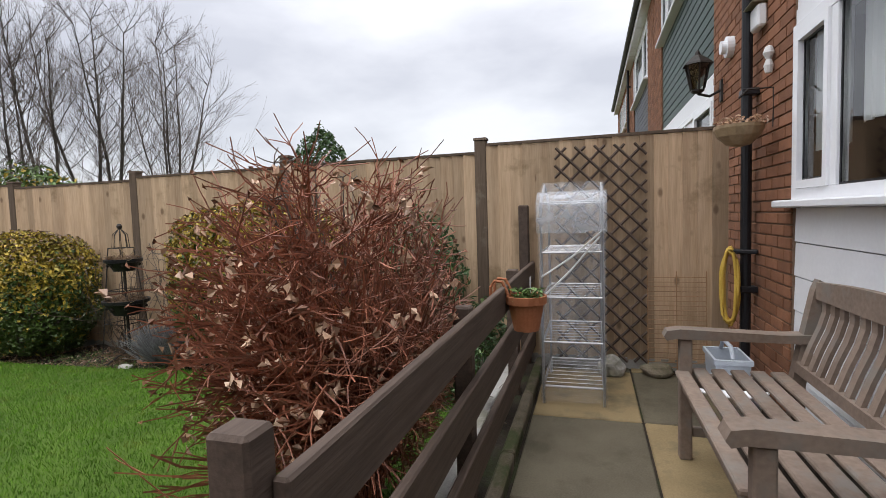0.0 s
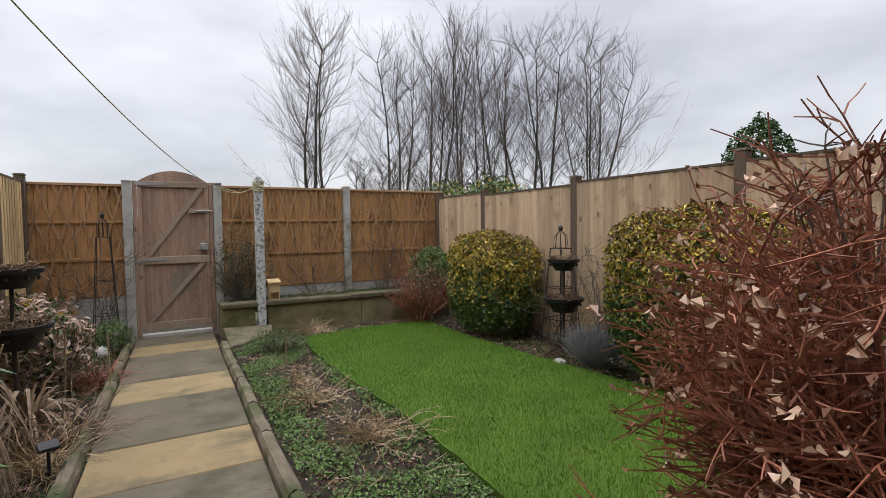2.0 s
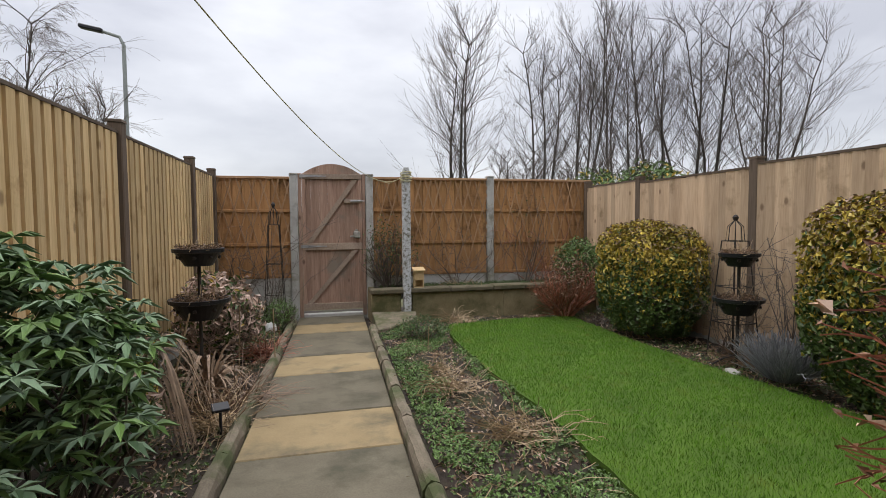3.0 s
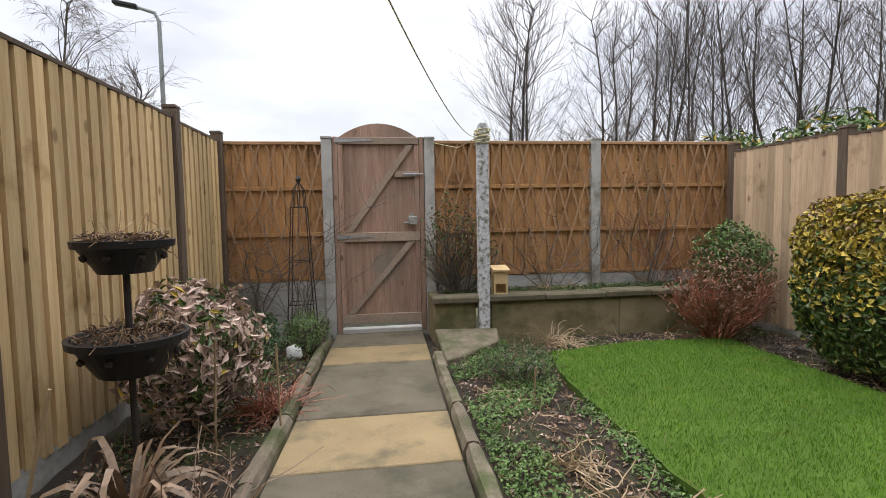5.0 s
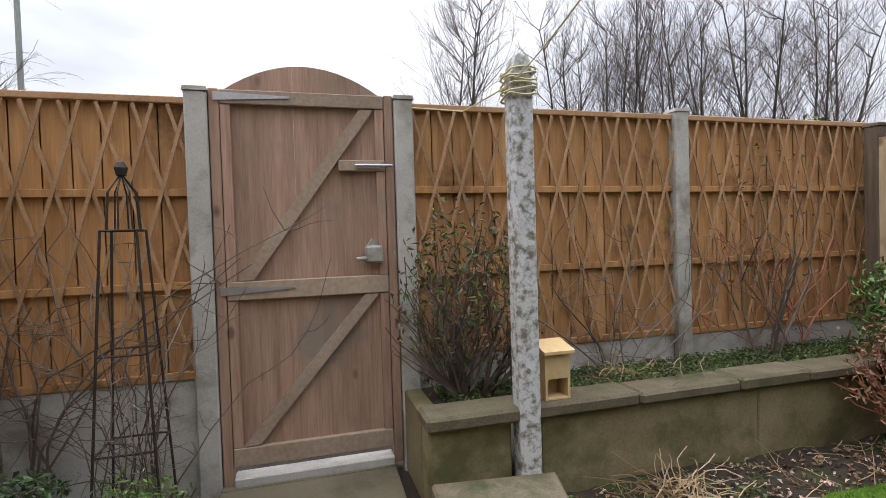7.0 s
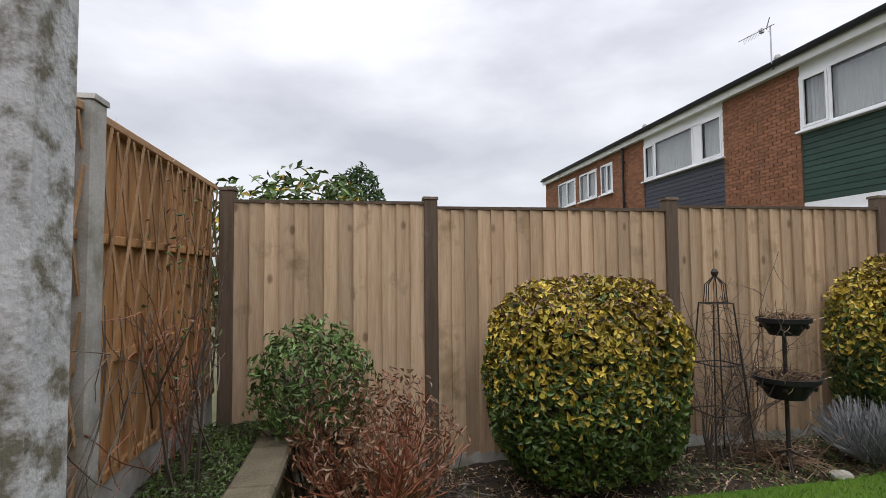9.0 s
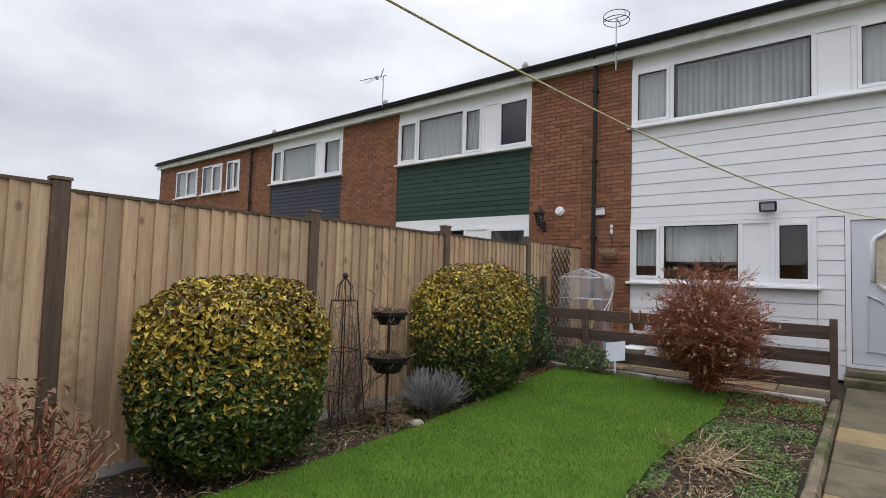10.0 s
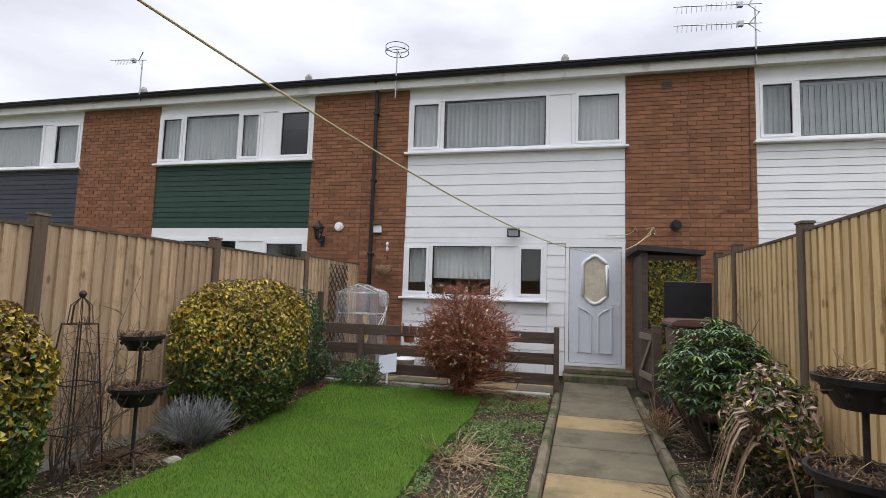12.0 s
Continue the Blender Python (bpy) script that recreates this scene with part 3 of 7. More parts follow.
def cladding(house, x0, x1, z0, z1, mat, label, rise=0.2):
    c = part("cladding", boxes((x0, x1, -0.2, -0.05, z0, z1)), mat, house, label)
    n = max(1, round((z1 - z0) / rise))
    h = (z1 - z0) / n
    for k in range(n):
        bm = bmesh.new()
        z = z0 + k * h
        prism(bm, [(-0.049, z + 0.004), (-0.02, z + 0.004), (-0.02, z + 0.008), (-0.026, z + h - 0.003), (-0.049, z + h - 0.003)], x0 + 0.002, x1 - 0.002, "x")
        part("board", bm, mat, c)
    return c


def window(house, x0, x1, z0, z1, bays, sill=True, y=-0.03, blinds=True):
    """A plastic window. bays: (from, to, kind) with kind 'glass', 'sash' (a frame of its own) or 'panel'."""
    w = part("window", boxes((x0, x1, y - 0.03, y + 0.03, z0, z0 + 0.06), (x0, x1, y - 0.03, y + 0.03, z1 - 0.06, z1),
                             (x0, x0 + 0.06, y - 0.03, y + 0.03, z0 + 0.06, z1 - 0.06), (x1 - 0.06, x1, y - 0.03, y + 0.03, z0 + 0.06, z1 - 0.06)), M["white_plastic"], house, "white plastic window")
    edges = sorted({b[0] for b in bays} | {b[1] for b in bays})
    for e in edges[1:-1]:
        part("mullion", boxes((e - 0.035, e + 0.035, y - 0.028, y + 0.028, z0 + 0.061, z1 - 0.061), bev=0.004), M["white_plastic"], w)
    for a, b, kind in bays:
        a, b = (a + 0.061 if a == edges[0] else a + 0.036), (b - 0.061 if b == edges[-1] else b - 0.036)
        c, d = z0 + 0.061, z1 - 0.061
        if kind == "panel":
            part("panel", boxes((a, b, y - 0.02, y + 0.012, c, d)), M["white_plastic"], w)
            continue
        if kind == "sash":
            f = 0.045
            part("sash_frame", boxes((a, b, y + 0.0, y + 0.042, c, c + f), (a, b, y, y + 0.042, d - f, d), (a, a + f, y, y + 0.042, c + f, d - f), (b - f, b, y, y + 0.042, c + f, d - f)), M["white_plastic"], w)
            a, b, c, d = a + f, b - f, c + f, d - f
        bm = bmesh.new()
        bm.faces.new([bm.verts.new(q) for q in ((b, y, c), (a, y, c), (a, y, d), (b, y, d))])
        g = part("pane", bm, GLASS, w)
        g.visible_shadow = False
        bm = bmesh.new()
        for s in ((a, b, c, c + 0.012), (a, b, d - 0.012, d), (a, a + 0.012, c + 0.012, d - 0.012), (b - 0.012, b, c + 0.012, d - 0.012)):
            box(bm, s[0], s[1], y + 0.005, y + 0.012, s[2], s[3])
        part("seal", bm, M["black_plastic"], w, "dark rubber seal")
    if sill:
        part("sill", boxes((x0 - 0.05, x1 + 0.05, y - 0.02, y + 0.12, z0 - 0.045, z0 - 0.002), bev=0.008), M["white_plastic"], house, "white window sill")
    return w


def vertical_blind(house, x0, x1, z0, z1, angle=35):
    b = thing("vertical_blind", "pale grey vertical blind behind the window", "blind", (x0, -0.16, z0))
    n = round((x1 - x0) / 0.085)
    proto = None
    for k in range(n):
        m = pose((k + 0.5) * (x1 - x0) / n, 0, 0, 0, 0, angle)
        if proto is None:
            bm = bmesh.new()
            prism(bm, [(-0.045, 0.0), (0.0, 0.012), (0.045, 0.0), (0.045, -0.002), (0.0, 0.010), (-0.045, -0.002)], 0.0, z1 - z0, "z")
            proto = part("slat", bm, M["blind"], b)
            proto.matrix_basis = m
        else:
            again("slat", proto.data, b, m)
    part("head_rail", boxes((0, x1 - x0, -0.03, 0.03, z1 - z0, z1 - z0 + 0.04)), M["white_plastic"], b)


def net_curtain(x0, x1, z0, z1, label="white net curtain hanging in folds", mat=None):
    c = thing("net_curtain", label, "curtain", ((x0 + x1) / 2, -0.1, z0))
    n = max(12, int((x1 - x0) / 0.012))
    verts = []
    for z in (0.0, z1 - z0):
        for i in range(n + 1):
            u = i / n
            verts.append((-(x1 - x0) / 2 + u * (x1 - x0), 0.012 * math.sin(u * (x1 - x0) * 70) + 0.006 * math.sin(u * 31), z))
    ob = part("cloth", (verts, [], [(i, i + 1, n + 2 + i, n + 1 + i) for i in range(n)]), mat or M["curtain"], c)
    so = ob.modifiers.new("thickness", "SOLIDIFY")
    so.thickness = 0.003


def house_shell(label, x0, x1, category="house"):
    """The back, sides, roof and eaves of one house of the terrace."""
    h = thing("terraced_house", label, category, (0, 0, 0), group="houses of the terrace")
    part("side_wall", boxes((x0, x0 + 0.1, -8, -0.251, 0, WALL_T), (x1 - 0.1, x1, -8, -0.251, 0, WALL_T)), M["room"], h)
    part("back_wall", boxes((x0 + 0.1, x1 - 0.1, -8, -7.8, 0, WALL_T)), M["mortar"], h)
    part("upper_floor", boxes((x0 + 0.1, x1 - 0.1, -7.8, -0.251, 2.62, 2.75)), M["room"], h)
    bm = bmesh.new()
    prism(bm, [(0.2, WALL_T + 0.2), (-4.0, WALL_T + 0.85), (-8.3, WALL_T + 0.2), (-8.3, WALL_T + 0.1), (-4.0, WALL_T + 0.75), (0.2, WALL_T + 0.1)], x0, x1, "x")
    part("roof", bm, M["roof_felt"], h, "dark felt roof")
    part("soffit", boxes((x0, x1, -0.25, 0.13, WALL_T - 0.03, WALL_T - 0.002)), M["white_trim"], h)
    part("fascia", boxes((x0, x1, 0.131, 0.155, WALL_T - 0.05, WALL_T + 0.13)), M["white_trim"], h, "off-white fascia board")
    bm = bmesh.new()
    prof = [(0.156 + 0.055 + 0.055 * math.cos(a), WALL_T + 0.15 + 0.055 * math.sin(a)) for a in np.linspace(math.pi, 2 * math.pi, 8)]
    prof += [(0.156 + 0.055 + 0.048 * math.cos(a), WALL_T + 0.15 + 0.048 * math.sin(a)) for a in np.linspace(2 * math.pi, math.pi, 8)]
    prism(bm, prof, x0 + 0.001, x1 - 0.001, "x")
    box(bm, x0 + 0.001, x1 - 0.001, 0.155, 0.2, WALL_T + 0.151, WALL_T + 0.23)
    part("gutter", bm, M["black_plastic"], h, "black plastic gutter")
    return h


def flue(x, y=-0.8):
    f = thing("roof_vent", "short pale roof vent pipe with a cap", "roof vent", (x, y, WALL_T + 0.25), group="roof vents")
    bm = bmesh.new()
    tube(bm, [(0, 0, 0), (0, 0, 0.42)], 0.055, 12)
    part("pipe", bm, M["white_trim"], f)
    bm = bmesh.new()
    lathe(bm, [(0.0, 0.42), (0.075, 0.42), (0.075, 0.5), (0.05, 0.56), (0.0, 0.57)], 14)
    part("cap", bm, M["concrete"], f)


def downpipe(x, z1, label="black plastic downpipe on the brick wall"):
    d = thing("downpipe", label, "downpipe", (x, 0.07, G(0)), group="downpipes")
    bm = bmesh.new()
    tube(bm, [(0, 0, -0.02), (0, 0, z1 - 0.1), (0, 0.1, z1 + 0.12)], 0.036, 12)
    part("pipe", bm, M["black_plastic"], d, smooth=False)
    for z in (0.6, 2.0, 3.4, 4.7):
        if z < z1:
            part("bracket", boxes((-0.05, 0.05, -0.07, 0.04, z, z + 0.045), bev=0.006), M["black_plastic"], d)


# the house whose garden this is
PX0, PX1 = -1.575, 2.34
home = house_shell("terraced brick house with white cladding between the floors", -2.56, 3.24)
brick_strip(home, PX1, 3.24, 0.0, WALL_T - 0.03, pieces=[0])
brick_strip(home, -2.56, PX0, 0.0, WALL_T - 0.03)
part("wall_panel", boxes((PX0, PX1, -0.2, -0.02, 5.085, WALL_T - 0.031)), M["white_paint"], home, "white painted panel under the eaves")
window(home, PX0, PX1, 4.05, 5.083, ((PX0, -0.71, "sash"), (-0.71, -0.26, "panel"), (-0.26, 1.68, "glass"), (1.68, PX1, "sash")))
vertical_blind(home, -0.2, 1.62, 4.13, 4.98, 24)
net_curtain(1.72, 2.28, 4.12, 5.0)
net_curtain(-1.5, -0.78, 4.12, 5.0, "pale patterned net curtain with a draped edge")
cladding(home, PX0, PX1, 2.44, 4.003, M["white_paint"], "white horizontal cladding boards")
window(home, -0.276, PX1, 1.35, 2.345, ((-0.276, 0.25, "sash"), (0.25, 0.67, "panel"), (0.67, 1.82, "glass"), (1.82, PX1, "sash")))
cladding(home, -0.276, PX1, 0.08, 1.303, M["white_paint"], "white horizontal cladding boards")
cladding(home, -0.585, -0.278, 0.08, 2.345, M["white_paint"], "white horizontal cladding boards")
part("bottom_board", boxes((PX0, PX1, -0.2, -0.015, 2.351, 2.439)), M["white_paint"], home)
net_curtain(1.86, 2.28, 1.62, 2.28, "short white net curtain")
net_curtain(0.72, 1.78, 1.7, 2.28, "scalloped lace curtain on the lower window")
# front door
DX0, DX1, DZ0, DZ1 = -1.57, -0.59, 0.27, 2.349
door = part("door", boxes((DX0, DX0 + 0.06, -0.1, -0.01, DZ0, DZ1), (DX1 - 0.06, DX1, -0.1, -0.01, DZ0, DZ1), (DX0 + 0.06, DX1 - 0.06, -0.1, -0.01, DZ1 - 0.06, DZ1), (DX0 + 0.06, DX1 - 0.06, -0.1, 0.0, DZ0, DZ0 + 0.05)), M["white_plastic"], home, "white plastic front door with an arched glass light")
dc, dw = (DX0 + DX1) / 2, 0.2
outline = [(-dw, 1.45), (-dw, 1.98), (-0.17, 2.04), (-0.1, 2.08), (-0.06, 2.12), (0, 2.14), (0.06, 2.12), (0.1, 2.08), (0.17, 2.04), (dw, 1.98), (dw, 1.45), (0.13, 1.39), (0.07, 1.34), (0, 1.32), (-0.07, 1.34), (-0.13, 1.39)]
bm = bmesh.new()
lw, lh0, lh1 = (DX1 - DX0) / 2 - 0.068, DZ0 + 0.058, DZ1 - 0.068
outer = []
for x, z in outline:
    s = 1e9
    cx, cz = x, z - 1.73
    for lim, c in ((lw, cx), (-lw, cx), (lh1 - 1.73, cz), (lh0 - 1.73, cz)):
        if abs(c) > 1e-9 and lim / c > 0:
            s = min(s, lim / c)
    outer.append((cx * s, cz * s + 1.73))
outer_v = [bm.verts.new((dc + x, -0.045, z)) for x, z in outer]
inner_v = [bm.verts.new((dc + x, -0.045, z)) for x, z in outline]
for i in range(len(outline)):
    bm.faces.new((outer_v[i - 1], outer_v[i], inner_v[i], inner_v[i - 1]))
for sx, sz in ((lw, lh1), (-lw, lh1), (lw, lh0), (-lw, lh0)):
    near = sorted(range(len(outer)), key=lambda i: (outer[i][0] - sx) ** 2 + (outer[i][1] - sz) ** 2)[:2]
    if all((outer[i][0] - sx) ** 2 + (outer[i][1] - sz) ** 2 > 1e-6 for i in near):
        cv = bm.verts.new((dc + sx, -0.045, sz))
        bm.faces.new((outer_v[near[0]], cv, outer_v[near[1]]))
bmesh.ops.recalc_face_normals(bm, faces=bm.faces)
door_white = surf("door_white", (0.6, 0.635, 0.69), (0.66, 0.69, 0.745), 3, 0.3, 0.03, 40, vary=0)
leaf = part("leaf", bm, door_white, door)
thick = leaf.modifiers.new("thickness", "SOLIDIFY")
thick.thickness, thick.offset = 0.03, 0.0
ring = [(dc + x * 1.0, z) for x, z in outline]
bm = bmesh.new()
tube(bm, [(x, -0.03, z) for x, z in ring + ring[:2]], 0.03, 8)
part("light_surround", bm, M["white_plastic"], door, smooth=True)
bm = bmesh.new()
bm.faces.new([bm.verts.new((x, -0.04, z)) for x, z in ring])
# patterned glass; the warm glow is put into its base colour, nothing emits
frost = surf("leaded_glass", (0.45, 0.38, 0.26), (0.66, 0.62, 0.52), 14, 0.12, 0.9, 60, vary=0)
g = part("glass_light", bm, frost, door, "frosted patterned glass with a warm glow painted in")
for sx in (-1, 1):
    pts = [(dc + sx * 0.06, z) for z in (0.5, 1.12)] + [(dc + sx * 0.15, 1.2), (dc + sx * 0.27, 1.26), (dc + sx * 0.27, 0.5)]
    bm = bmesh.new()
    tube(bm, [(x, -0.03, z) for x, z in pts + pts[:2]], 0.024, 6)
    part("moulding", bm, door_white, door)
bm = boxes((DX0 + 0.09, DX0 + 0.12, -0.034, -0.022, 1.14, 1.36), bev=0.004)
tube(bm, [(DX0 + 0.105, -0.03, 1.31), (DX0 + 0.105, 0.02, 1.31), (DX0 + 0.22, 0.02, 1.31)], 0.009, 8)
part("handle", bm, M["white_plastic"], door, "white lever handle")
bm = bmesh.new()
for s in (-0.025, 0.015):
    box(bm, dc + s, dc + s + 0.012, -0.034, -0.026, 2.21, 2.25)
part("number_plate", bm, M["steel"], door)
step = thing("door_step", "worn two-tier stone door step", "step", (dc, 0.0, G(0)))
part("upper_step", boxes((-0.56, 0.5, 0.0, 0.3, 0.08, 0.165), bev=0.012), M["kerb"], step)
part("lower_step", boxes((-0.6, 0.52, 0.0, 0.5, -0.08, 0.078), bev=0.012), M["kerb"], step)

# neighbours
green = house_shell("terraced brick house with dark green cladding", 3.24, 9.05)
brick_strip(green, 3.24, 4.33, 0.0, WALL_T - 0.03)
brick_strip(green, 8.0, 9.05, 1.5, WALL_T - 0.03)
window(green, 4.33, 8.0, 4.0, 5.083, ((4.33, 5.12, "sash"), (5.12, 5.5, "panel"), (5.5, 6.02, "sash"), (6.02, 7.36, "glass"), (7.36, 8.0, "sash")))
part("wall_panel", boxes((4.33, 8.0, -0.2, -0.02, 5.085, WALL_T - 0.031)), M["white_paint"], green)
net_curtain(5.55, 7.95, 4.06, 5.0, "plain pale curtain closed behind the window")
cladding(green, 4.33, 8.0, 2.62, 3.953, M["green_board"], "dark green horizontal cladding boards", 0.11)
part("wall_panel", boxes((4.33, 8.0, -0.2, -0.02, 2.41, 2.618)), M["white_paint"], green)
window(green, 4.33, 8.0, 1.3, 2.409, ((4.33, 5.3, "sash"), (5.3, 5.9, "panel"), (5.9, 7.2, "glass"), (7.2, 8.0, "sash")))
cladding(green, 4.33, 8.0, 0.0, 1.25, M["white_paint"], "white cladding boards")
navy = house_shell("terraced brick house with dark slate-blue cladding", 9.05, 14.35)
brick_strip(navy, 9.05, 10.08, 1.5, WALL_T - 0.03)
brick_strip(navy, 13.42, 14.35, 1.5, WALL_T - 0.03)
window(navy, 10.08, 13.42, 4.0, 5.083, ((10.08, 10.9, "sash"), (10.9, 11.2, "panel"), (11.2, 12.85, "glass"), (12.85, 13.42, "sash")))
part("wall_panel", boxes((10.08, 13.42, -0.2, -0.02, 5.085, WALL_T - 0.031)), M["white_paint"], navy)
net_curtain(10.16, 10.84, 4.06, 5.0, "plain pale curtain closed behind the window")
net_curtain(11.25, 13.35, 4.06, 5.0, "plain pale curtain closed behind the window")
cladding(navy, 10.08, 13.42, 0.0, 3.953, M["navy_board"], "dark slate-blue cladding boards", 0.11)
end = house_shell("end brick house of the terrace with three windows", 14.35, 21.4)
for a, b, c, d in ((14.35, 15.3, 1.5, WALL_T - 0.03), (15.3, 21.4, 1.5, 4.0), (15.3, 21.4, 5.05, WALL_T - 0.03), (16.15, 16.45, 4.0, 5.05), (17.87, 18.24, 4.0, 5.05), (19.95, 21.4, 4.0, 5.05)):
    brick_strip(end, a, b, c, d)
for a, b in ((15.3, 16.15), (16.45, 17.87), (18.24, 19.95)):
    window(end, a, b, 4.003, 5.047, ((a, (a + b) / 2, "sash"), ((a + b) / 2, b, "glass")))
    net_curtain(a + 0.1, b - 0.1, 4.08, 4.98, "plain pale curtain closed behind the window")
white2 = house_shell("terraced brick house with white cladding next door", -8.4, -2.56)
brick_strip(white2, -3.59, -2.56, 0.0, WALL_T - 0.03)
brick_strip(white2, -8.4, -7.5, 1.5, WALL_T - 0.03)
window(white2, -7.5, -3.59, 4.04, 5.083, ((-7.5, -6.5, "sash"), (-6.5, -4.2, "glass"), (-4.2, -3.59, "sash")))
part("wall_panel", boxes((-7.5, -3.59, -0.2, -0.02, 5.085, WALL_T - 0.031)), M["white_paint"], white2)
vertical_blind(white2, -6.4, -4.25, 4.12, 4.98, 14)
vertical_blind(white2, -4.15, -3.66, 4.12, 4.98, 14)
cladding(white2, -7.5, -3.59, 0.0, 3.99, M["white_paint"], "white horizontal cladding boards", 0.13)
for x in (-0.55, 4.95, 9.3, 14.6):
    flue(x)
downpipe(2.98, WALL_T - 0.05)
downpipe(14.5, WALL_T - 0.05)

# ---- plants: tools ----
def leaf_mat(name, c1, c2, vary=0.35, rough=0.5, scale=3.0):
    m = surf(name, c1, c2, scale, rough, 0, 30, vary=vary, island=True, spec=0.4)
    return m


M.update({
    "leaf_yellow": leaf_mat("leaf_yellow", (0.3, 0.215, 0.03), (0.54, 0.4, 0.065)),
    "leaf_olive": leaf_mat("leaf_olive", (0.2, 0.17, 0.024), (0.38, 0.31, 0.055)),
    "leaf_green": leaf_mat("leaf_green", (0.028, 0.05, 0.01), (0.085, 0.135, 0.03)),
    "leaf_dark": leaf_mat("leaf_dark", (0.035, 0.07, 0.028), (0.085, 0.15, 0.055)),
    "leaf_fresh": leaf_mat("leaf_fresh", (0.07, 0.125, 0.032), (0.16, 0.26, 0.075)),
    "leaf_bluegreen": leaf_mat("leaf_bluegreen", (0.095, 0.155, 0.085), (0.21, 0.3, 0.17)),
    "leaf_dead": leaf_mat("leaf_dead", (0.10, 0.06, 0.035), (0.24, 0.15, 0.09)),
    "leaf_pinkish": leaf_mat("leaf_pinkish", (0.27, 0.185, 0.14), (0.58, 0.44, 0.36)),
    "petal_dry": leaf_mat("petal_dry", (0.36, 0.2, 0.11), (0.62, 0.46, 0.34)),
    "leaf_rust": leaf_mat("leaf_rust", (0.10, 0.045, 0.025), (0.22, 0.095, 0.045)),
    "leaf_silver": leaf_mat("leaf_silver", (0.13, 0.135, 0.14), (0.27, 0.27, 0.28)),
    "strap": leaf_mat("strap", (0.12, 0.078, 0.048), (0.31, 0.215, 0.14), 0.3),
    "straw": leaf_mat("straw", (0.19, 0.125, 0.065), (0.38, 0.28, 0.165)),
    "twig_red": leaf_mat("twig_red", (0.11, 0.036, 0.022), (0.39, 0.145, 0.08)),
    "twig_grey": leaf_mat("twig_grey", (0.055, 0.042, 0.033), (0.13, 0.1, 0.08)),
    "bark": surf("bark", (0.035, 0.03, 0.026), (0.09, 0.078, 0.066), 5, 0.95, 0.6, 40, vary=0.1),
    "twig_far": surf("twig_far", (0.085, 0.07, 0.062), (0.16, 0.135, 0.12), 3, 0.95, 0, 20, vary=0.1),
    "clay_pot": surf("clay_pot", (0.30, 0.105, 0.045), (0.42, 0.165, 0.08), 8, 0.7, 0.2, 80, vary=0.05),
})


def leaf_mesh(pos, nrm, length, width, rng, fold=0.25):
    """Many leaves at once: each a folded blade of two triangles on a place, facing roughly along a normal."""
    n = len(pos)
    pos, nrm = np.asarray(pos, float), np.asarray(nrm, float)
    nrm = nrm + rng.normal(0, 0.55, (n, 3))
    nrm /= np.linalg.norm(nrm, axis=1, keepdims=True) + 1e-9
    d = rng.normal(0, 1, (n, 3)) + np.array((0, 0, -0.35))
    d -= (d * nrm).sum(1, keepdims=True) * nrm
    d /= np.linalg.norm(d, axis=1, keepdims=True) + 1e-9
    s = np.cross(nrm, d)
    ln = (length * rng.uniform(0.65, 1.2, (n, 1)))
    wd = (width * rng.uniform(0.7, 1.15, (n, 1)))
    a, b = pos - d * ln * 0.5, pos + d * ln * 0.5 - nrm * ln * 0.12
    c1, c2 = pos + s * wd * 0.5 + nrm * wd * fold, pos - s * wd * 0.5 + nrm * wd * fold
    verts = np.stack((a, c1, b, c2), 1).reshape(-1, 3)
    k = np.arange(n) * 4
    faces = np.concatenate((np.stack((k, k + 1, k + 2), 1), np.stack((k, k + 2, k + 3), 1)))
    return verts.tolist(), [], faces.tolist()


def stems(lines, sides=3):
    """Thin stems as one mesh: lines of (points, first radius, last radius)."""
    verts, faces = [], []
    for pts, r0, r1 in lines:
        m = len(pts)
        base = len(verts)
        for i, p in enumerate(pts):
            q, o = pts[min(i + 1, m - 1)], pts[max(i - 1, 0)]
            dx, dy, dz = q[0] - o[0], q[1] - o[1], q[2] - o[2]
            l = math.sqrt(dx * dx + dy * dy + dz * dz) + 1e-9
            dx, dy, dz = dx / l, dy / l, dz / l
            if abs(dz) < 0.9:
                sx, sy, sz = dy, -dx, 0.0
            else:
                sx, sy, sz = 0.0, dz, -dy
            l = math.sqrt(sx * sx + sy * sy + sz * sz) + 1e-9
            sx, sy, sz = sx / l, sy / l, sz / l
            ux, uy, uz = sy * dz - sz * dy, sz * dx - sx * dz, sx * dy - sy * dx
            r = r0 + (r1 - r0) * i / (m - 1)
            for k in range(sides):
                c, s = math.cos(6.2832 * k / sides) * r, math.sin(6.2832 * k / sides) * r
                verts.append((p[0] + c * sx + s * ux, p[1] + c * sy + s * uy, p[2] + c * sz + s * uz))
        for i in range(m - 1):
            for k in range(sides):
                a, b = base + i * sides + k, base + i * sides + (k + 1) % sides
                faces.append((a, b, b + sides, a + sides))
    return verts, [], faces


def wander(p, d, length, n, r, bend=0.2, lift=0.0):
    """A line of points from p, roughly along d, that wanders and lifts or droops."""
    p, d, out = Vector(p), Vector(d).normalized(), [tuple(p)]
    for _ in range(n):
        d = (d + Vector((r.gauss(0, bend), r.gauss(0, bend), r.gauss(0, bend) + lift))).normalized()
        p = p + d * (length / n)
        out.append(tuple(p))
    return out, d


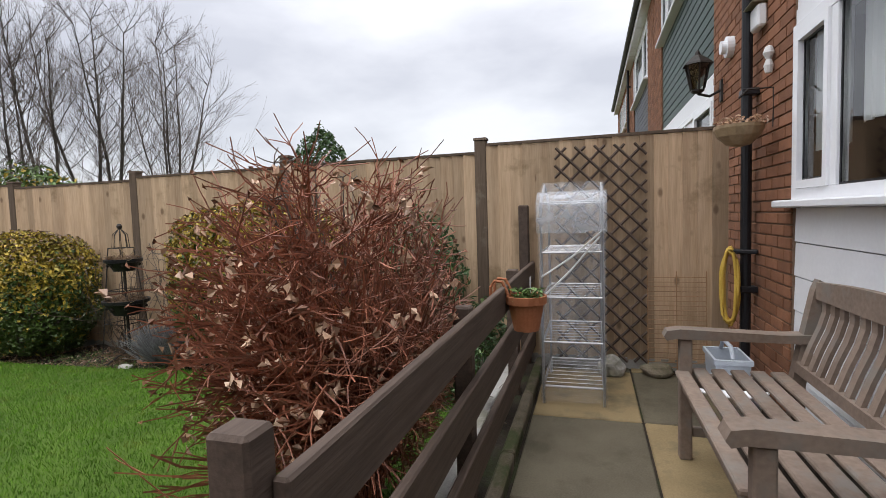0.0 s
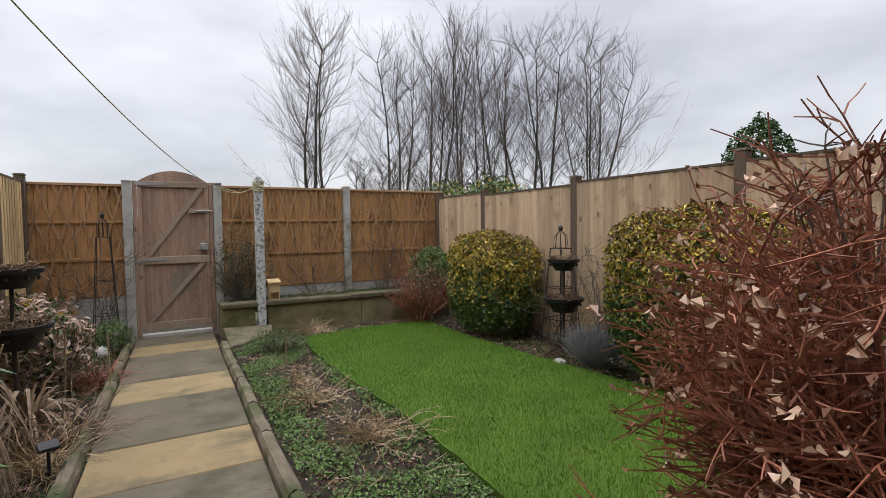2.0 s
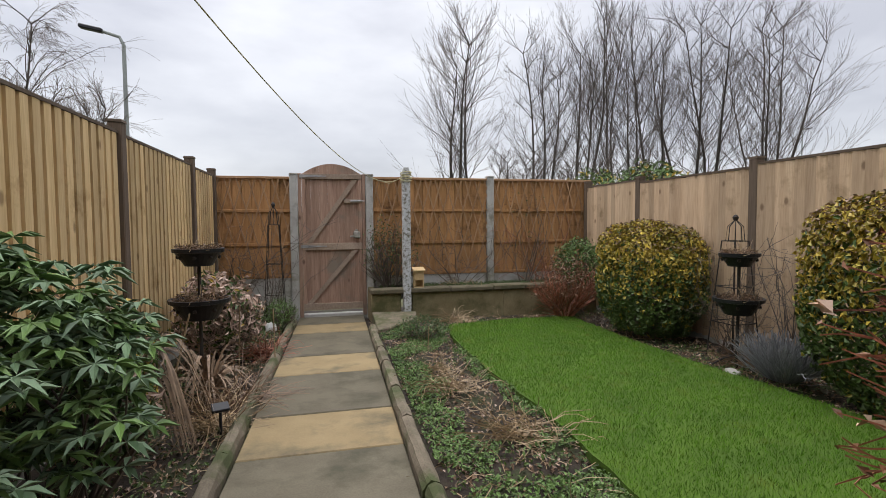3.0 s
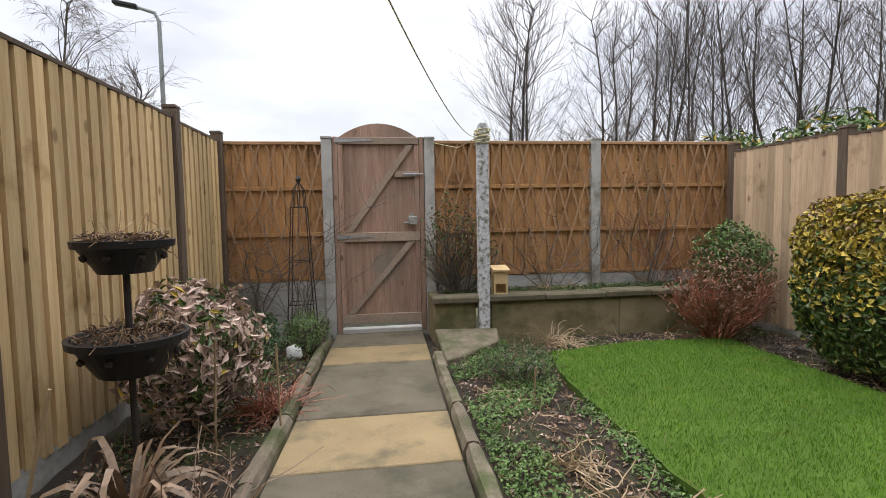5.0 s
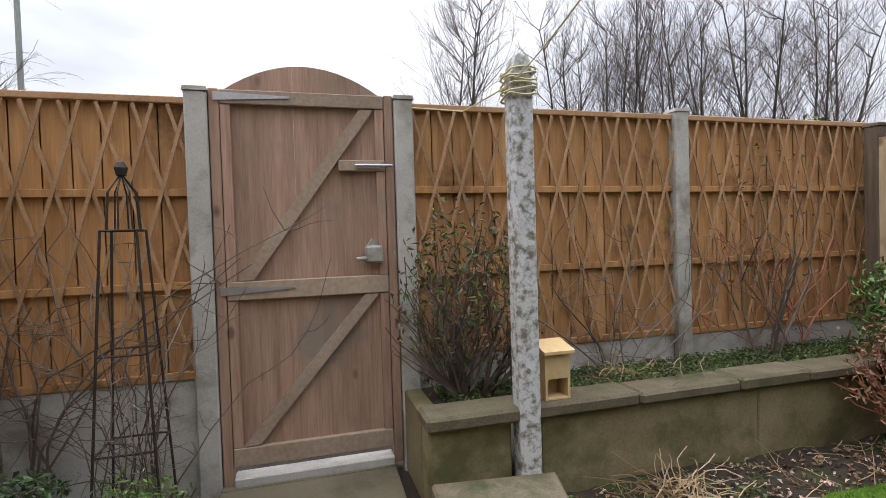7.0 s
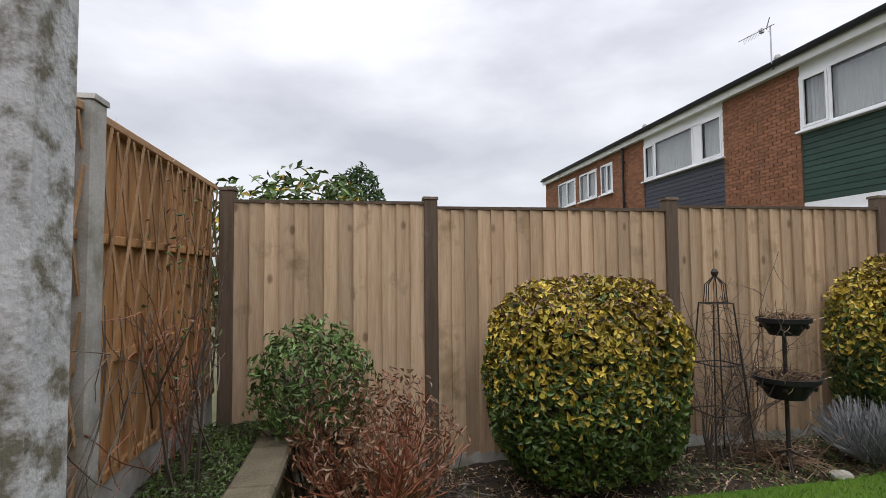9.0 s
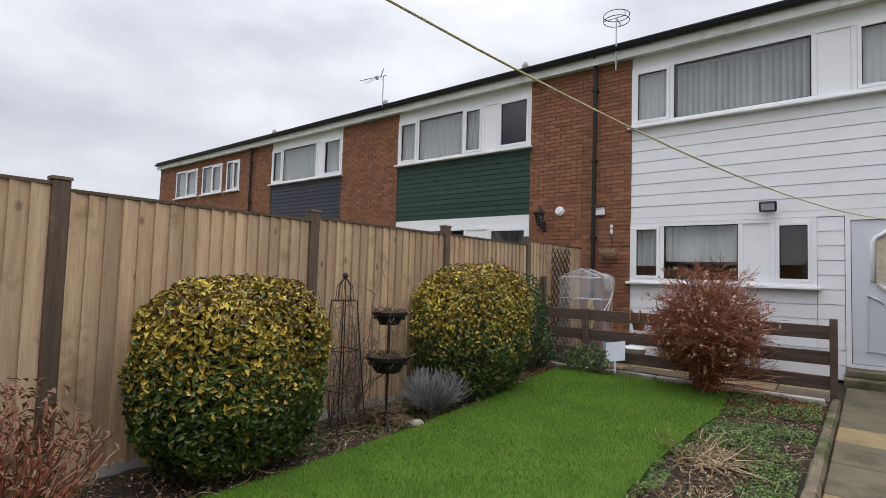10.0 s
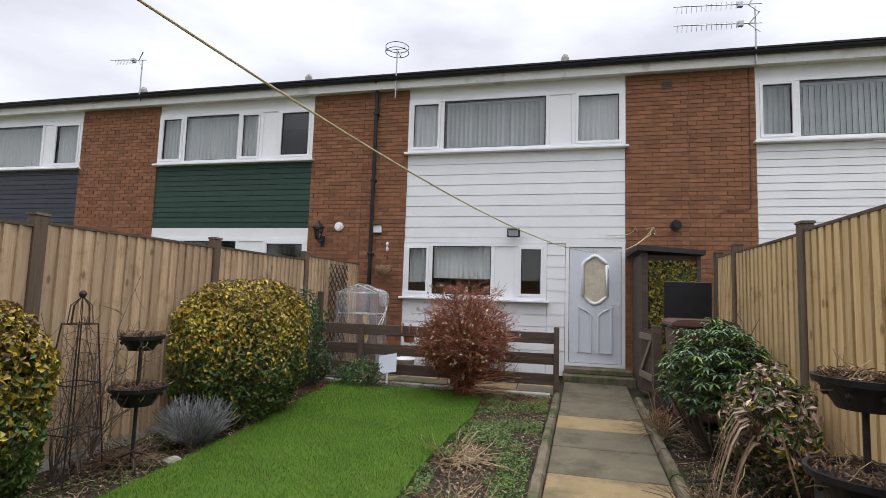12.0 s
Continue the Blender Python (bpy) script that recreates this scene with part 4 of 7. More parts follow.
def branching(r, p, d, length, rad, depth, lines, kids=3, spread=0.6, lift=0.06, shrink=0.68, fine=0.006, bend=0.14, tips=None):
    n = 4 if depth > 1 else 3
    pts, dd = wander(p, d, length, n, r, bend, lift)
    lines.append((pts, rad, max(rad * 0.5, fine)))
    if depth == 0:
        if tips is not None:
            tips.append(pts[-1])
        return
    for k in range(kids):
        u = r.uniform(0.3, 1.0) if k else 1.0
        i = min(int(u * n), n)
        q = Vector(pts[i])
        side = Vector((r.gauss(0, 1), r.gauss(0, 1), r.gauss(0, 0.5))).normalized()
        nd = (dd + side * spread * (0.4 if k == 0 else 1.0)).normalized()
        branching(r, q, nd, length * shrink * r.uniform(0.75, 1.15), max(rad * 0.55, fine), depth - 1, lines, kids, spread, lift, shrink, fine, bend, tips)


def rooted(name, label, category, x, y, z=None, group=""):
    return thing(name, label, category, (x, y, (G(y) - 0.02) if z is None else z), group=group)


def clump_points(n, rng, centre, radii, inner=0.78, power=3.2, bottom=-0.85, lumps=0.12):
    """Places and normals in the outer shell of a clipped, slightly lumpy bush."""
    v = rng.normal(0, 1, (n * 2, 3))
    v /= np.linalg.norm(v, axis=1, keepdims=True)
    v = v[v[:, 2] > bottom][:n]
    box_r = 1.0 / (np.abs(v) ** power).sum(1) ** (1 / power)
    lump = np.array([lumps * noise.noise((a * 2.6 + centre[0] * 3, b * 2.6, c * 2.6 + centre[1])) for a, b, c in v])
    rr = box_r * (1 + lump) * rng.uniform(inner, 1.0, len(v)) ** 0.5
    return np.array(centre) + v * rr[:, None] * np.array(radii), v


# ---- clipped variegated hedges ----
def clipped_bush(label, x, y, radii, seed, count, cz, group="clipped variegated bushes"):
    b = rooted("variegated_bush", label, "bush", x, y, group=group)
    rng = np.random.default_rng(seed)
    pos, nrm = clump_points(count, rng, (0, 0, cz), radii)
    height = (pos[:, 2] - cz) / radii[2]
    # variegated leaves; gold share grows with height, painting in light from above
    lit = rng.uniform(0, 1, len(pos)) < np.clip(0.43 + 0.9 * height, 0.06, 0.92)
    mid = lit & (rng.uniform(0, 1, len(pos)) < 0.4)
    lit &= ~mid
    part("yellow_leaves", leaf_mesh(pos[lit], nrm[lit], 0.056, 0.034, rng), M["leaf_yellow"], b, "green and gold leaves, more towards the lit top")
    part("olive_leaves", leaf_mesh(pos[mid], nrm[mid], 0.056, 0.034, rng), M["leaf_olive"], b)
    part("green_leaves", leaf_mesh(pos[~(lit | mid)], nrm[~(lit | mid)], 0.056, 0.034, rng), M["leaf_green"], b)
    top = pos[(height > 0.45) & (rng.uniform(0, 1, len(pos)) < np.clip(height - 0.42, 0, 0.42))]
    part("dead_leaves", leaf_mesh(top + np.array((0, 0, 0.012)), np.tile((0, 0, 1.0), (len(top), 1)), 0.05, 0.03, rng), M["leaf_dead"], b, "brown dead leaves on the top")
    r, lines = random.Random(seed), []
    for k in range(40):
        branching(r, (r.uniform(-0.1, 0.1), r.uniform(-0.1, 0.1), 0), (r.uniform(-0.7, 0.7), r.uniform(-0.7, 0.7), 0.9), cz * 0.8, 0.012, 2, lines, 3, 0.6, fine=0.003)
    keep = [l for l in lines if all((abs(p[0]) / radii[0]) ** 2.6 + (abs(p[1]) / radii[1]) ** 2.6 + (abs(p[2] - cz) / radii[2]) ** 2.6 < 1.15 for p in l[0])]
    part("branch_tangle", stems(keep), M["twig_grey"], b)
    return b


clipped_bush("rounded clipped bush with yellow and green variegated leaves", 2.84, 6.95, (0.46, 0.65, 0.65), 5, 14000, 0.68)
clipped_bush("broad clipped bush with golden variegated leaves beside the fence", 2.8, 4.02, (0.5, 0.8, 0.72), 6, 14000, 0.74)

# ---- the bare red-stemmed shrub ----
shrub = rooted("red_shrub", "bare shrub with tangled red-brown stems and dry petals", "shrub", 0.74, 2.14)
r, lines, tips = random.Random(11), [], []
for k in range(400):
    a, e = r.uniform(0, 6.283), math.asin(r.uniform(-0.06, 0.97))
    q = r.uniform(0.72, 1.04)
    end_ = Vector((0.56 * math.cos(a) * math.cos(e) * q, 0.62 * math.sin(a) * math.cos(e) * q, 0.66 + (0.84 if e > 0 else 0.62) * math.sin(e) * q))
    end_.y = max(end_.y, -0.44)
    foot = Vector((0.09 * math.cos(a), 0.09 * math.sin(a), 0.0))
    knee = Vector((0.16 * math.cos(a), 0.14 * math.sin(a), r.uniform(0.28, 0.6)))
    pts = []
    for u in np.linspace(0, 1, 9):
        p_ = foot * (1 - u) ** 2 + knee * 2 * u * (1 - u) + end_ * u * u
        pts.append(tuple(p_ + Vector((r.gauss(0, 0.012), r.gauss(0, 0.012), r.gauss(0, 0.012))) * (1 if u > 0 else 0)))
    lines.append((pts, 0.0065, 0.0027))
    tips.append(pts[-1])
    out = Vector((math.cos(a), math.sin(a), math.sin(e))).normalized()
    for j in range(9):
        i = r.randrange(4, 9)
        d_ = out * 0.8 + Vector((r.gauss(0, 0.7), r.gauss(0, 0.7), r.gauss(0, 0.3)))
        tw, dd = wander(pts[i], d_, r.uniform(0.1, 0.34), 4, r, 0.16)
        lines.append((tw, 0.0035, 0.0022))
        tips.append(tw[-1])
        tw2, _ = wander(tw[2], dd + Vector((r.gauss(0, 0.7), r.gauss(0, 0.7), r.gauss(0, 0.5))), r.uniform(0.06, 0.16), 3, r, 0.15)
        lines.append((tw2, 0.003, 0.002))
lines = [l for l in lines if min(p[1] for p in l[0]) > -0.46]
part("stem_tangle", stems(lines), M["twig_red"], shrub)
tips = [t for t in tips if -0.44 < t[1] and 0.3 < t[2] < 1.5]
rngn = np.random.default_rng(3)
sel = np.array(tips)[rngn.permutation(len(tips))[:340]]
part("petals", leaf_mesh(np.repeat(sel, 3, 0) + rngn.normal(0, 0.012, (len(sel) * 3, 3)), rngn.normal(0, 1, (len(sel) * 3, 3)), 0.042, 0.034, rngn), M["petal_dry"], shrub, "pale dry flower petals")
sel = np.array(tips)[rngn.permutation(len(tips))[:1500]]
part("dead_leaves", leaf_mesh(sel, rngn.normal(0, 1, (len(sel), 3)), 0.035, 0.022, rngn), M["leaf_rust"], shrub)
lines = []
for k in range(16):
    a = r.uniform(0.2, 2.9)
    pts, d = wander((0.1 * math.cos(a), 0.1 * math.sin(a), 0.95), (math.cos(a) * 0.3, 0.4 * math.sin(a), 1), r.uniform(0.4, 0.6), 4, r, 0.1)
    lines.append((pts, 0.005, 0.003))
    for j in range(5):
        q, _ = wander(pts[-1], (r.gauss(0, 1), r.gauss(0, 1), 0.5), 0.07, 2, r, 0.2)
        lines.append((q, 0.0025, 0.002))
part("flower_tangle", stems(lines), M["twig_grey"], shrub)
# long low shoots that reach out over the lawn
lines = []
for k in range(26):
    a = r.uniform(1.2, 3.3)
    pts, d = wander((0.15 * math.cos(a), 0.15 * math.sin(a), r.uniform(0.12, 0.35)), (math.cos(a), math.sin(a), 0.12), r.uniform(0.5, 0.85), 7, r, 0.12, 0.02)
    lines.append((pts, 0.0075, 0.0035))
    for j in range(2):
        q, _ = wander(pts[r.randrange(3, 7)], d + Vector((r.gauss(0, 0.5), r.gauss(0, 0.5), 0.15)), 0.2, 4, r, 0.12)
        lines.append((q, 0.004, 0.0025))
part("shoot_tangle", stems(lines), M["twig_red"], shrub)


# ---- shrubs and small plants ----
def leafy(name, label, category, x, y, radii, seed, count, cz, leaf, mats, inner=0.5, stems_n=18, z=None, twig="twig_grey", power=2.0, group=""):
    """A loose shrub: branches from the base and leaves in several colours."""
    b = rooted(name, label, category, x, y, z, group)
    rng, r, lines = np.random.default_rng(seed), random.Random(seed), []
    for k in range(stems_n):
        a = r.uniform(0, 6.283)
        branching(r, (0.05 * math.cos(a), 0.05 * math.sin(a), 0), (math.cos(a) * radii[0], math.sin(a) * radii[1], cz * 1.2), cz * 0.85, 0.011, 2, lines, 3, 0.6, fine=0.0028)
    lines = [l for l in lines if all((p[0] / radii[0]) ** 2 + (p[1] / radii[1]) ** 2 + (max(p[2] - cz, 0) / radii[2]) ** 2 < 1.3 for p in l[0])]
    part("stem_tangle", stems(lines), M[twig], b)
    pos, nrm = clump_points(count, rng, (0, 0, cz), radii, inner, power, -0.9, 0.3)
    pos[:, 2] = np.maximum(pos[:, 2], 0.03)
    pick = rng.uniform(0, 1, len(pos))
    lo = 0.0
    for mname, share, pname in mats:
        s = (pick >= lo) & (pick < lo + share)
        lo += share
        part(pname, leaf_mesh(pos[s], nrm[s], leaf, leaf * 0.42, rng), M[mname], b)
    return b


def rosettes(parent, pos, leaf, rng, mat, count=9):
    """Whorls of long leaves at the ends of shoots."""
    p, n = [], []
    for q in pos:
        for k in range(count):
            a = 6.283 * k / count + rng.uniform(0, 0.5)
            d = np.array((math.cos(a), math.sin(a), rng.uniform(-0.35, 0.35)))
            p.append((np.array(q), d))
    verts, faces = [], []
    for q, d in p:
        l = leaf * rng.uniform(0.8, 1.2)
        s = np.cross(d, (0, 0, 1.0))
        s /= np.linalg.norm(s) + 1e-9
        w = l * 0.16
        m = q + d * l * 0.5
        t = q + d * l + np.array((0, 0, -0.3 * l))
        k = len(verts)
        verts += [tuple(q), tuple(m + s * w + (0, 0, 0.02 * l)), tuple(t), tuple(m - s * w + (0, 0, 0.02 * l))]
        faces += [(k, k + 1, k + 2), (k, k + 2, k + 3)]
    part("foliage", (verts, [], faces), mat, parent)


def whorled_shrub(label, x, y, radii, seed, count, cz, leaf=0.11):
    b = rooted("evergreen_shrub", label, "shrub", x, y)
    rng, r, lines = np.random.default_rng(seed), random.Random(seed), []
    for k in range(14):
        a = r.uniform(0, 6.283)
        branching(r, (0.04 * math.cos(a), 0.04 * math.sin(a), 0), (math.cos(a) * radii[0], math.sin(a) * radii[1], cz * 1.1), cz * 0.9, 0.014, 2, lines, 3, 0.6, fine=0.004)
    lines = [l for l in lines if all((p[0] / radii[0]) ** 2 + (p[1] / radii[1]) ** 2 + (max(p[2] - cz, 0) / radii[2]) ** 2 < 1.0 for p in l[0])]
    part("stem_tangle", stems(lines, 5), M["twig_grey"], b)
    pos, _ = clump_points(count, rng, (0, 0, cz), radii, 0.35, 2.0, -0.75, 0.3)
    half = len(pos) // 2
    rosettes(b, pos[half:], leaf, rng, M["leaf_fresh"])
    rosettes(b, pos[:half], leaf, rng, M["leaf_bluegreen"])
    return b


whorled_shrub("leafy evergreen shrub with whorls of long glossy leaves", -1.92, 3.74, (0.42, 0.5, 0.48), 21, 560, 0.74, 0.08)
leafy("hydrangea", "rounded shrub with faded pink-brown and green leaves", "shrub", -1.86, 7.05, (0.4, 0.45, 0.4), 31, 2300, 0.46, 0.082,
      (("leaf_pinkish", 0.72, "faded_leaves"), ("leaf_green", 0.25, "green_leaves"), ("leaf_yellow", 0.03, "yellow_leaves")), 0.6)
leafy("hydrangea", "small shrub of green and faded pink-brown leaves", "shrub", -2.04, 4.68, (0.29, 0.4, 0.42), 30, 2100, 0.52, 0.075,
      (("leaf_pinkish", 0.45, "faded_leaves"), ("leaf_green", 0.45, "green_leaves"), ("leaf_yellow", 0.1, "yellow_leaves")), 0.6)
leafy("corner_shrub", "loose shrub with green leaves in the corner of the fences", "shrub", 2.92, 8.72, (0.38, 0.38, 0.42), 32, 2200, 0.72, 0.06,
      (("leaf_green", 0.5, "green_leaves"), ("leaf_fresh", 0.5, "fresh_leaves")), 0.4, 16)
leafy("rusty_shrub", "shrub with withered reddish-brown leaves", "shrub", 2.5, 8.35, (0.5, 0.48, 0.42), 33, 1500, 0.48, 0.052,
      (("leaf_rust", 0.5, "rusty_leaves"), ("leaf_dead", 0.5, "dead_leaves")), 0.12, 40, twig="twig_red")
leafy("laurel_shrub", "dark green broad-leaved shrub beside the fence", "shrub", 2.95, 2.55, (0.32, 0.4, 0.62), 34, 1500, 0.72, 0.085,
      (("leaf_dark", 0.75, "dark_foliage"), ("leaf_green", 0.25, "green_leaves")), 0.5)
leafy("low_bush", "low dark green spreading bush beside the path", "bush", 0.26, 7.55, (0.3, 0.34, 0.15), 35, 1500, 0.13, 0.03,
      (("leaf_dark", 0.5, "dark_foliage"), ("leaf_green", 0.35, "green_leaves"), ("leaf_dead", 0.15, "brown_leaves")), 0.3)
leafy("fresh_plant", "bushy bright green weed beside the gate", "plant", -1.42, 8.75, (0.22, 0.3, 0.2), 36, 1100, 0.2, 0.035,
      (("leaf_fresh", 0.8, "foliage"), ("leaf_green", 0.2, "dark_foliage")), 0.3)
leafy("dark_groundcover", "dark green spreading plant along the fence", "plant", -1.95, 8.6, (0.32, 0.7, 0.2), 37, 2000, 0.2, 0.06,
      (("leaf_dark", 0.8, "foliage"), ("leaf_bluegreen", 0.2, "pale_foliage")), 0.3)
leafy("planter_shrub", "straggly twiggy shrub with a few green leaves", "shrub", 0.12, 9.2, (0.42, 0.2, 0.55), 38, 900, 0.56, 0.05,
      (("leaf_green", 0.6, "green_leaves"), ("leaf_dead", 0.4, "dead_leaves")), 0.3, 34, z=0.28)
leafy("climbing_rose", "thin rose branches with few leaves on the fence", "plant", 2.25, 9.25, (0.5, 0.1, 0.75), 39, 130, 0.9, 0.04,
      (("leaf_rust", 0.6, "red_leaves"), ("leaf_green", 0.4, "green_leaves")), 0.2, 9, z=0.28)
leafy("red_clump", "low clump of dark red leaves beside the kerb", "plant", -1.62, 2.95, (0.16, 0.2, 0.1), 40, 500, 0.1, 0.05,
      (("leaf_rust", 1.0, "foliage"),), 0.2, 6)
leafy("bedding_plant", "low leafy green plant under the fence rails", "plant", 2.3, 2.05, (0.4, 0.16, 0.22), 41, 700, 0.2, 0.06,
      (("leaf_dark", 0.7, "dark_foliage"), ("leaf_fresh", 0.3, "foliage")), 0.3, 8)
leafy("bedding_plant", "low leafy green plant beside the lawn", "plant", 2.95, 2.05, (0.22, 0.3, 0.3), 42, 600, 0.3, 0.07,
      (("leaf_dark", 0.7, "dark_foliage"), ("leaf_green", 0.3, "foliage")), 0.3, 8)
# lavender: a dome of fine grey spikes
lav = rooted("lavender", "grey-green lavender bush with fine dry spikes", "plant", 2.62, 4.98)
r, lines = random.Random(8), []
for k in range(800):
    a, e = r.uniform(0, 6.283), r.uniform(0.9, 1.56)
    pts, _ = wander((0.08 * math.cos(a), 0.1 * math.sin(a), 0.05), (math.cos(a), math.sin(a) * 1.2, math.tan(e) * 0.8), r.uniform(0.18, 0.42), 3, r, 0.2, 0.05)
    lines.append((pts, 0.0018, 0.0028))
part("spike_tangle", stems(lines), M["leaf_silver"], lav)


def straw_heap(label, x, y, n, spread, length, seed, mat="straw", up=0.8, z=None, name="withered_plant"):
    b = rooted(name, label, "plant", x, y, z)
    r, lines = random.Random(seed), []
    for k in range(n):
        a = r.uniform(0, 6.283)
        pts, _ = wander((r.gauss(0, spread * 0.3), r.gauss(0, spread * 0.3), r.uniform(0, 0.04)), (math.cos(a), math.sin(a), r.uniform(0.05, up)), length * r.uniform(0.5, 1.2), 5, r, 0.3, -0.16)
        pts = [(p[0], p[1], max(p[2], 0.012 + 0.01 * r.random())) for p in pts]
        lines.append((pts, 0.004, 0.002))
    part("stem_tangle", stems(lines), M[mat], b)
    return b


straw_heap("heap of pale dead stems on the soil", 0.95, 8.55, 90, 0.25, 0.35, 51)
straw_heap("tangle of dry straw-coloured stems", 0.1, 5.6, 110, 0.3, 0.3, 52)
straw_heap("tangle of dry grey stems beside the lawn", 0.28, 4.6, 110, 0.3, 0.35, 53)


def strap_plant(label, x, y, n, length, seed, fan=(0.0, 6.283), top=0.0):
    """A spiky plant whose broad dead leaves arch up and hang to the ground."""
    b = rooted("spiky_plant", label, "plant", x, y)
    r, verts, faces = random.Random(seed), [], []
    for k in range(n):
        a, l, w, rise = r.uniform(*fan), length * r.uniform(0.6, 1.15), r.uniform(0.008, 0.017), r.uniform(0.35, 1.0)
        c, q = math.cos(a), math.sin(a)
        base = len(verts)
        for i in range(7):
            u = i / 6
            out, z = l * (0.75 * u + 0.1 * u * u), max(0.012, top * (1 - u * u) + rise * 4 * u * (0.72 - 0.68 * u) * l)
            ww = w * (1 - 0.85 * u ** 2)
            tw = 0.6 * math.sin(u * 3 + k)
            verts += [(out * c - q * ww, out * q + c * ww, z + ww * tw), (out * c + q * ww, out * q - c * ww, z - ww * tw)]
            if i:
                m = base + 2 * i
                faces.append((m - 2, m - 1, m + 1, m))
    part("strap_leaves", (verts, [], faces), M["strap"], b)
    return b


strap_plant("spiky plant with drooping dead tan strap leaves", -1.74, 5.95, 56, 0.5, 54)
strap_plant("sheaf of dead tan strap leaves hanging to the ground", -1.9, 5.0, 30, 0.42, 254, (-0.75, 0.45), 0.45)
straw_heap("sprawling dead straw leaves beside the plant stand", -1.55, 5.25, 110, 0.2, 0.4, 154, up=1.2)
straw_heap("flattened dead brown flower stems", -1.5, 5.6, 160, 0.22, 0.5, 55, "leaf_dead", 1.2)
straw_heap("reddish dry stems of a withered plant", -1.45, 7.2, 160, 0.22, 0.35, 56, "twig_red", 1.2)
straw_heap("dry brown stems under the plant stand", 2.85, 5.5, 120, 0.2, 0.4, 57, "leaf_dead", 1.0)
straw_heap("dry clump of pale leaves beside the path", 0.15, 6.15, 60, 0.15, 0.22, 58)
straw_heap("twiggy dead stems in the border", 2.75, 7.9, 70, 0.3, 0.35, 59, "twig_grey", 0.8)
straw_heap("withered stems in the raised bed", 1.2, 9.2, 80, 0.5, 0.2, 60, "straw", 1.2, 0.3)
straw_heap("dry stems in front of the rails", 1.9, 1.95, 90, 0.3, 0.25, 61, "twig_grey", 0.8)
straw_heap("drooping pale dead leaves over the bush", -1.55, 3.35, 90, 0.1, 0.5, 62, up=2.6)


# leaf litter, weeds and moss over the bare beds
def scatter(n, seed, where):
    rng, out = random.Random(seed), []
    while len(out) < n:
        x, y = rng.uniform(-2.25, 3.25), rng.uniform(1.75, 9.2)
        if where(x, y):
            out.append((x, y, earth(x, y)))
    return np.array(out)


def bed_any(x, y):
    return not in_lawn(x, y) and abs(x - px(y)) > 0.6 and not (y > 8.8 and x > -0.2)


def bed_mid(x, y):
    return bed_any(x, y) and px(y) < x < 0.75 and noise.noise((x * 2.2, y * 2.2, 5)) > -0.08


rngn = np.random.default_rng(12)
p = scatter(9000, 1, bed_any)
tagged(part("leaf_litter", leaf_mesh(p + (0, 0, 0.012), np.tile((0, 0, 1.0), (len(p), 1)), 0.035, 0.02, rngn), M["leaf_dead"]), "fallen brown leaves over the soil", "leaf litter", kind="stuff")
p = scatter(3600, 22, lambda x, y: bed_any(x, y) and -0.5 < x < 2.9 and y < 2.75)
tagged(part("rust_litter", leaf_mesh(p + (0, 0, 0.02), rngn.normal(0, 0.4, (len(p), 3)) + (0, 0, 1.0), 0.05, 0.03, rngn), M["leaf_rust"]), "fallen red-brown leaves under the bare shrub", "leaf litter", kind="stuff")
p = scatter(2600, 2, bed_any)
tagged(part("pale_litter", leaf_mesh(p + (0, 0, 0.016), np.tile((0, 0, 1.0), (len(p), 1)), 0.03, 0.018, rngn), M["leaf_pinkish"]), "pale dry leaves over the soil", "leaf litter", kind="stuff")
p = scatter(15000, 3, bed_mid)
tagged(part("weeds", leaf_mesh(p + np.stack((np.zeros(len(p)), np.zeros(len(p)), rngn.uniform(0.01, 0.05, len(p))), 1), np.tile((0, 0, 1.0), (len(p), 1)), 0.028, 0.016, rngn), M["leaf_fresh"]), "small green weeds over the soil", "weeds", kind="stuff")
p = scatter(5000, 4, lambda x, y: bed_any(x, y) and noise.noise((x * 1.7, y * 1.7, 15)) > 0.05)
tagged(part("ground_weeds", leaf_mesh(p + np.stack((np.zeros(len(p)), np.zeros(len(p)), rngn.uniform(0.01, 0.06, len(p))), 1), np.tile((0, 0, 1.0), (len(p), 1)), 0.035, 0.018, rngn), M["leaf_green"]), "low dark green weeds over the borders", "weeds", kind="stuff")
r, lines = random.Random(77), []
for k in range(2200):
    x, y = r.uniform(-2.2, 3.2), r.uniform(1.8, 8.9)
    if bed_any(x, y):
        pts, _ = wander((x, y, earth(x, y) + 0.012), (r.gauss(0, 1), r.gauss(0, 1), 0.25), r.uniform(0.08, 0.3), 4, r, 0.3, -0.1)
        lines.append(([(a, b, max(c, earth(a, b) + 0.006)) for a, b, c in pts], 0.0028, 0.0015))
tagged(part("dry_stalks", stems(lines), M["straw"]), "scattered dry stalks and twigs over the soil", "stalks", kind="stuff")
p = scatter(2500, 6, lambda x, y: 0.0 < x < 2.6 and y < 2.1 and not in_lawn(x, y))
tagged(part("red_litter", leaf_mesh(p + (0, 0, 0.015), np.tile((0, 0, 1.0), (len(p), 1)), 0.04, 0.025, rngn), M["leaf_rust"]), "fallen red-brown leaves under the shrub", "leaf litter", kind="stuff")

# ---- trees beyond the fence ----
TREE_SPECS = {}


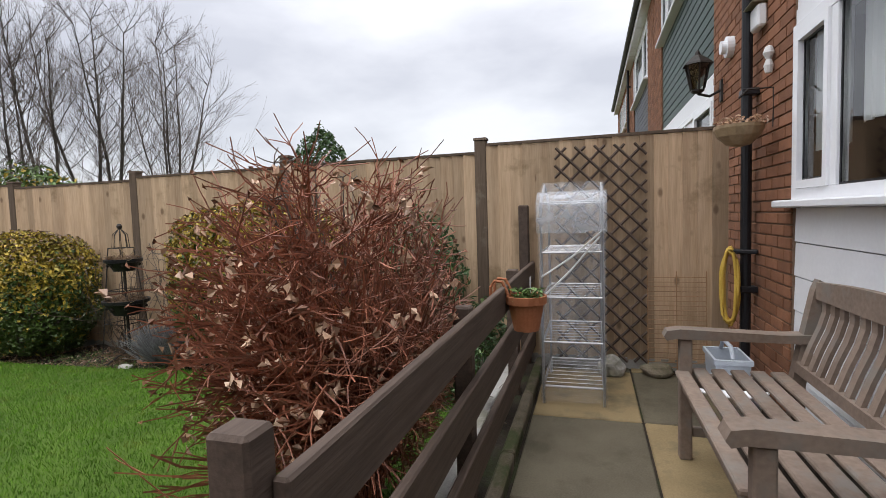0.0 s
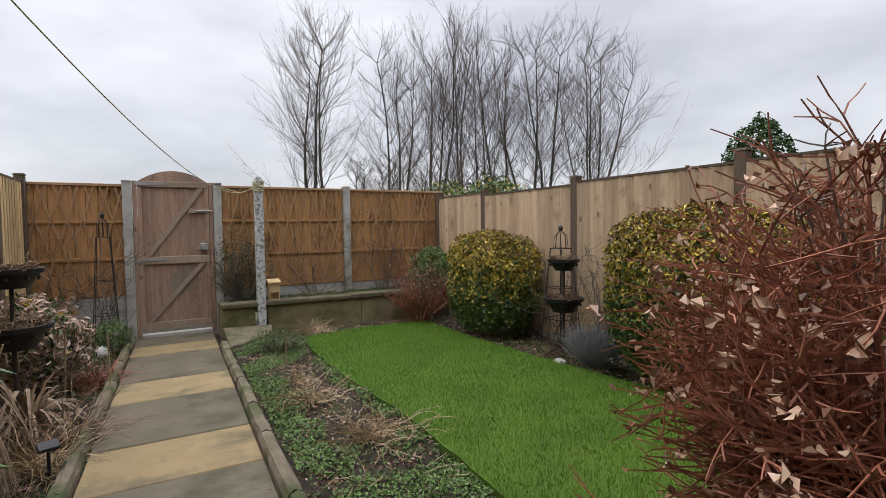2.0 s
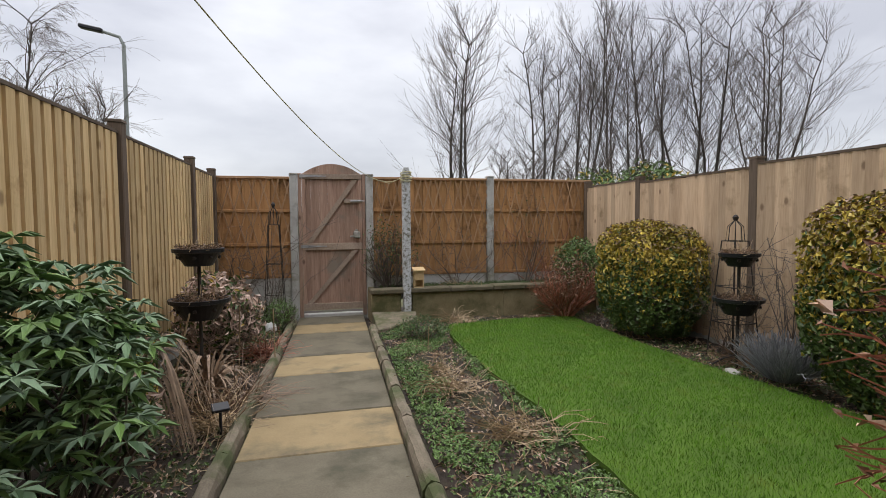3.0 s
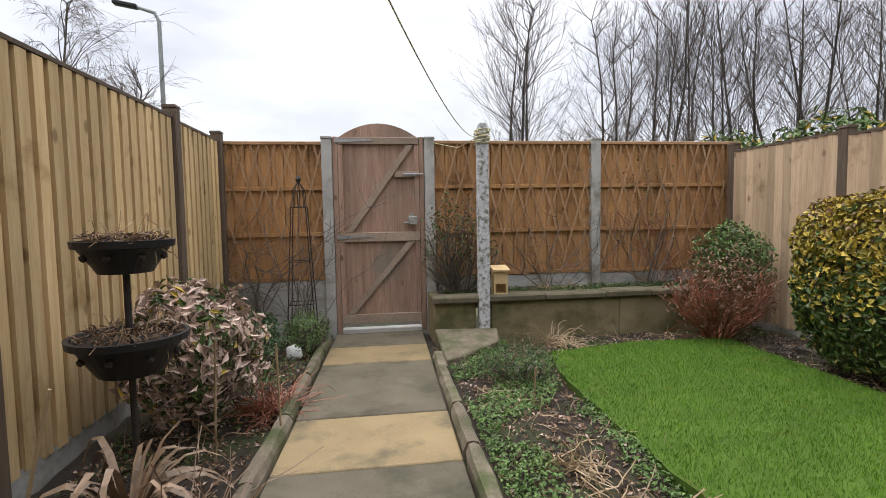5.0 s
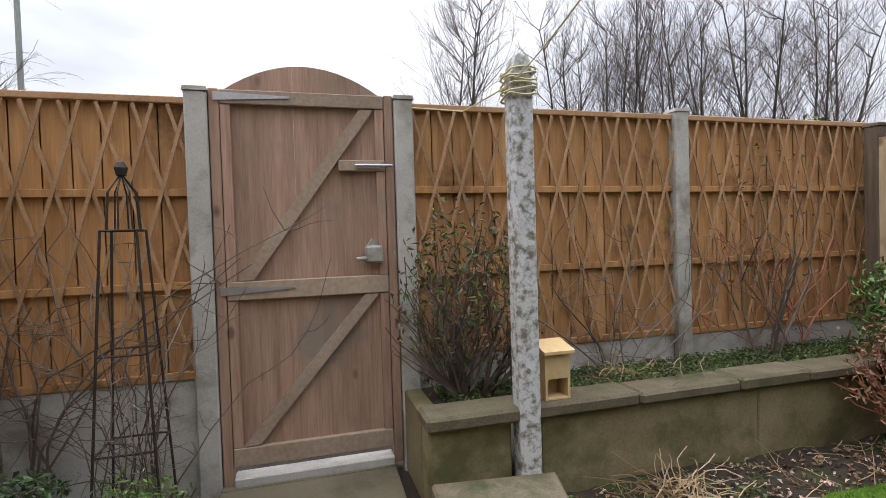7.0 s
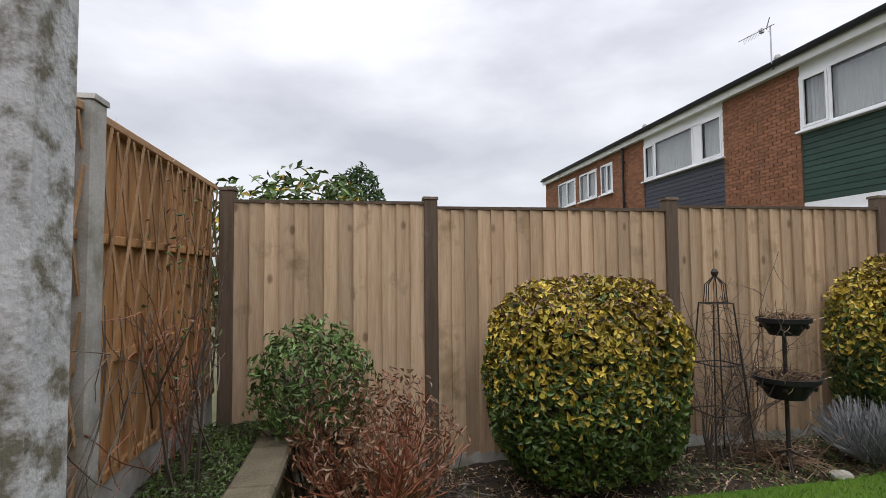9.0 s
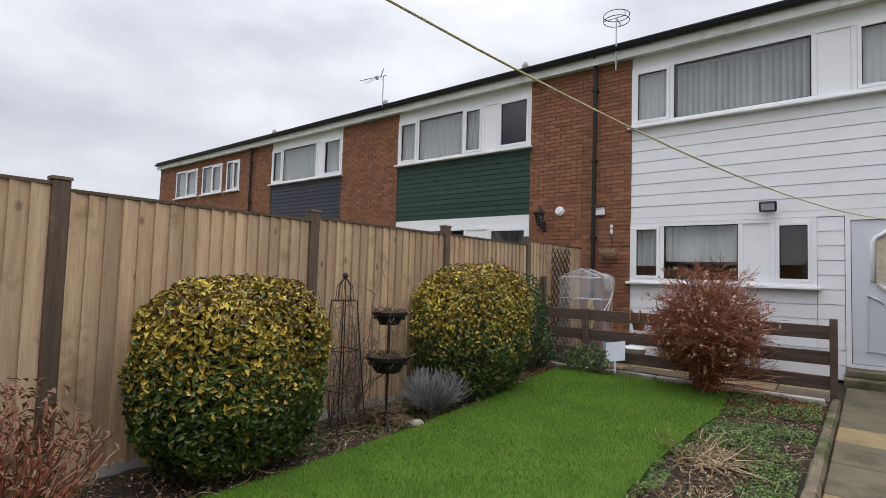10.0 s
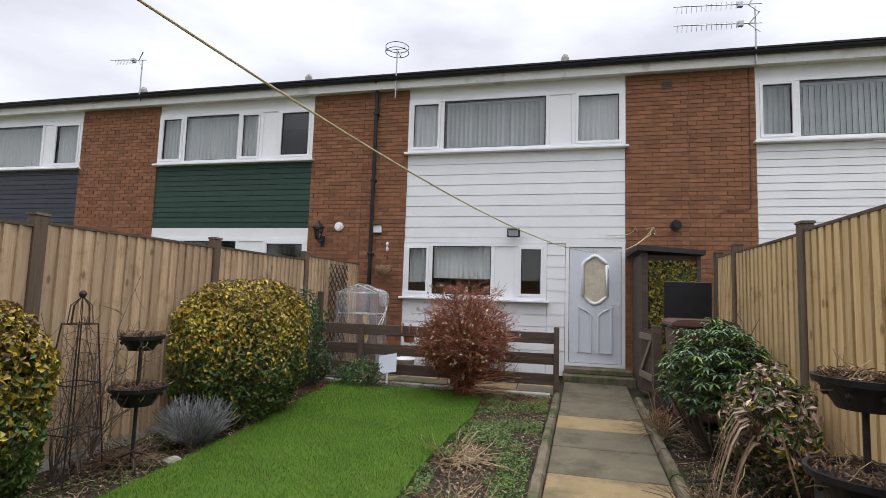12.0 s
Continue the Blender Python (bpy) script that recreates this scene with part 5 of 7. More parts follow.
def tree_meshes(key, seed, height, stems_n, lean, spread, depth=4, droop=0.05, rad=0.12, fine=0.0042):
    r, thick, thin = random.Random(seed), [], []
    lines = []
    for k in range(stems_n):
        a = 6.283 * k / stems_n + r.uniform(-0.4, 0.4)
        q = lean * r.uniform(0.3, 1.0)
        pts, d = wander((0.25 * math.cos(a), 0.25 * math.sin(a), 0), (math.cos(a) * q, math.sin(a) * q, 1), height * r.uniform(0.72, 0.95), 12, r, 0.05, 0.03)
        thick.append((pts, rad * r.uniform(0.7, 1.1), 0.02))
        for i in range(3, 13):
            for j in range(2 if i < 12 else 3):
                side = Vector((r.gauss(0, 1), r.gauss(0, 1), 0)).normalized()
                dd = side * spread + Vector((0, 0, r.uniform(0.5, 1.1)))
                branching(r, pts[min(i, 12)], dd, height * 0.2 * (1.15 - 0.055 * i) * r.uniform(0.7, 1.2), 0.022, depth - 1, lines, 3, 0.55, droop, 0.72, fine, 0.1)
    for l in lines:
        (thick if l[1] > 0.02 else thin).append(l)
    return stems(thick, 6), stems(thin, 3)


def tree(label, key, x, y, seed, height, stems_n, lean, spread, rz=0.0, **kw):
    t = thing("bare_tree", label, "tree", (x, y, -0.2), rz, "bare trees beyond the fence")
    if key not in TREE_SPECS:
        a, b = tree_meshes(key, seed, height, stems_n, lean, spread, **kw)
        TREE_SPECS[key] = (part("trunk", a, M["bark"], t), part("crown", b, M["twig_far"], t, "leafless twigs"))
    else:
        for o in TREE_SPECS[key]:
            again(o.name.split(".")[0], o.data, t, Matrix.Identity(4))
    return t


tree("tall bare tree with several upright stems", "up", 6.0, 26, 61, 11.5, 3, 0.16, 0.62)
tree("tall bare tree with several upright stems", "up", 10.6, 27, 61, 11.5, 3, 0.16, 0.62, 130)
tree("tall slender bare tree", "slim", 12.6, 26, 62, 12.5, 3, 0.14, 0.42)
tree("tall slender bare tree", "slim", 15.0, 26, 62, 12.5, 3, 0.14, 0.42, 100)
tree("tall slender bare tree", "slim", 17.2, 27, 62, 12.5, 3, 0.14, 0.42, 220)
tree("broad bare tree with a fan of branches", "fan", 19.6, 26, 63, 13.0, 5, 0.3, 0.75)
tree("broad bare tree with a fan of branches", "fan", 23.4, 25, 63, 13.0, 5, 0.34, 0.75, 75)
tree("slender birch tree with hanging twigs", "birch", -10.9, 21, 64, 10.4, 1, 0.05, 0.55, droop=-0.1, rad=0.1, depth=5, fine=0.0036)
tree("small twiggy bare tree", "small", -8.75, 21, 65, 6.0, 4, 0.3, 0.6, rad=0.07)
tree("small twiggy bare tree", "small", -11.5, 22, 65, 6.0, 4, 0.3, 0.6, 90, rad=0.07)
tree("low bare thicket tree", "small", 8.4, 24, 65, 6.0, 4, 0.3, 0.6, 40, rad=0.07).scale = (0.9, 0.9, 0.78)
tree("low bare thicket tree", "small", 11.6, 24.5, 65, 6.0, 4, 0.3, 0.6, 200, rad=0.07).scale = (0.9, 0.9, 0.75)
tree("low bare thicket tree", "small", 14.2, 24, 65, 6.0, 4, 0.3, 0.6, 300, rad=0.07).scale = (0.9, 0.9, 0.72)
# evergreen hedge and conifer behind the side fence
for x, y, seed, rr, cz in ((4.35, 9.0, 71, (0.7, 1.0, 0.85), 1.46), (4.4, 7.3, 72, (0.65, 1.0, 0.75), 1.15), (4.5, 10.9, 74, (0.8, 1.1, 0.95), 1.45)):
    leafy("evergreen_hedge", "variegated evergreen hedge rising behind the fence", "hedge", x, y, rr, seed, 2600, cz, 0.12,
          (("leaf_green", 0.6, "green_leaves"), ("leaf_fresh", 0.25, "fresh_leaves"), ("leaf_yellow", 0.15, "yellow_leaves")), 0.6, 12, group="evergreen hedge plants")
con = leafy("conifer", "dense dark green rounded conifer", "tree", 11.9, 8.45, (0.82, 0.82, 1.85), 75, 5200, 2.0, 0.16, (("leaf_dark", 0.8, "dark_foliage"), ("leaf_green", 0.2, "green_foliage")), 0.8, 10)

p = np.stack((rngn.uniform(-0.05, 3.2, 5000), rngn.uniform(9.04, 9.44, 5000), rngn.uniform(0.325, 0.365, 5000)), 1)
tagged(part("planter_weeds", leaf_mesh(p, np.tile((0, 0, 1.0), (len(p), 1)), 0.03, 0.014, rngn), M["leaf_green"]), "moss and small weeds in the raised bed", "weeds", kind="stuff")

# ---- along the path ----
r = random.Random(91)
for s in (-1, 1):
    y, stop = (1.75, 8.95) if s < 0 else (1.85, 8.15)
    while y < stop:
        l = min(r.uniform(0.55, 0.95), stop - y + 0.05)
        k = thing("log_edging", "weathered round-topped concrete edging along the path", "path edging", (px(y) + s * 0.515, y, G(y) - 0.07), -math.degrees(math.atan(0.0365)) + r.uniform(-0.6, 0.6), "edging of the path")
        bm = bmesh.new()
        n, prof = 6, [(-0.045, 0.0), (0.045, 0.0), (0.047, 0.1), (0.03, 0.135), (0.0, 0.145), (-0.03, 0.135), (-0.047, 0.1)]
        rings = [[bm.verts.new((x + r.gauss(0, 0.003), j * (l - 0.012) / n, z - 0.02 * j * l / n + (r.gauss(0, 0.004) if z > 0 else 0))) for x, z in prof] for j in range(n + 1)]
        for a, b in zip(rings, rings[1:]):
            for i in range(len(prof)):
                bm.faces.new((a[i], a[(i + 1) % len(prof)], b[(i + 1) % len(prof)], b[i]))
        bm.faces.new(rings[0])
        bm.faces.new(rings[-1][::-1])
        bmesh.ops.recalc_face_normals(bm, faces=bm.faces)
        part("body", bm, M["kerb"], k)
        y += l


# ---- low rail fence by the patio ----
rail = thing("rail_fence", "low dark-stained timber fence with three broad rails", "fence", (-0.46, 1.69, G(1.7)))
for x, h in ((0.0, 0.93), (1.45, 0.86), (2.9, 0.86), (3.6, 1.32)):
    bm = boxes((x - 0.05, x + 0.025, -0.05, 0.03, -0.1, h), bev=0.008)
    part("post", bm, M["rail_dark"], rail)
for z in (0.12, 0.4, 0.69):
    part("rail", boxes((0.0, 3.7, -0.085, -0.051, z, z + 0.155), bev=0.006), M["rail_dark"], rail)
kerb = thing("kerb", "pale worn concrete kerb under the rail fence", "kerb", (-0.4, 1.8, G(1.7)))
x = 0.0
while x < 3.6:
    l = min(0.9, 3.65 - x)
    part("kerb_stone", boxes((x + 0.004, x + l - 0.004, -0.05, 0.03, -0.1, 0.035 + r.uniform(-0.006, 0.006)), bev=0.012), M["concrete"], kerb)
    x += l
kerb = thing("kerb", "pale worn concrete kerb along the patio edge", "kerb", (-0.4, 1.57, G(1.6)))
x = 0.0
while x < 3.6:
    l = min(0.9, 3.65 - x)
    part("kerb_stone", boxes((x + 0.004, x + l - 0.004, -0.035, 0.035, -0.1, 0.02 + r.uniform(-0.006, 0.006)), bev=0.012), M["kerb"], kerb)
    x += l

# ---- bench ----
BX0, BX1, BYF, BYB, BZ = 0.4, 1.67, 0.72, 0.17, PATIO_Z
bench = thing("garden_bench", "weathered wooden garden bench with a slatted curved back", "bench", (BX0, 0, BZ))
W = BX1 - BX0
for x in (0.0, W - 0.06):
    part("front_leg", boxes((x, x + 0.06, BYF - 0.06, BYF, 0, 0.625), bev=0.006), M["bench_wood"], bench)
    bm = bmesh.new()
    prism(bm, [(BYB, 0), (BYB + 0.06, 0), (BYB + 0.06, 0.42), (BYB - 0.03, 0.88), (BYB - 0.05, 0.93), (BYB - 0.085, 0.91), (BYB - 0.08, 0.86), (BYB, 0.42)], x, x + 0.06, "x")
    part("back_leg", bm, M["bench_wood"], bench)
    bm = bmesh.new()
    prism(bm, [(BYB - 0.01, 0.625), (BYF + 0.02, 0.63), (BYF + 0.06, 0.62), (BYF + 0.075, 0.64), (BYF + 0.06, 0.67), (BYF, 0.68), (BYB + 0.1, 0.665), (BYB - 0.02, 0.67)], x - 0.015, x + 0.075, "x")
    part("arm", bm, M["bench_wood"], bench)
    part("side_rail", boxes((x + 0.012, x + 0.048, BYB + 0.061, BYF - 0.061, 0.375, 0.445), bev=0.004), M["bench_wood"], bench)
    part("stretcher", boxes((x + 0.015, x + 0.045, BYB + 0.061, BYF - 0.061, 0.12, 0.17), bev=0.004), M["bench_wood"], bench)
part("front_rail", boxes((0.061, W - 0.061, BYF - 0.045, BYF - 0.01, 0.365, 0.445), bev=0.005), M["bench_wood"], bench)
for k in range(6):
    y = BYB + 0.065 + k * 0.088
    part("seat_slat", boxes((0.0 if k < 5 else 0.061, W if k < 5 else W - 0.061, y, y + 0.067, 0.446, 0.468), bev=0.006), M["bench_wood"], bench)
for z0, z1, y in ((0.84, 0.92, -0.055), (0.49, 0.54, 0.03)):
    bm = bmesh.new()
    pts = [(0.061 + (W - 0.122) * u, z1 + (0.03 * math.sin(math.pi * u) if z1 > 0.9 else 0)) for u in np.linspace(1, 0, 9)]
    prism(bm, [(0.061, z0), (W - 0.061, z0)] + pts, BYB + y - 0.012, BYB + y + 0.02, "y")
    part("back_rail", bm, M["bench_wood"], bench)
for k in range(13):
    x = 0.1 + k * (W - 0.2 - 0.04) / 12
    bm = bmesh.new()
    mid = [(BYB + 0.03, 0.54), (BYB + 0.0, 0.63), (BYB - 0.036, 0.72), (BYB - 0.055, 0.79), (BYB - 0.055, 0.842)]
    prism(bm, [(y + 0.009, z) for y, z in mid] + [(y - 0.009, z) for y, z in mid[::-1]], x, x + 0.042, "x")
    part("back_slat", bm, M["bench_wood"], bench)

# ---- small plastic greenhouse ----
film_m = bpy.data.materials.new("clear_film")
film_m.use_nodes = True
ft = film_m.node_tree
fb = ft.nodes["Principled BSDF"]
fb.inputs["Base Color"].default_value = (0.66, 0.69, 0.73, 1)
fb.inputs["Roughness"].default_value = 0.22
f_tr = ft.nodes.new("ShaderNodeBsdfTransparent")
f_mx = ft.nodes.new("ShaderNodeMixShader")
f_no = ft.nodes.new("ShaderNodeTexNoise")
f_no.inputs["Scale"].default_value, f_no.inputs["Detail"].default_value = 4.0, 3.0
f_rg = ft.nodes.new("ShaderNodeMapRange")
f_rg.inputs["From Min"].default_value, f_rg.inputs["From Max"].default_value = 0.35, 0.7
f_rg.inputs["To Min"].default_value, f_rg.inputs["To Max"].default_value = 0.06, 0.24
f_bp = ft.nodes.new("ShaderNodeBump")
f_bp.inputs["Strength"].default_value, f_bp.inputs["Distance"].default_value = 0.8, 0.02
ft.links.new(f_no.outputs["Fac"], f_rg.inputs["Value"])
ft.links.new(f_no.outputs["Fac"], f_bp.inputs["Height"])
ft.links.new(f_bp.outputs["Normal"], fb.inputs["Normal"])
ft.links.new(f_rg.outputs["Result"], f_mx.inputs[0])
ft.links.new(f_tr.outputs[0], f_mx.inputs[1])
ft.links.new(fb.outputs[0], f_mx.inputs[2])
ft.links.new(f_mx.outputs[0], ft.nodes["Material Output"].inputs["Surface"])
gh = thing("mini_greenhouse", "narrow tiered greenhouse with a crinkled clear plastic cover", "greenhouse", (2.27, 1.07, PATIO_Z))
GX, GY, GZ, GR = 0.68, 0.39, 1.35, 1.48
for x in (0.0, GX):
    for y in (0.0, GY):
        bm = bmesh.new()
        tube(bm, [(x, y, 0), (x, y, GZ), ], 0.009, 8)
        part("upright", bm, M["steel"], gh)
for y in (0.0, GY):
    bm = bmesh.new()
    tube(bm, [(0, y, GZ), (GX / 2, y, GR), (GX, y, GZ)], 0.009, 8)
    part("roof_bar", bm, M["steel"], gh)
for z in (0.12, 0.42, 0.72, 1.02, GZ):
    bm = bmesh.new()
    for a, b in (((0, 0), (GX, 0)), ((GX, 0), (GX, GY)), ((GX, GY), (0, GY)), ((0, GY), (0, 0))):
        tube(bm, [(*a, z), (*b, z)], 0.008, 6)
    for k in range(1, 8):
        if z < 1.1:
            tube(bm, [(k * GX / 8, 0, z), (k * GX / 8, GY, z)], 0.0018, 4)
    part("shelf", bm, M["steel"], gh, "wire shelf")
bm = bmesh.new()
o = 0.018
prof = [(-o, 0.02), (-o, GZ), (GX / 2, GR + o), (GX + o, GZ), (GX + o, 0.02)]
lines_ = []
for y in (-o, GY + o):
    lines_.append([bm.verts.new((x, y, z)) for x, z in prof])
for i in range(4):
    bm.faces.new((lines_[0][i], lines_[0][i + 1], lines_[1][i + 1], lines_[1][i]))
for l in lines_:
    bm.faces.new(l)
bmesh.ops.subdivide_edges(bm, edges=bm.edges[:], cuts=7, use_grid_fill=True)
bmesh.ops.triangulate(bm, faces=[f for f in bm.faces if len(f.verts) > 4])
for v in bm.verts:
    k = noise.noise((v.co.x * 7, v.co.y * 7, v.co.z * 5))
    v.co += Vector((0.008 * k if v.co.x < 0 or v.co.x > GX else 0, 0.008 * k if v.co.y < 0 or v.co.y > GY else 0, 0))
part("cover", bm, film_m, gh, "crinkled clear plastic cover", smooth=True)
bm = bmesh.new()
for a, b in (((-0.03, 0.0, 1.16), (-0.03, GY, 0.86)), ((-0.03, 0.02, 1.12), (-0.03, GY, 0.72))):
    tube(bm, [a, ((a[0] + b[0]) / 2 - 0.004, (a[1] + b[1]) / 2, (a[2] + b[2]) / 2 - 0.02), b], 0.006, 5)
part("tie", bm, M["white_trim"], gh, "pale cord tied round the cover")

# the rolled-up front flap, folded over the top
bm = bmesh.new()
rows_ = []
for i, (x, z) in enumerate(((-0.03, GZ - 0.2), (-0.036, GZ - 0.12), (-0.034, GZ - 0.04), (-0.022, GZ + 0.01), (0.03, GZ + 0.045), (0.1, GZ + 0.07))):
    rows_.append([bm.verts.new((x - 0.012 * abs(noise.noise((j * 0.9, i * 1.7, 4))), -0.028 + j * (GY + 0.056) / 10, z + 0.02 * noise.noise((j * 0.7, i, 9)))) for j in range(11)])
for a, b in zip(rows_, rows_[1:]):
    for j in range(10):
        bm.faces.new((a[j], a[j + 1], b[j + 1], b[j]))
flap_m = film_m.copy()
flap_m.name = "folded_film"
for n_ in flap_m.node_tree.nodes:
    if n_.type == "MAP_RANGE":
        n_.inputs["To Min"].default_value, n_.inputs["To Max"].default_value = 0.16, 0.42
flap = part("flap", bm, flap_m, gh, "whitish folded plastic flap", smooth=True)
thick = flap.modifiers.new("thickness", "SOLIDIFY")
thick.thickness = 0.004

# ---- hung pot, trellis, wire rack, hose, tub, stones ----
pot = thing("hanging_pot", "terracotta pot with a small plant hung on the rail fence", "plant pot", (1.72, 1.5, 0.78))
bm = bmesh.new()
lathe(bm, [(0.0, -0.11), (0.06, -0.11), (0.085, 0.03), (0.098, 0.03), (0.1, 0.07), (0.09, 0.07), (0.085, 0.03), (0.0, 0.02)], 24)
part("pot", bm, M["clay_pot"], pot, smooth=False)
for x in (-0.05, 0.05):
    bm = bmesh.new()
    tube(bm, [(x, 0.06, 0.02), (x, 0.085, 0.1), (x, 0.105, 0.145), (x, 0.14, 0.15), (x, 0.16, 0.12), (x, 0.16, 0.03)], 0.008, 8)
    part("hook", bm, M["clay_pot"], pot)
rg = np.random.default_rng(5)
pp = np.stack((rg.uniform(-0.07, 0.07, 120), rg.uniform(-0.07, 0.07, 120), rg.uniform(0.03, 0.1, 120)), 1)
part("plant", leaf_mesh(pp, np.tile((0, 0, 1.0), (120, 1)), 0.05, 0.02, rg), M["leaf_fresh"], pot)
pot.scale = (1.18, 1.18, 1.1)
part("label", boxes((0.02, 0.05, -0.02, -0.017, 0.05, 0.16)), M["white_plastic"], pot, "white plant label")


def trellis(label, x, y0, y1, z0, z1, step=0.15):
    t = thing("trellis", label, "trellis", (x, y0, z0))
    w, h = y1 - y0, z1 - z0
    for s in (-1, 1):
        k = -int(h / step) - 1
        while k * step < w + h:
            a = k * step
            k += 1
            ta, tb = max(0.0, -a), min(h, w - a)
            if tb - ta < 0.06:
                continue
            ya, yb = a + ta, a + tb
            if s < 0:
                ya, yb = w - ya, w - yb
            p0, p1 = Vector((-0.006 * (s + 1), ya, ta)), Vector((-0.006 * (s + 1), yb, tb))
            bm = bmesh.new()
            tube(bm, [p0, p1], 0.011, 4)
            part("lath", bm, M["rail_dark"], t)
    return t


trellis("dark brown diamond lattice trellis on the fence", 3.13, 0.72, 1.42, 0.1, 1.84)
rack = thing("wire_rack", "leaning rusty wire rack of many thin bars", "wire rack", (3.08, 0.3, PATIO_Z))
for k in range(20):
    bm = bmesh.new()
    z = 0.05 + k * 0.037
    tube(bm, [(0.04 * z, 0, z), (0.04 * z, 0.42, z)], 0.003, 5)
    part("bar", bm, M["lath"], rack)
for y in (0.0, 0.21, 0.42):
    bm = bmesh.new()
    tube(bm, [(-0.004, y, 0), (0.03, y, 0.8)], 0.004, 5)
    part("upright", bm, M["lath"], rack)
hose_m = surf("yellow_hose", (0.5, 0.32, 0.05), (0.66, 0.46, 0.1), 9, 0.5, 0.1, 60, vary=0)
hose = thing("garden_hose", "coiled yellow garden hose hanging on the wall", "hose", (3.0, 0.16, 0.98), 68)
bm = bmesh.new()
pts = []
for k in range(150):
    a, c = 6.283 * k / 24, k / 150
    pts.append((0.05 * math.cos(a) * (1 + 0.2 * math.sin(k * 0.37)), 0.015 + 0.05 * c + 0.01 * math.sin(k), -0.24 + (0.27 + 0.02 * math.sin(k * 0.9)) * math.sin(a)))
tube(bm, pts, 0.012, 6)
part("coil", bm, hose_m, hose, smooth=True)
part("hook", boxes((-0.17, 0.02, -0.03, 0.04, 0.0, 0.03), bev=0.006), M["black_plastic"], hose)
tub_m = surf("grey_plastic", (0.36, 0.4, 0.45), (0.46, 0.5, 0.55), 5, 0.4, 0.05, 60, vary=0)
tub = thing("plastic_caddy", "pale blue-grey plastic tool caddy with a handle", "caddy", (2.5, 0.3, PATIO_Z))
bm = bmesh.new()
ring0 = [(-0.16, -0.1), (0.16, -0.1), (0.16, 0.1), (-0.16, 0.1)]
lev = [(0.85, 0.0), (1.0, 0.3), (1.1, 0.3), (1.1, 0.33), (0.96, 0.33), (0.82, 0.04)]
rs = [[bm.verts.new((x * s, y * s, z)) for x, y in ring0] for s, z in lev]
for a, b in zip(rs, rs[1:]):
    for i in range(4):
        bm.faces.new((a[i], a[(i + 1) % 4], b[(i + 1) % 4], b[i]))
bm.faces.new(rs[0][::-1])
bm.faces.new(rs[-1])
part("body", bm, tub_m, tub)
bm = bmesh.new()
tube(bm, [(-0.15, 0, 0.33), (-0.1, 0, 0.4), (0.1, 0, 0.4), (0.15, 0, 0.33)], 0.013, 8)
part("handle", bm, tub_m, tub)
basin = thing("white_basin", "white plastic basin under the bench", "basin", (2.15, 0.38, PATIO_Z))
bm = bmesh.new()
lathe(bm, [(0.0, 0.0), (0.15, 0.0), (0.2, 0.22), (0.215, 0.22), (0.215, 0.235), (0.195, 0.235), (0.14, 0.012), (0.0, 0.012)], 28)
part("body", bm, M["white_plastic"], basin, smooth=True)


def rock(label, x, y, z, s, mat, seed, name="stone"):
    t = thing(name, label, "stone", (x, y, z))
    bm = bmesh.new()
    bmesh.ops.create_icosphere(bm, subdivisions=3, radius=1)
    for v in bm.verts:
        k = 1 + 0.28 * noise.noise(v.co * 1.3 + Vector((seed, 0, 0)))
        v.co = Vector((v.co.x * s[0] * k, v.co.y * s[1] * k, v.co.z * s[2] * k + s[2] * 0.75))
    part("body", bm, mat, t)


rock("pale lump of broken concrete on the patio", 3.0, 1.0, PATIO_Z - 0.01, (0.12, 0.1, 0.09), M["concrete"], 1)
rock("pale broken paving stone by the fence", 3.02, 0.66, PATIO_Z - 0.01, (0.1, 0.12, 0.06), M["kerb"], 2)
rock("white lump of stone among the plants", -1.52, 8.6, G(8.6) - 0.03, (0.075, 0.065, 0.075), M["white_trim"], 3)
rock("pale stone beside the lawn edge", 2.5, 5.35, G(5.3) - 0.03, (0.06, 0.075, 0.035), M["concrete"], 4)


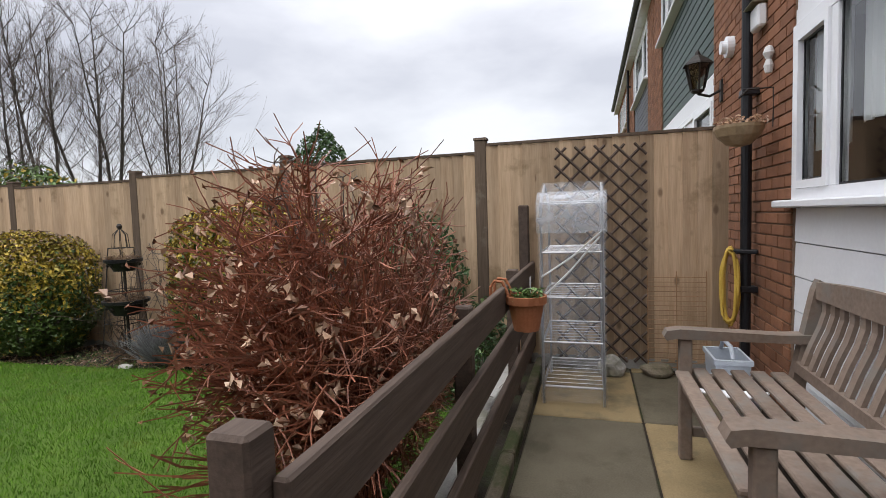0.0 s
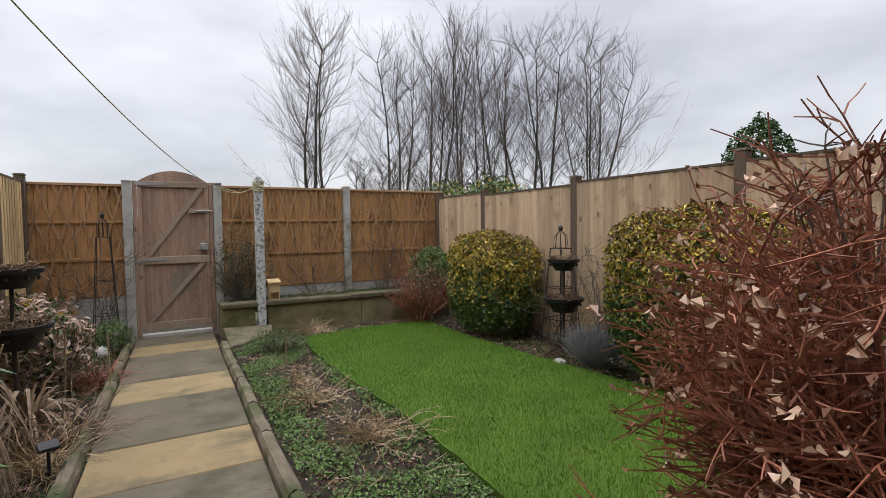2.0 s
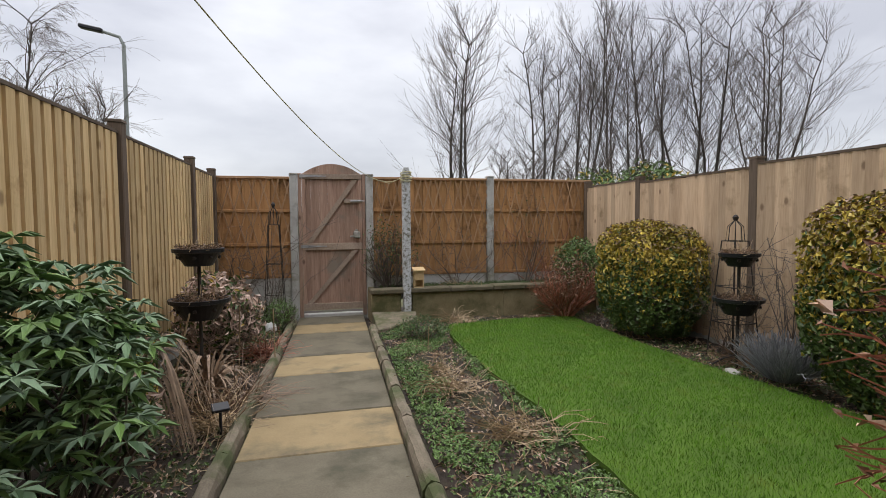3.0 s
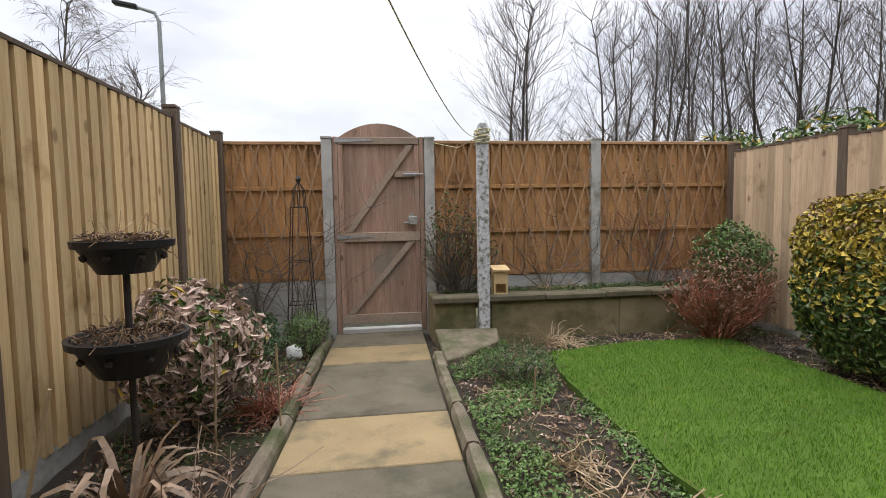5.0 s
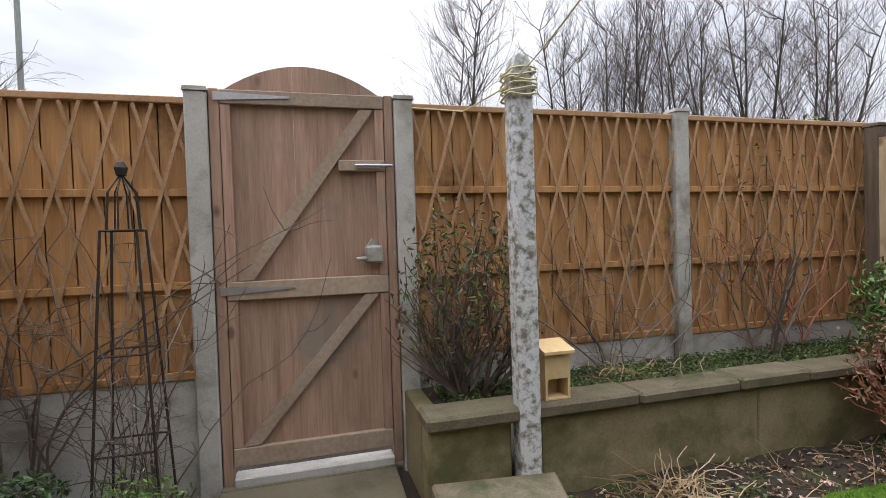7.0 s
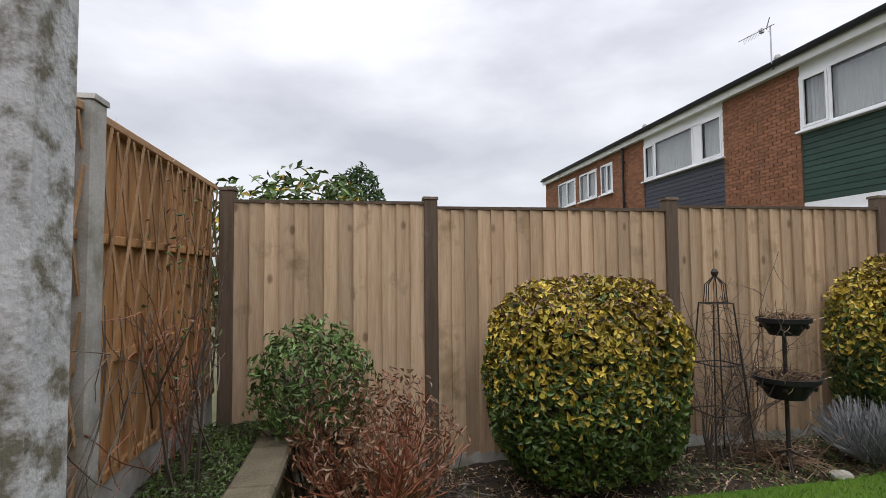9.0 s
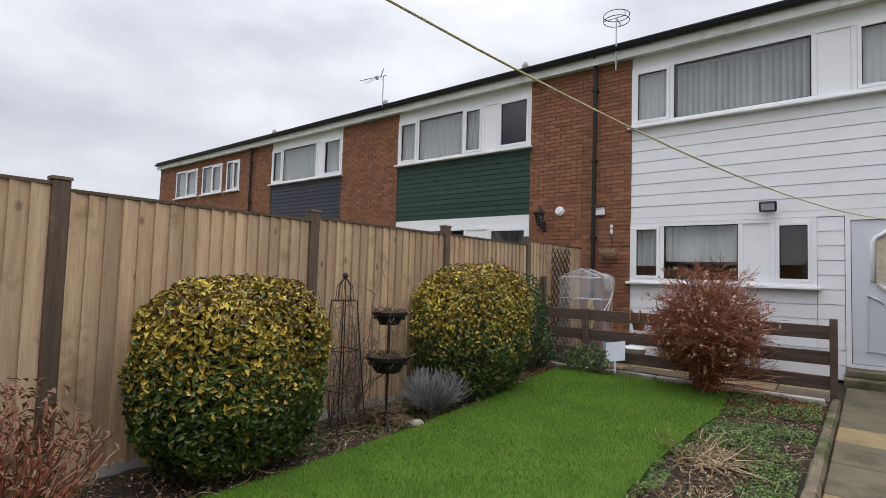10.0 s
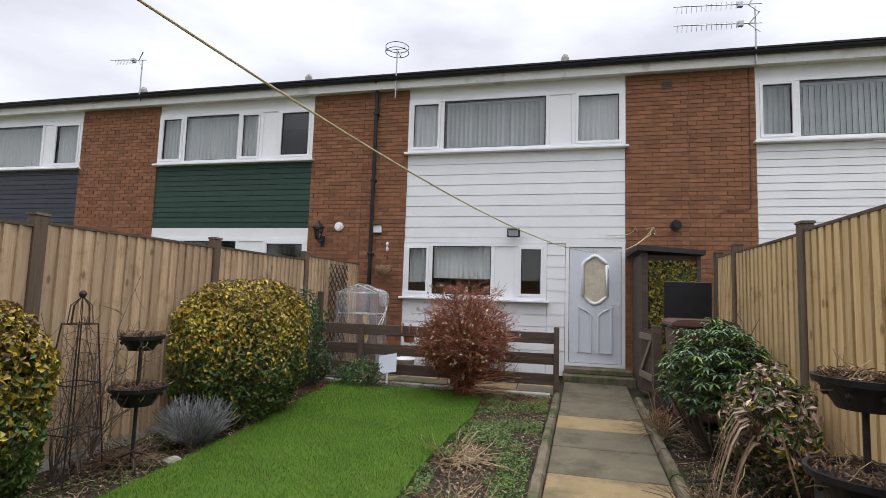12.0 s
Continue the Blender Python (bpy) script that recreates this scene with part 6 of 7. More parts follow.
# ---- plant stands, obelisks, bird box ----
def plant_stand(label, x, y, z1, z2, r1, r2, seed):
    """Two bowls on one pole."""
    s = rooted("plant_stand", label, "plant stand", x, y)
    g = G(y) - 0.02
    bm = bmesh.new()
    tube(bm, [(0, 0, 0), (0, 0, z2 - g - 0.12)], 0.014, 10)
    part("pole", bm, M["black_metal"], s)
    for k in range(3):
        a = 2.09 * k + 0.4
        bm = bmesh.new()
        tube(bm, [(0, 0, 0.12), (0.1 * math.cos(a), 0.1 * math.sin(a), 0.08), (0.2 * math.cos(a), 0.2 * math.sin(a), 0.01)], 0.008, 6)
        part("foot", bm, M["black_metal"], s)
    rg = np.random.default_rng(seed)
    for z, rad in ((z1 - g, r1), (z2 - g, r2)):
        d = rad * 0.72
        bm = bmesh.new()
        lathe(bm, [(0.0, z - d), (rad * 0.55, z - d), (rad * 0.62, z - d + 0.025), (rad * 0.9, z - 0.035), (rad * 1.0, z - 0.03), (rad * 1.02, z), (rad * 0.93, z), (rad * 0.86, z - 0.04), (0.0, z - 0.045)], 28)
        bowl = part("bowl", bm, M["black_plastic"], s, "black plastic bowl planter")
        for k in range(8):
            a = 6.283 * k / 8
            bm = bmesh.new()
            bmesh.ops.create_icosphere(bm, subdivisions=1, radius=0.018)
            bmesh.ops.transform(bm, matrix=Matrix.Translation((rad * 0.8 * math.cos(a), rad * 0.8 * math.sin(a), z - 0.5 * d)), verts=bm.verts)
            part("boss", bm, M["black_metal"], bowl)
        n = 260
        a, q = rg.uniform(0, 6.283, n), rad * 0.9 * np.sqrt(rg.uniform(0, 1, n))
        pp = np.stack((q * np.cos(a), q * np.sin(a), z - 0.02 + rg.uniform(0, 0.05, n)), 1)
        part("dry_growth", leaf_mesh(pp, np.tile((0, 0, 1.0), (n, 1)), 0.05, 0.012, rg), M["leaf_dead"], s)
        rr, ln = random.Random(seed), []
        for k in range(26):
            pts, _ = wander((rr.uniform(-rad, rad) * 0.7, rr.uniform(-rad, rad) * 0.7, z - 0.03), (rr.gauss(0, 1), rr.gauss(0, 1), 0.9), 0.16, 3, rr, 0.3, -0.1)
            ln.append((pts, 0.003, 0.0018))
        part("stem_tangle", stems(ln), M["straw"], s)


plant_stand("black two-tier plant stand with bowls of dry plants", 2.72, 5.53, 0.6, 1.0, 0.205, 0.165, 7)
plant_stand("tall black two-tier plant stand with dry bedding plants", -1.86, 6.3, 0.68, 1.09, 0.235, 0.195, 8)


def obelisk(label, x, y, z1, w, mat):
    o = rooted("obelisk", label, "obelisk", x, y)
    h = z1 - G(y)
    for sx in (-1, 1):
        for sy in (-1, 1):
            bm = bmesh.new()
            tube(bm, [(sx * w, sy * w, 0), (sx * w * 0.5, sy * w * 0.5, h * 0.82)], 0.006, 6)
            part("leg", bm, mat, o)
    for u in (0.25, 0.5, 0.82):
        q = w * (1 - 0.5 * u / 0.82)
        bm = bmesh.new()
        pts = [(-q, -q, h * u), (q, -q, h * u), (q, q, h * u), (-q, q, h * u), (-q, -q, h * u)]
        for a, b in zip(pts, pts[1:]):
            tube(bm, [a, b], 0.005, 6)
        part("hoop", bm, mat, o)
    for k in range(8):
        a = 6.283 * k / 8
        bm = bmesh.new()
        tube(bm, [(w * 0.5 * math.cos(a), w * 0.5 * math.sin(a), h * 0.82), (w * 0.42 * math.cos(a), w * 0.42 * math.sin(a), h * 0.92), (0, 0, h * 0.97)], 0.004, 5)
        part("top_rib", bm, mat, o)
    bm = bmesh.new()
    lathe(bm, [(0.0, h * 0.96), (0.02, h * 0.965), (0.028, h * 0.985), (0.015, h), (0.0, h * 1.005)], 10)
    part("finial", bm, mat, o)
    rr, ln = random.Random(int(x * 10)), []
    for k in range(26):
        a = rr.uniform(0, 6.283)
        pts, _ = wander((w * 0.6 * math.cos(a), w * 0.6 * math.sin(a), 0), (rr.gauss(0, 0.12), rr.gauss(0, 0.12), 1), h * rr.uniform(0.5, 0.95), 12, rr, 0.22, 0.12)
        ln.append((pts, 0.004, 0.002))
        for j in range(6):
            q, _ = wander(pts[rr.randrange(3, 12)], (rr.gauss(0, 1), rr.gauss(0, 1), 0.2), 0.16, 3, rr, 0.3)
            ln.append((q, 0.002, 0.0013))
    c = rooted("dead_climber", "tangle of bare dead climber stems", "plant", x, y)
    part("stem_tangle", stems(ln), M["twig_grey"], c)


obelisk("rusty metal garden obelisk against the fence", 2.98, 5.85, 1.36, 0.16, M["black_metal"])
obelisk("slim rusty metal garden obelisk with dead climber", -1.5, 9.12, 1.6, 0.14, M["black_metal"])
for x, y, d, s in ((3.2, 5.45, -1, 1), (-2.22, 3.35, 1, 2), (1.2, 9.4, 0, 3), (2.6, 9.42, 0, 4), (-2.0, 9.4, 0, 5)):
    rr, ln = random.Random(100 + s), []
    for k in range(9):
        pts, dd = wander((0, 0, 0), (rr.gauss(0, 0.05), rr.gauss(0, 0.25) if d else 0, 1), rr.uniform(0.9, 1.6), 12, rr, 0.14, 0.1)
        flat = [(max(-0.04, min(0.04, p[0])), p[1], p[2]) if d else (p[0] * 2.0, max(-0.06, min(0.01, p[1])), p[2]) for p in pts]
        ln.append((flat, 0.007, 0.0025))
        for j in range(8):
            q, _ = wander(flat[rr.randrange(4, 13)], (0.05 * rr.gauss(0, 1), rr.gauss(0, 1), rr.gauss(0, 0.6)) if d else (rr.gauss(0, 1), 0.03, rr.gauss(0, 0.6)), 0.25, 4, rr, 0.15)
            ln.append(([(p[0], min(p[1], 0.03) if not d else p[1], p[2]) for p in q], 0.0028, 0.0015))
    c = rooted("wall_climber", "bare brown climber stems trained on the fence", "plant", x, y, group="climbers on the fences")
    part("stem_tangle", stems(ln, 4), M["twig_grey"] if s != 4 else M["twig_red"], c)
bird = thing("bird_box", "small pale plywood bird box with an opening", "bird box", (0.48, 8.93, 0.362))
wood = surf("plywood", (0.45, 0.31, 0.15), (0.6, 0.44, 0.24), 3, 0.7, 0.2, 40, vary=0.05)
part("back", boxes((-0.07, 0.07, 0.05, 0.064, 0, 0.27)), wood, bird)
part("side", boxes((-0.07, -0.056, -0.06, 0.05, 0, 0.24)), wood, bird)
part("side", boxes((0.056, 0.07, -0.06, 0.05, 0, 0.24)), wood, bird)
part("front", boxes((-0.056, 0.056, -0.06, -0.046, 0.11, 0.24)), wood, bird)
part("floor", boxes((-0.056, 0.056, -0.06, 0.05, 0, 0.012)), wood, bird)
bm = bmesh.new()
prism(bm, [(-0.09, 0.24), (0.066, 0.275), (0.066, 0.29), (-0.09, 0.255)], -0.085, 0.085, "x")
part("roof", bm, wood, bird)
sol = rooted("solar_light", "small black solar garden light on a spike", "garden light", -1.5, 5.05)
bm = bmesh.new()
tube(bm, [(0, 0, 0), (0, 0, 0.17)], 0.009, 8)
part("spike", bm, M["black_plastic"], sol)
bm = bmesh.new()
box(bm, -0.05, 0.05, -0.035, 0.035, -0.01, 0.012, bev=0.004, m=pose(0, 0, 0.2, 25, 0, 20))
part("panel", bm, M["black_plastic"], sol, "dark solar panel")
for x, y, h, a in ((-1.62, 6.6, 0.62, 2), (-1.32, 6.75, 0.55, -1), (-1.75, 7.6, 0.5, 4), (0.2, 7.0, 0.25, 3), (-1.95, 5.6, 0.7, 14)):
    c = rooted("garden_cane", "thin pale bamboo cane stuck in the soil", "cane", x, y, group="garden canes")
    bm = bmesh.new()
    tube(bm, [(0, 0, 0), (h * math.sin(radians(a)), 0, h)], 0.006, 6)
    part("cane", bm, M["straw"], c)
sign = thing("leaning_board", "pale plastic board leaning in the border", "board", (1.9, 1.93, G(1.9)))
bm = bmesh.new()
box(bm, -0.14, 0.14, -0.006, 0.006, 0.2, 0.5, bev=0.003, m=pose(0, 0, 0, 32, 12, 0))
box(bm, -0.01, 0.01, -0.008, 0.004, -0.02, 0.21, m=pose(0, 0, 0, 32, 12, 0))
part("sheet", bm, tub_m, sign)

# ---- the store by the door, bin and little gate ----
store = thing("bin_store", "dark timber bin store with a sloping felt roof", "shed", (-1.68, 1.2, G(1.2)))
part("side_panel", boxes((-0.03, 0.0, -1.18, -0.05, 0, 2.02)), M["rail_dark"], store)
part("post", boxes((-0.06, 0.02, -0.05, 0.03, 0, 2.02), bev=0.006), M["rail_dark"], store)
part("post", boxes((-0.76, -0.7, -0.05, 0.03, 0, 1.98), bev=0.006), M["rail_dark"], store)
part("back_panel", boxes((-0.72, -0.03, -0.32, -0.28, 0, 1.95)), M["rail_dark"], store)
part("lintel", boxes((-0.7, -0.06, -0.04, 0.0, 1.9, 1.98)), M["rail_dark"], store)
bm = bmesh.new()
prism(bm, [(-0.8, 1.985), (0.1, 2.045), (0.1, 2.12), (-0.8, 2.05)], -1.18, 0.12, "y")
part("roof", bm, M["roof_felt"], store, "dark felted roof")
ivy = thing("ivy_screen", "screen of artificial ivy leaves inside the store", "screen", (-2.06, 1.2, G(1.1)))
rg = np.random.default_rng(55)
n = 1500
pp = np.stack((rg.uniform(-0.33, 0.31, n), rg.uniform(-0.02, 0.03, n), rg.uniform(0.3, 1.9, n)), 1)
part("foliage", leaf_mesh(pp, np.tile((0, 1.0, 0), (n, 1)), 0.05, 0.035, rg), M["leaf_olive"], ivy)
pp = np.stack((rg.uniform(-0.3, 0.3, 500), rg.uniform(-0.02, 0.03, 500), rg.uniform(0.3, 1.9, 500)), 1)
part("dark_foliage", leaf_mesh(pp, np.tile((0, 1.0, 0), (500, 1)), 0.05, 0.035, rg), M["leaf_dark"], ivy)
bm = bmesh.new()
for k in range(-6, 7):
    for s in (-1, 1):
        x0 = k * 0.1
        tube(bm, [(max(-0.31, min(0.31, x0 - s * 0.35)), -0.03, 0.5), (max(-0.31, min(0.31, x0 + s * 0.35)), -0.03, 1.86)], 0.005, 4)
part("lattice", bm, M["lath"], ivy)
bin_m = surf("bin_brown", (0.085, 0.045, 0.035), (0.14, 0.075, 0.06), 5, 0.5, 0.1, 60, vary=0.05)
wb = thing("wheelie_bin", "brown plastic wheelie bin with a flat lid", "bin", (-2.06, 2.6, G(2.6) - 0.01))
bm = bmesh.new()
lv = [(0.22, 0.2, 0.05), (0.24, 0.22, 0.3), (0.27, 0.26, 0.98)]
rs = [[bm.verts.new((sx * a, sy * b, z)) for sx, sy in ((-1, -1), (1, -1), (1, 1), (-1, 1))] for a, b, z in lv]
for a, b in zip(rs, rs[1:]):
    for i in range(4):
        bm.faces.new((a[i], a[(i + 1) % 4], b[(i + 1) % 4], b[i]))
bm.faces.new(rs[0][::-1])
bm.faces.new(rs[-1])
bmesh.ops.bevel(bm, geom=bm.edges[:], offset=0.02, segments=2, affect="EDGES")
part("body", bm, bin_m, wb)
bm = bmesh.new()
prism(bm, [(-0.3, 0.985), (0.3, 0.985), (0.31, 1.02), (0.24, 1.06), (-0.24, 1.06), (-0.31, 1.02)], -0.3, 0.31, "y")
bmesh.ops.bevel(bm, geom=bm.edges[:], offset=0.012, segments=2, affect="EDGES")
part("lid", bm, bin_m, wb)
bm = bmesh.new()
tube(bm, [(-0.22, -0.3, 1.0), (-0.22, -0.34, 1.02), (0.22, -0.34, 1.02), (0.22, -0.3, 1.0)], 0.014, 8)
part("handle", bm, bin_m, wb)
wb.scale = (1.12, 1.1, 1.1)
for x in (-0.24, 0.24):
    bm = bmesh.new()
    tube(bm, [(x - 0.025, -0.2, 0.1), (x + 0.025, -0.2, 0.1)], 0.1, 18)
    part("wheel", bm, M["black_plastic"], wb)
bb = thing("black_bin", "open black plastic box standing behind the bin", "box", (-2.16, 1.75, G(1.75)))
bm = boxes((-0.25, 0.25, -0.08, -0.03, 0.0, 1.55), bev=0.01)
box(bm, -0.28, 0.3, -0.029, -0.01, 1.0, 1.6, bev=0.006)
part("body", bm, M["black_plastic"], bb)
lg = thing("low_gate", "low dark weathered timber gate beside the door step", "gate", (-1.69, 1.8, G(1.8) + 0.1), 9.0)
for k in range(4):
    part("board", boxes((-0.02, 0.0, -0.42 + k * 0.12, -0.42 + k * 0.12 + 0.1, 0.05, 0.86)), M["rail_dark"], lg)
for z in (0.2, 0.72):
    part("rail", boxes((0.001, 0.03, -0.44, 0.08, z, z + 0.08)), M["bench_wood"], lg)
bm = bmesh.new()
prism(bm, [(-0.42, 0.29), (-0.34, 0.29), (0.06, 0.71), (-0.02, 0.71)], 0.001, 0.028, "x")
part("brace", bm, M["bench_wood"], lg)
part("post", boxes((-0.07, 0.03, 0.081, 0.17, -0.13, 0.92), bev=0.006), M["rail_dark"], lg)

# ---- fittings on the front of the terrace ----
fl = thing("floodlight", "small black floodlight above the window", "light", (0.3, 0.0, 2.52))
part("bracket", boxes((-0.03, 0.03, -0.02, 0.07, 0.02, 0.06)), M["black_plastic"], fl)
bm = bmesh.new()
box(bm, -0.11, 0.11, -0.03, 0.05, -0.075, 0.075, bev=0.012, m=pose(0, 0.11, 0, -18, 0, 0))
part("housing", bm, M["black_plastic"], fl)
bm = bmesh.new()
box(bm, -0.085, 0.085, 0.051, 0.054, -0.05, 0.05, m=pose(0, 0.11, 0, -18, 0, 0))
part("lens", bm, tub_m, fl)
lamp = thing("wall_lantern", "black six-sided coach lantern on the wall", "lantern", (4.0, 0.0, 2.52), group="")
bm = bmesh.new()
tube(bm, [(0, 0.0, -0.15), (0, 0.1, -0.2), (0, 0.2, -0.17)], 0.012, 8)
lathe(bm, [(0.0, -0.17), (0.035, -0.165), (0.06, -0.15), (0.06, -0.135), (0.0, -0.13)], 6, 0, 0.2)
part("arm", bm, M["black_metal"], lamp)
part("wall_plate", boxes((-0.04, 0.04, -0.02, 0.015, -0.26, -0.06), bev=0.008), M["black_metal"], lamp)
bm = bmesh.new()
lathe(bm, [(0.135, 0.08), (0.12, 0.1), (0.06, 0.15), (0.03, 0.17), (0.02, 0.2), (0.0, 0.22)], 6, 0, 0.2)
part("hood", bm, M["black_metal"], lamp)
bm = bmesh.new()
for k in range(6):
    a = 6.283 * k / 6
    tube(bm, [(0.06 * math.cos(a), 0.2 + 0.06 * math.sin(a), -0.135), (0.105 * math.cos(a), 0.2 + 0.105 * math.sin(a), 0.085)], 0.007, 5)
part("cage", bm, M["black_metal"], lamp)
bm = bmesh.new()
lathe(bm, [(0.055, -0.133), (0.1, 0.08)], 6, 0, 0.2)
gp = part("glass", bm, GLASS, lamp)
for x, z, rad, lab, mat in ((-2.36, 2.66, 0.085, "round black boiler flue in the brick wall", "black_plastic"), (3.66, 2.64, 0.085, "round white vent in the brick wall", "white_plastic")):
    v = thing("wall_vent", lab, "vent", (x, 0.0, z))
    bm = bmesh.new()
    for a in (0.0,):
        tube(bm, [(0, -0.02, 0), (0, 0.05, 0)], rad, 20)
        tube(bm, [(0, 0.05, 0), (0, 0.09, 0)], rad * 0.62, 20)
    part("collar", bm, M[mat], v)
v = thing("air_brick", "dark terracotta air brick under the eaves", "vent", (-2.24, 0.0, 5.0))
part("frame", boxes((-0.08, 0.08, -0.011, 0.006, 0, 0.15), bev=0.003), M["rail_dark"], v)
for k in range(4):
    part("slat", boxes((-0.07, 0.07, 0.006, 0.012, 0.015 + k * 0.034, 0.033 + k * 0.034)), M["rail_dark"], v)
jb = thing("alarm_box", "small white box on the brick wall", "box", (2.88, 0.0, 2.52))
part("body", boxes((-0.09, 0.09, 0.0, 0.06, 0, 0.15), bev=0.012), M["white_plastic"], jb)
part("hood", boxes((-0.1, 0.1, 0.0, 0.1, 0.151, 0.165), bev=0.004), M["kerb"], jb)
hk = thing("wall_ornament", "small white ornament hanging on the brick wall", "ornament", (2.66, 0.03, 2.25))
bm = bmesh.new()
lathe(bm, [(0.0, -0.08), (0.02, -0.075), (0.03, -0.03), (0.015, 0.01), (0.035, 0.05), (0.02, 0.09), (0.0, 0.1)], 10)
part("body", bm, M["white_trim"], hk)
hb = thing("hanging_basket", "wall basket of dry moss on an iron bracket", "hanging basket", (2.66, 0.2, 1.83))
bm = bmesh.new()
lathe(bm, [(0.0, -0.12), (0.07, -0.105), (0.13, -0.05), (0.15, 0.0), (0.15, 0.02), (0.12, 0.02), (0.0, 0.03)], 18)
part("basket", bm, M["straw"], hb)
rg = np.random.default_rng(66)
pp = np.stack((rg.uniform(-0.14, 0.14, 160), rg.uniform(-0.13, 0.13, 160), rg.uniform(0.0, 0.07, 160)), 1)
part("dry_leaves", leaf_mesh(pp, np.tile((0, 0, 1.0), (160, 1)), 0.04, 0.02, rg), M["petal_dry"], hb)
bm = bmesh.new()
tube(bm, [(0, -0.2, 0.0), (0, -0.2, 0.25), (0, -0.05, 0.25), (0, 0.0, 0.2)], 0.007, 6)
part("bracket", bm, M["black_metal"], hb)


def aerial(label, x, z0, mast, make):
    a = thing("tv_aerial", label, "aerial", (x, 0.2, z0), group="roof aerials")
    bm = bmesh.new()
    tube(bm, [(0, 0, 0), (0, 0, mast)], 0.014, 8)
    part("mast", bm, M["steel"], a)
    bm = bmesh.new()
    tube(bm, [(0, -0.05, 0.1), (0, 0, 0.08), (0, -0.05, 0.02)], 0.012, 6)
    part("bracket", bm, M["black_metal"], a)
    make(a, mast)


def ring_head(a, h):
    bm = bmesh.new()
    for z in (h - 0.06, h + 0.04):
        pts = [(0.22 * math.cos(t), 0.22 * math.sin(t), z) for t in np.linspace(0, 6.283, 26)]
        tube(bm, pts, 0.007, 5)
    for t in (0.5, 2.6, 4.7):
        tube(bm, [(0, 0, h), (0.22 * math.cos(t), 0.22 * math.sin(t), h - 0.06)], 0.006, 5)
        tube(bm, [(0.22 * math.cos(t), 0.22 * math.sin(t), h - 0.06), (0.22 * math.cos(t), 0.22 * math.sin(t), h + 0.04)], 0.006, 5)
    part("ring", bm, M["black_metal"], a)


def yagi_head(length, sign, levels=(0.0,)):
    def make(a, h):
        for lv_ in levels:
            bm = bmesh.new()
            tube(bm, [(-0.1 * sign, 0, h + lv_), (length * sign, 0.1, h + lv_ + 0.02)], 0.009, 6)
            for k in range(14):
                x = sign * (0.2 + k * (length - 0.2) / 14)
                tube(bm, [(x, -0.02, h + lv_ - 0.05), (x, 0.02, h + lv_ + 0.06)], 0.004, 4)
            for s in (-1, 1):
                tube(bm, [(0.1 * sign, 0, h + lv_), (-0.05 * sign, 0.05, h + lv_ + s * 0.17)], 0.01, 5)
            box(bm, 0.22 * sign - 0.04, 0.22 * sign + 0.04, -0.03, 0.03, h + lv_ - 0.03, h + lv_ + 0.05)
            part("boom", bm, M["steel"], a)
    return make


aerial("round ring-shaped television aerial on the roof edge", 2.56, WALL_T - 0.25, 0.95, ring_head)
aerial("small television aerial on a thin mast", 8.4, WALL_T + 0.05, 0.9, yagi_head(0.75, 1))
aerial("double television aerial with two long booms", -3.55, WALL_T - 0.05, 0.95, yagi_head(1.25, 1, (-0.28, 0.05)))

# ---- washing line ----
yellow_cord = surf("yellow_cord", (0.42, 0.38, 0.2), (0.56, 0.52, 0.32), 20, 0.7, 0.2, 90, vary=0)
wl = thing("washing_line", "taut pale yellow washing line from house to post", "washing line", (-2.225, 0.03, 3.04))
bm = bmesh.new()
pa, pb = Vector((0, 0, 0)), Vector((2.47, 8.77, -1.11))
tube(bm, [pa + (pb - pa) * u - Vector((0, 0, 0.677 * 4 * u * (1 - u))) for u in np.linspace(1, 0.2, 30)] + [Vector((0.32, 0.9, -0.64)), Vector((0.2, 0.0, -0.54))], 0.0026, 6)
part("cord", bm, yellow_cord, wl)
bm = bmesh.new()
tube(bm, [(0.2, -0.03, -0.52), (0.2, 0.03, -0.52), (0.2, 0.04, -0.55)], 0.008, 6)
part("hook", bm, M["steel"], wl)
coil = thing("cord_coil", "yellow cord wound round the post top", "cord", (0.3, 8.86, 1.86))
bm = bmesh.new()
tube(bm, [(0.068 * math.copysign(min(1, abs(1.35 * math.cos(t))), math.cos(t)), 0.068 * math.copysign(min(1, abs(1.35 * math.sin(t))), math.sin(t)), 0.012 * t / 3.2 + 0.008 * math.sin(t * 2.3)) for t in np.linspace(0, 40, 200)], 0.0055, 5)
tube(bm, [(-0.065, 0.0, 0.06), (-0.2, 0.25, 0.0), (-0.42, 0.6, 0.1)], 0.004, 5)
part("windings", bm, yellow_cord, coil)
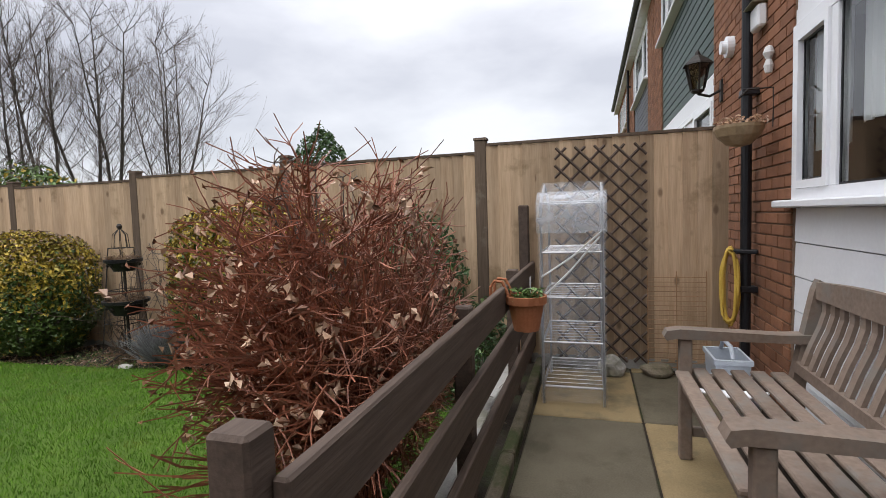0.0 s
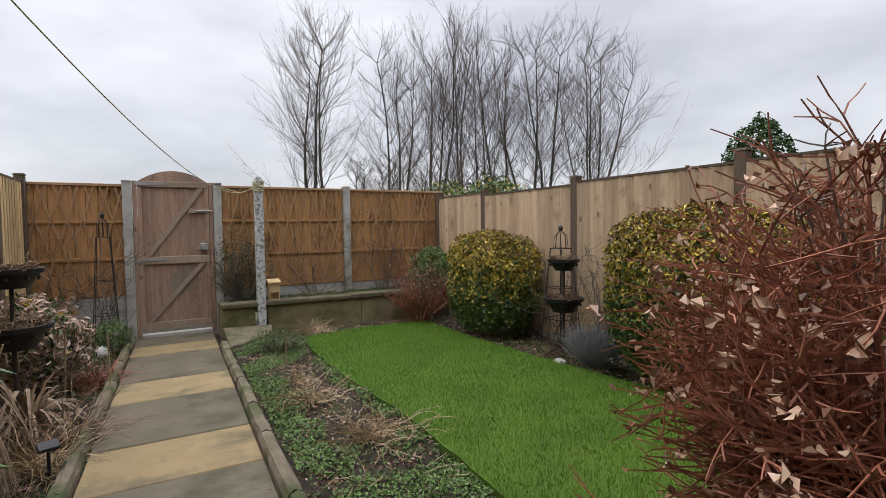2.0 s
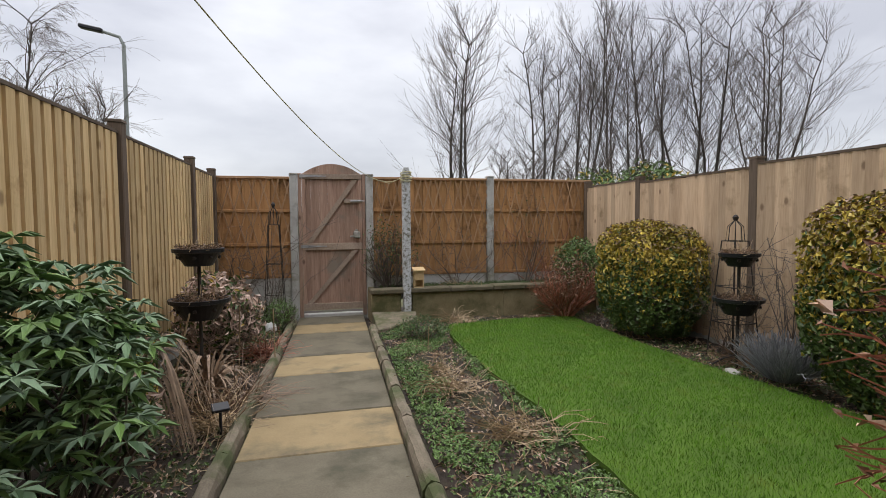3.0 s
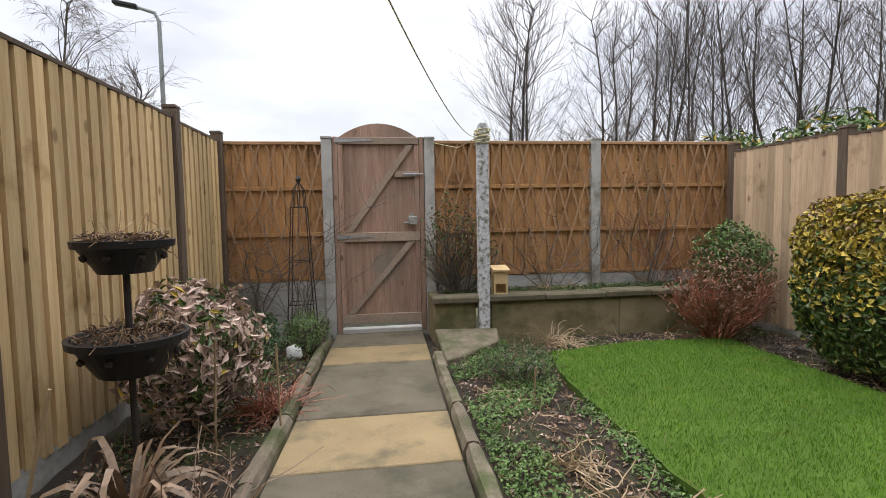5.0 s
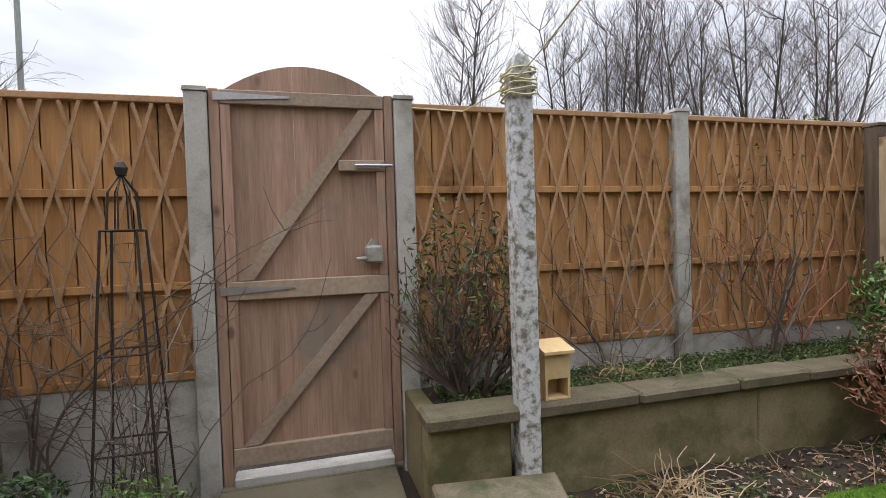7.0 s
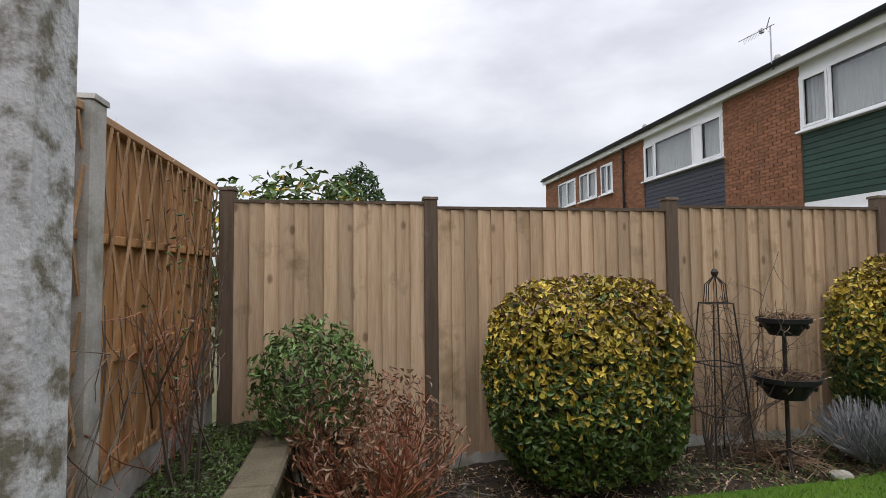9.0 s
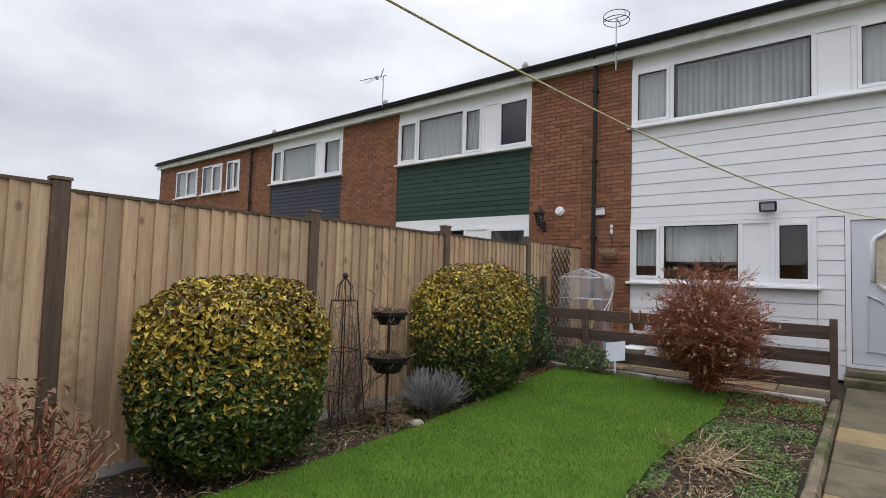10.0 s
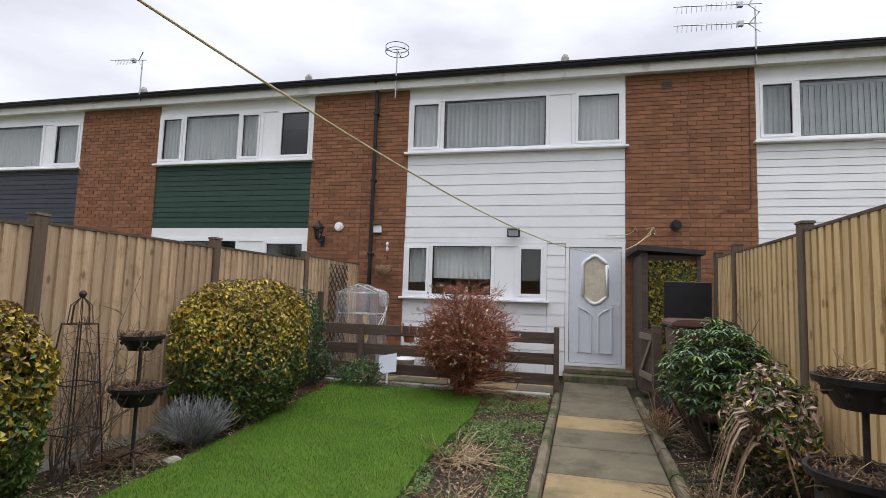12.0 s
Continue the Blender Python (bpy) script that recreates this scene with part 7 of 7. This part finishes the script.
cable = thing("wall_cable", "thin pale cable looped along the wall", "cable", (-1.6, 0.02, 2.5))
bm = bmesh.new()
tube(bm, [(0.35, 0.0, -0.02), (0.0, 0.0, 0.0), (-0.1, 0.0, 0.06), (-0.12, 0.0, 0.14), (-0.16, 0.0, 0.05)], 0.006, 5)
tube(bm, [(-0.3, 0.0, 0.1), (-0.38, 0.0, 0.12), (-0.36, 0.03, 0.0), (-0.1, 0.4, -0.2), (0.0, 0.9, -0.3)], 0.006, 5)
part("cable", bm, yellow_cord, cable)
cable = thing("wall_cable", "thin dark cable running down the brick wall", "cable", (-3.5, 0.012, 2.9))
bm = bmesh.new()
tube(bm, [(0, 0, 2.4), (0.01, 0, 0.1), (0.05, 0, 0.0), (0.4, 0, 0.0), (0.55, 0, -0.12), (0.58, 0, -0.05)], 0.006, 5)
part("cable", bm, M["rail_dark"], cable)


# ---- street lamps beyond ----
lamp_grey = surf("lamp_grey", (0.2, 0.22, 0.21), (0.3, 0.32, 0.31), 4, 0.6, 0.1, 40, vary=0)


def street_lamp(x, y, h, sign):
    s = thing("street_lamp", "tall grey street lamp post with a bent arm", "street lamp", (x, y, -0.2), group="street lamps")
    bm = bmesh.new()
    tube(bm, [(0, 0, 0), (0, 0, h * 0.35), (0, 0, h), (sign * 0.12, 0, h + 0.25), (sign * 0.7, 0, h + 0.42)], [0.11, 0.075, 0.06, 0.055, 0.05], 10)
    part("pole", bm, lamp_grey, s)
    bm = bmesh.new()
    box(bm, -0.35, 0.35, -0.13, 0.13, -0.06, 0.07, bev=0.03, m=pose(sign * 0.95, 0, h + 0.46, 0, -10 * sign, 0))
    part("head", bm, M["black_plastic"], s)


street_lamp(-7.15, 21.2, 7.55, -1)
street_lamp(50, 46, 11.0, 1)
for a, b, c, d in ((-60, 60, 60, 61), (75, 76, -60, 60), (-76, -75, -60, 60), (-60, 60, -61, -60)):
    bdp = tagged(part("backdrop", boxes((a, b, c, d, -1, 2.6)), M["leaf_dark"]), "distant dark green hedgerow beyond the gardens", "hedgerow", kind="structure")
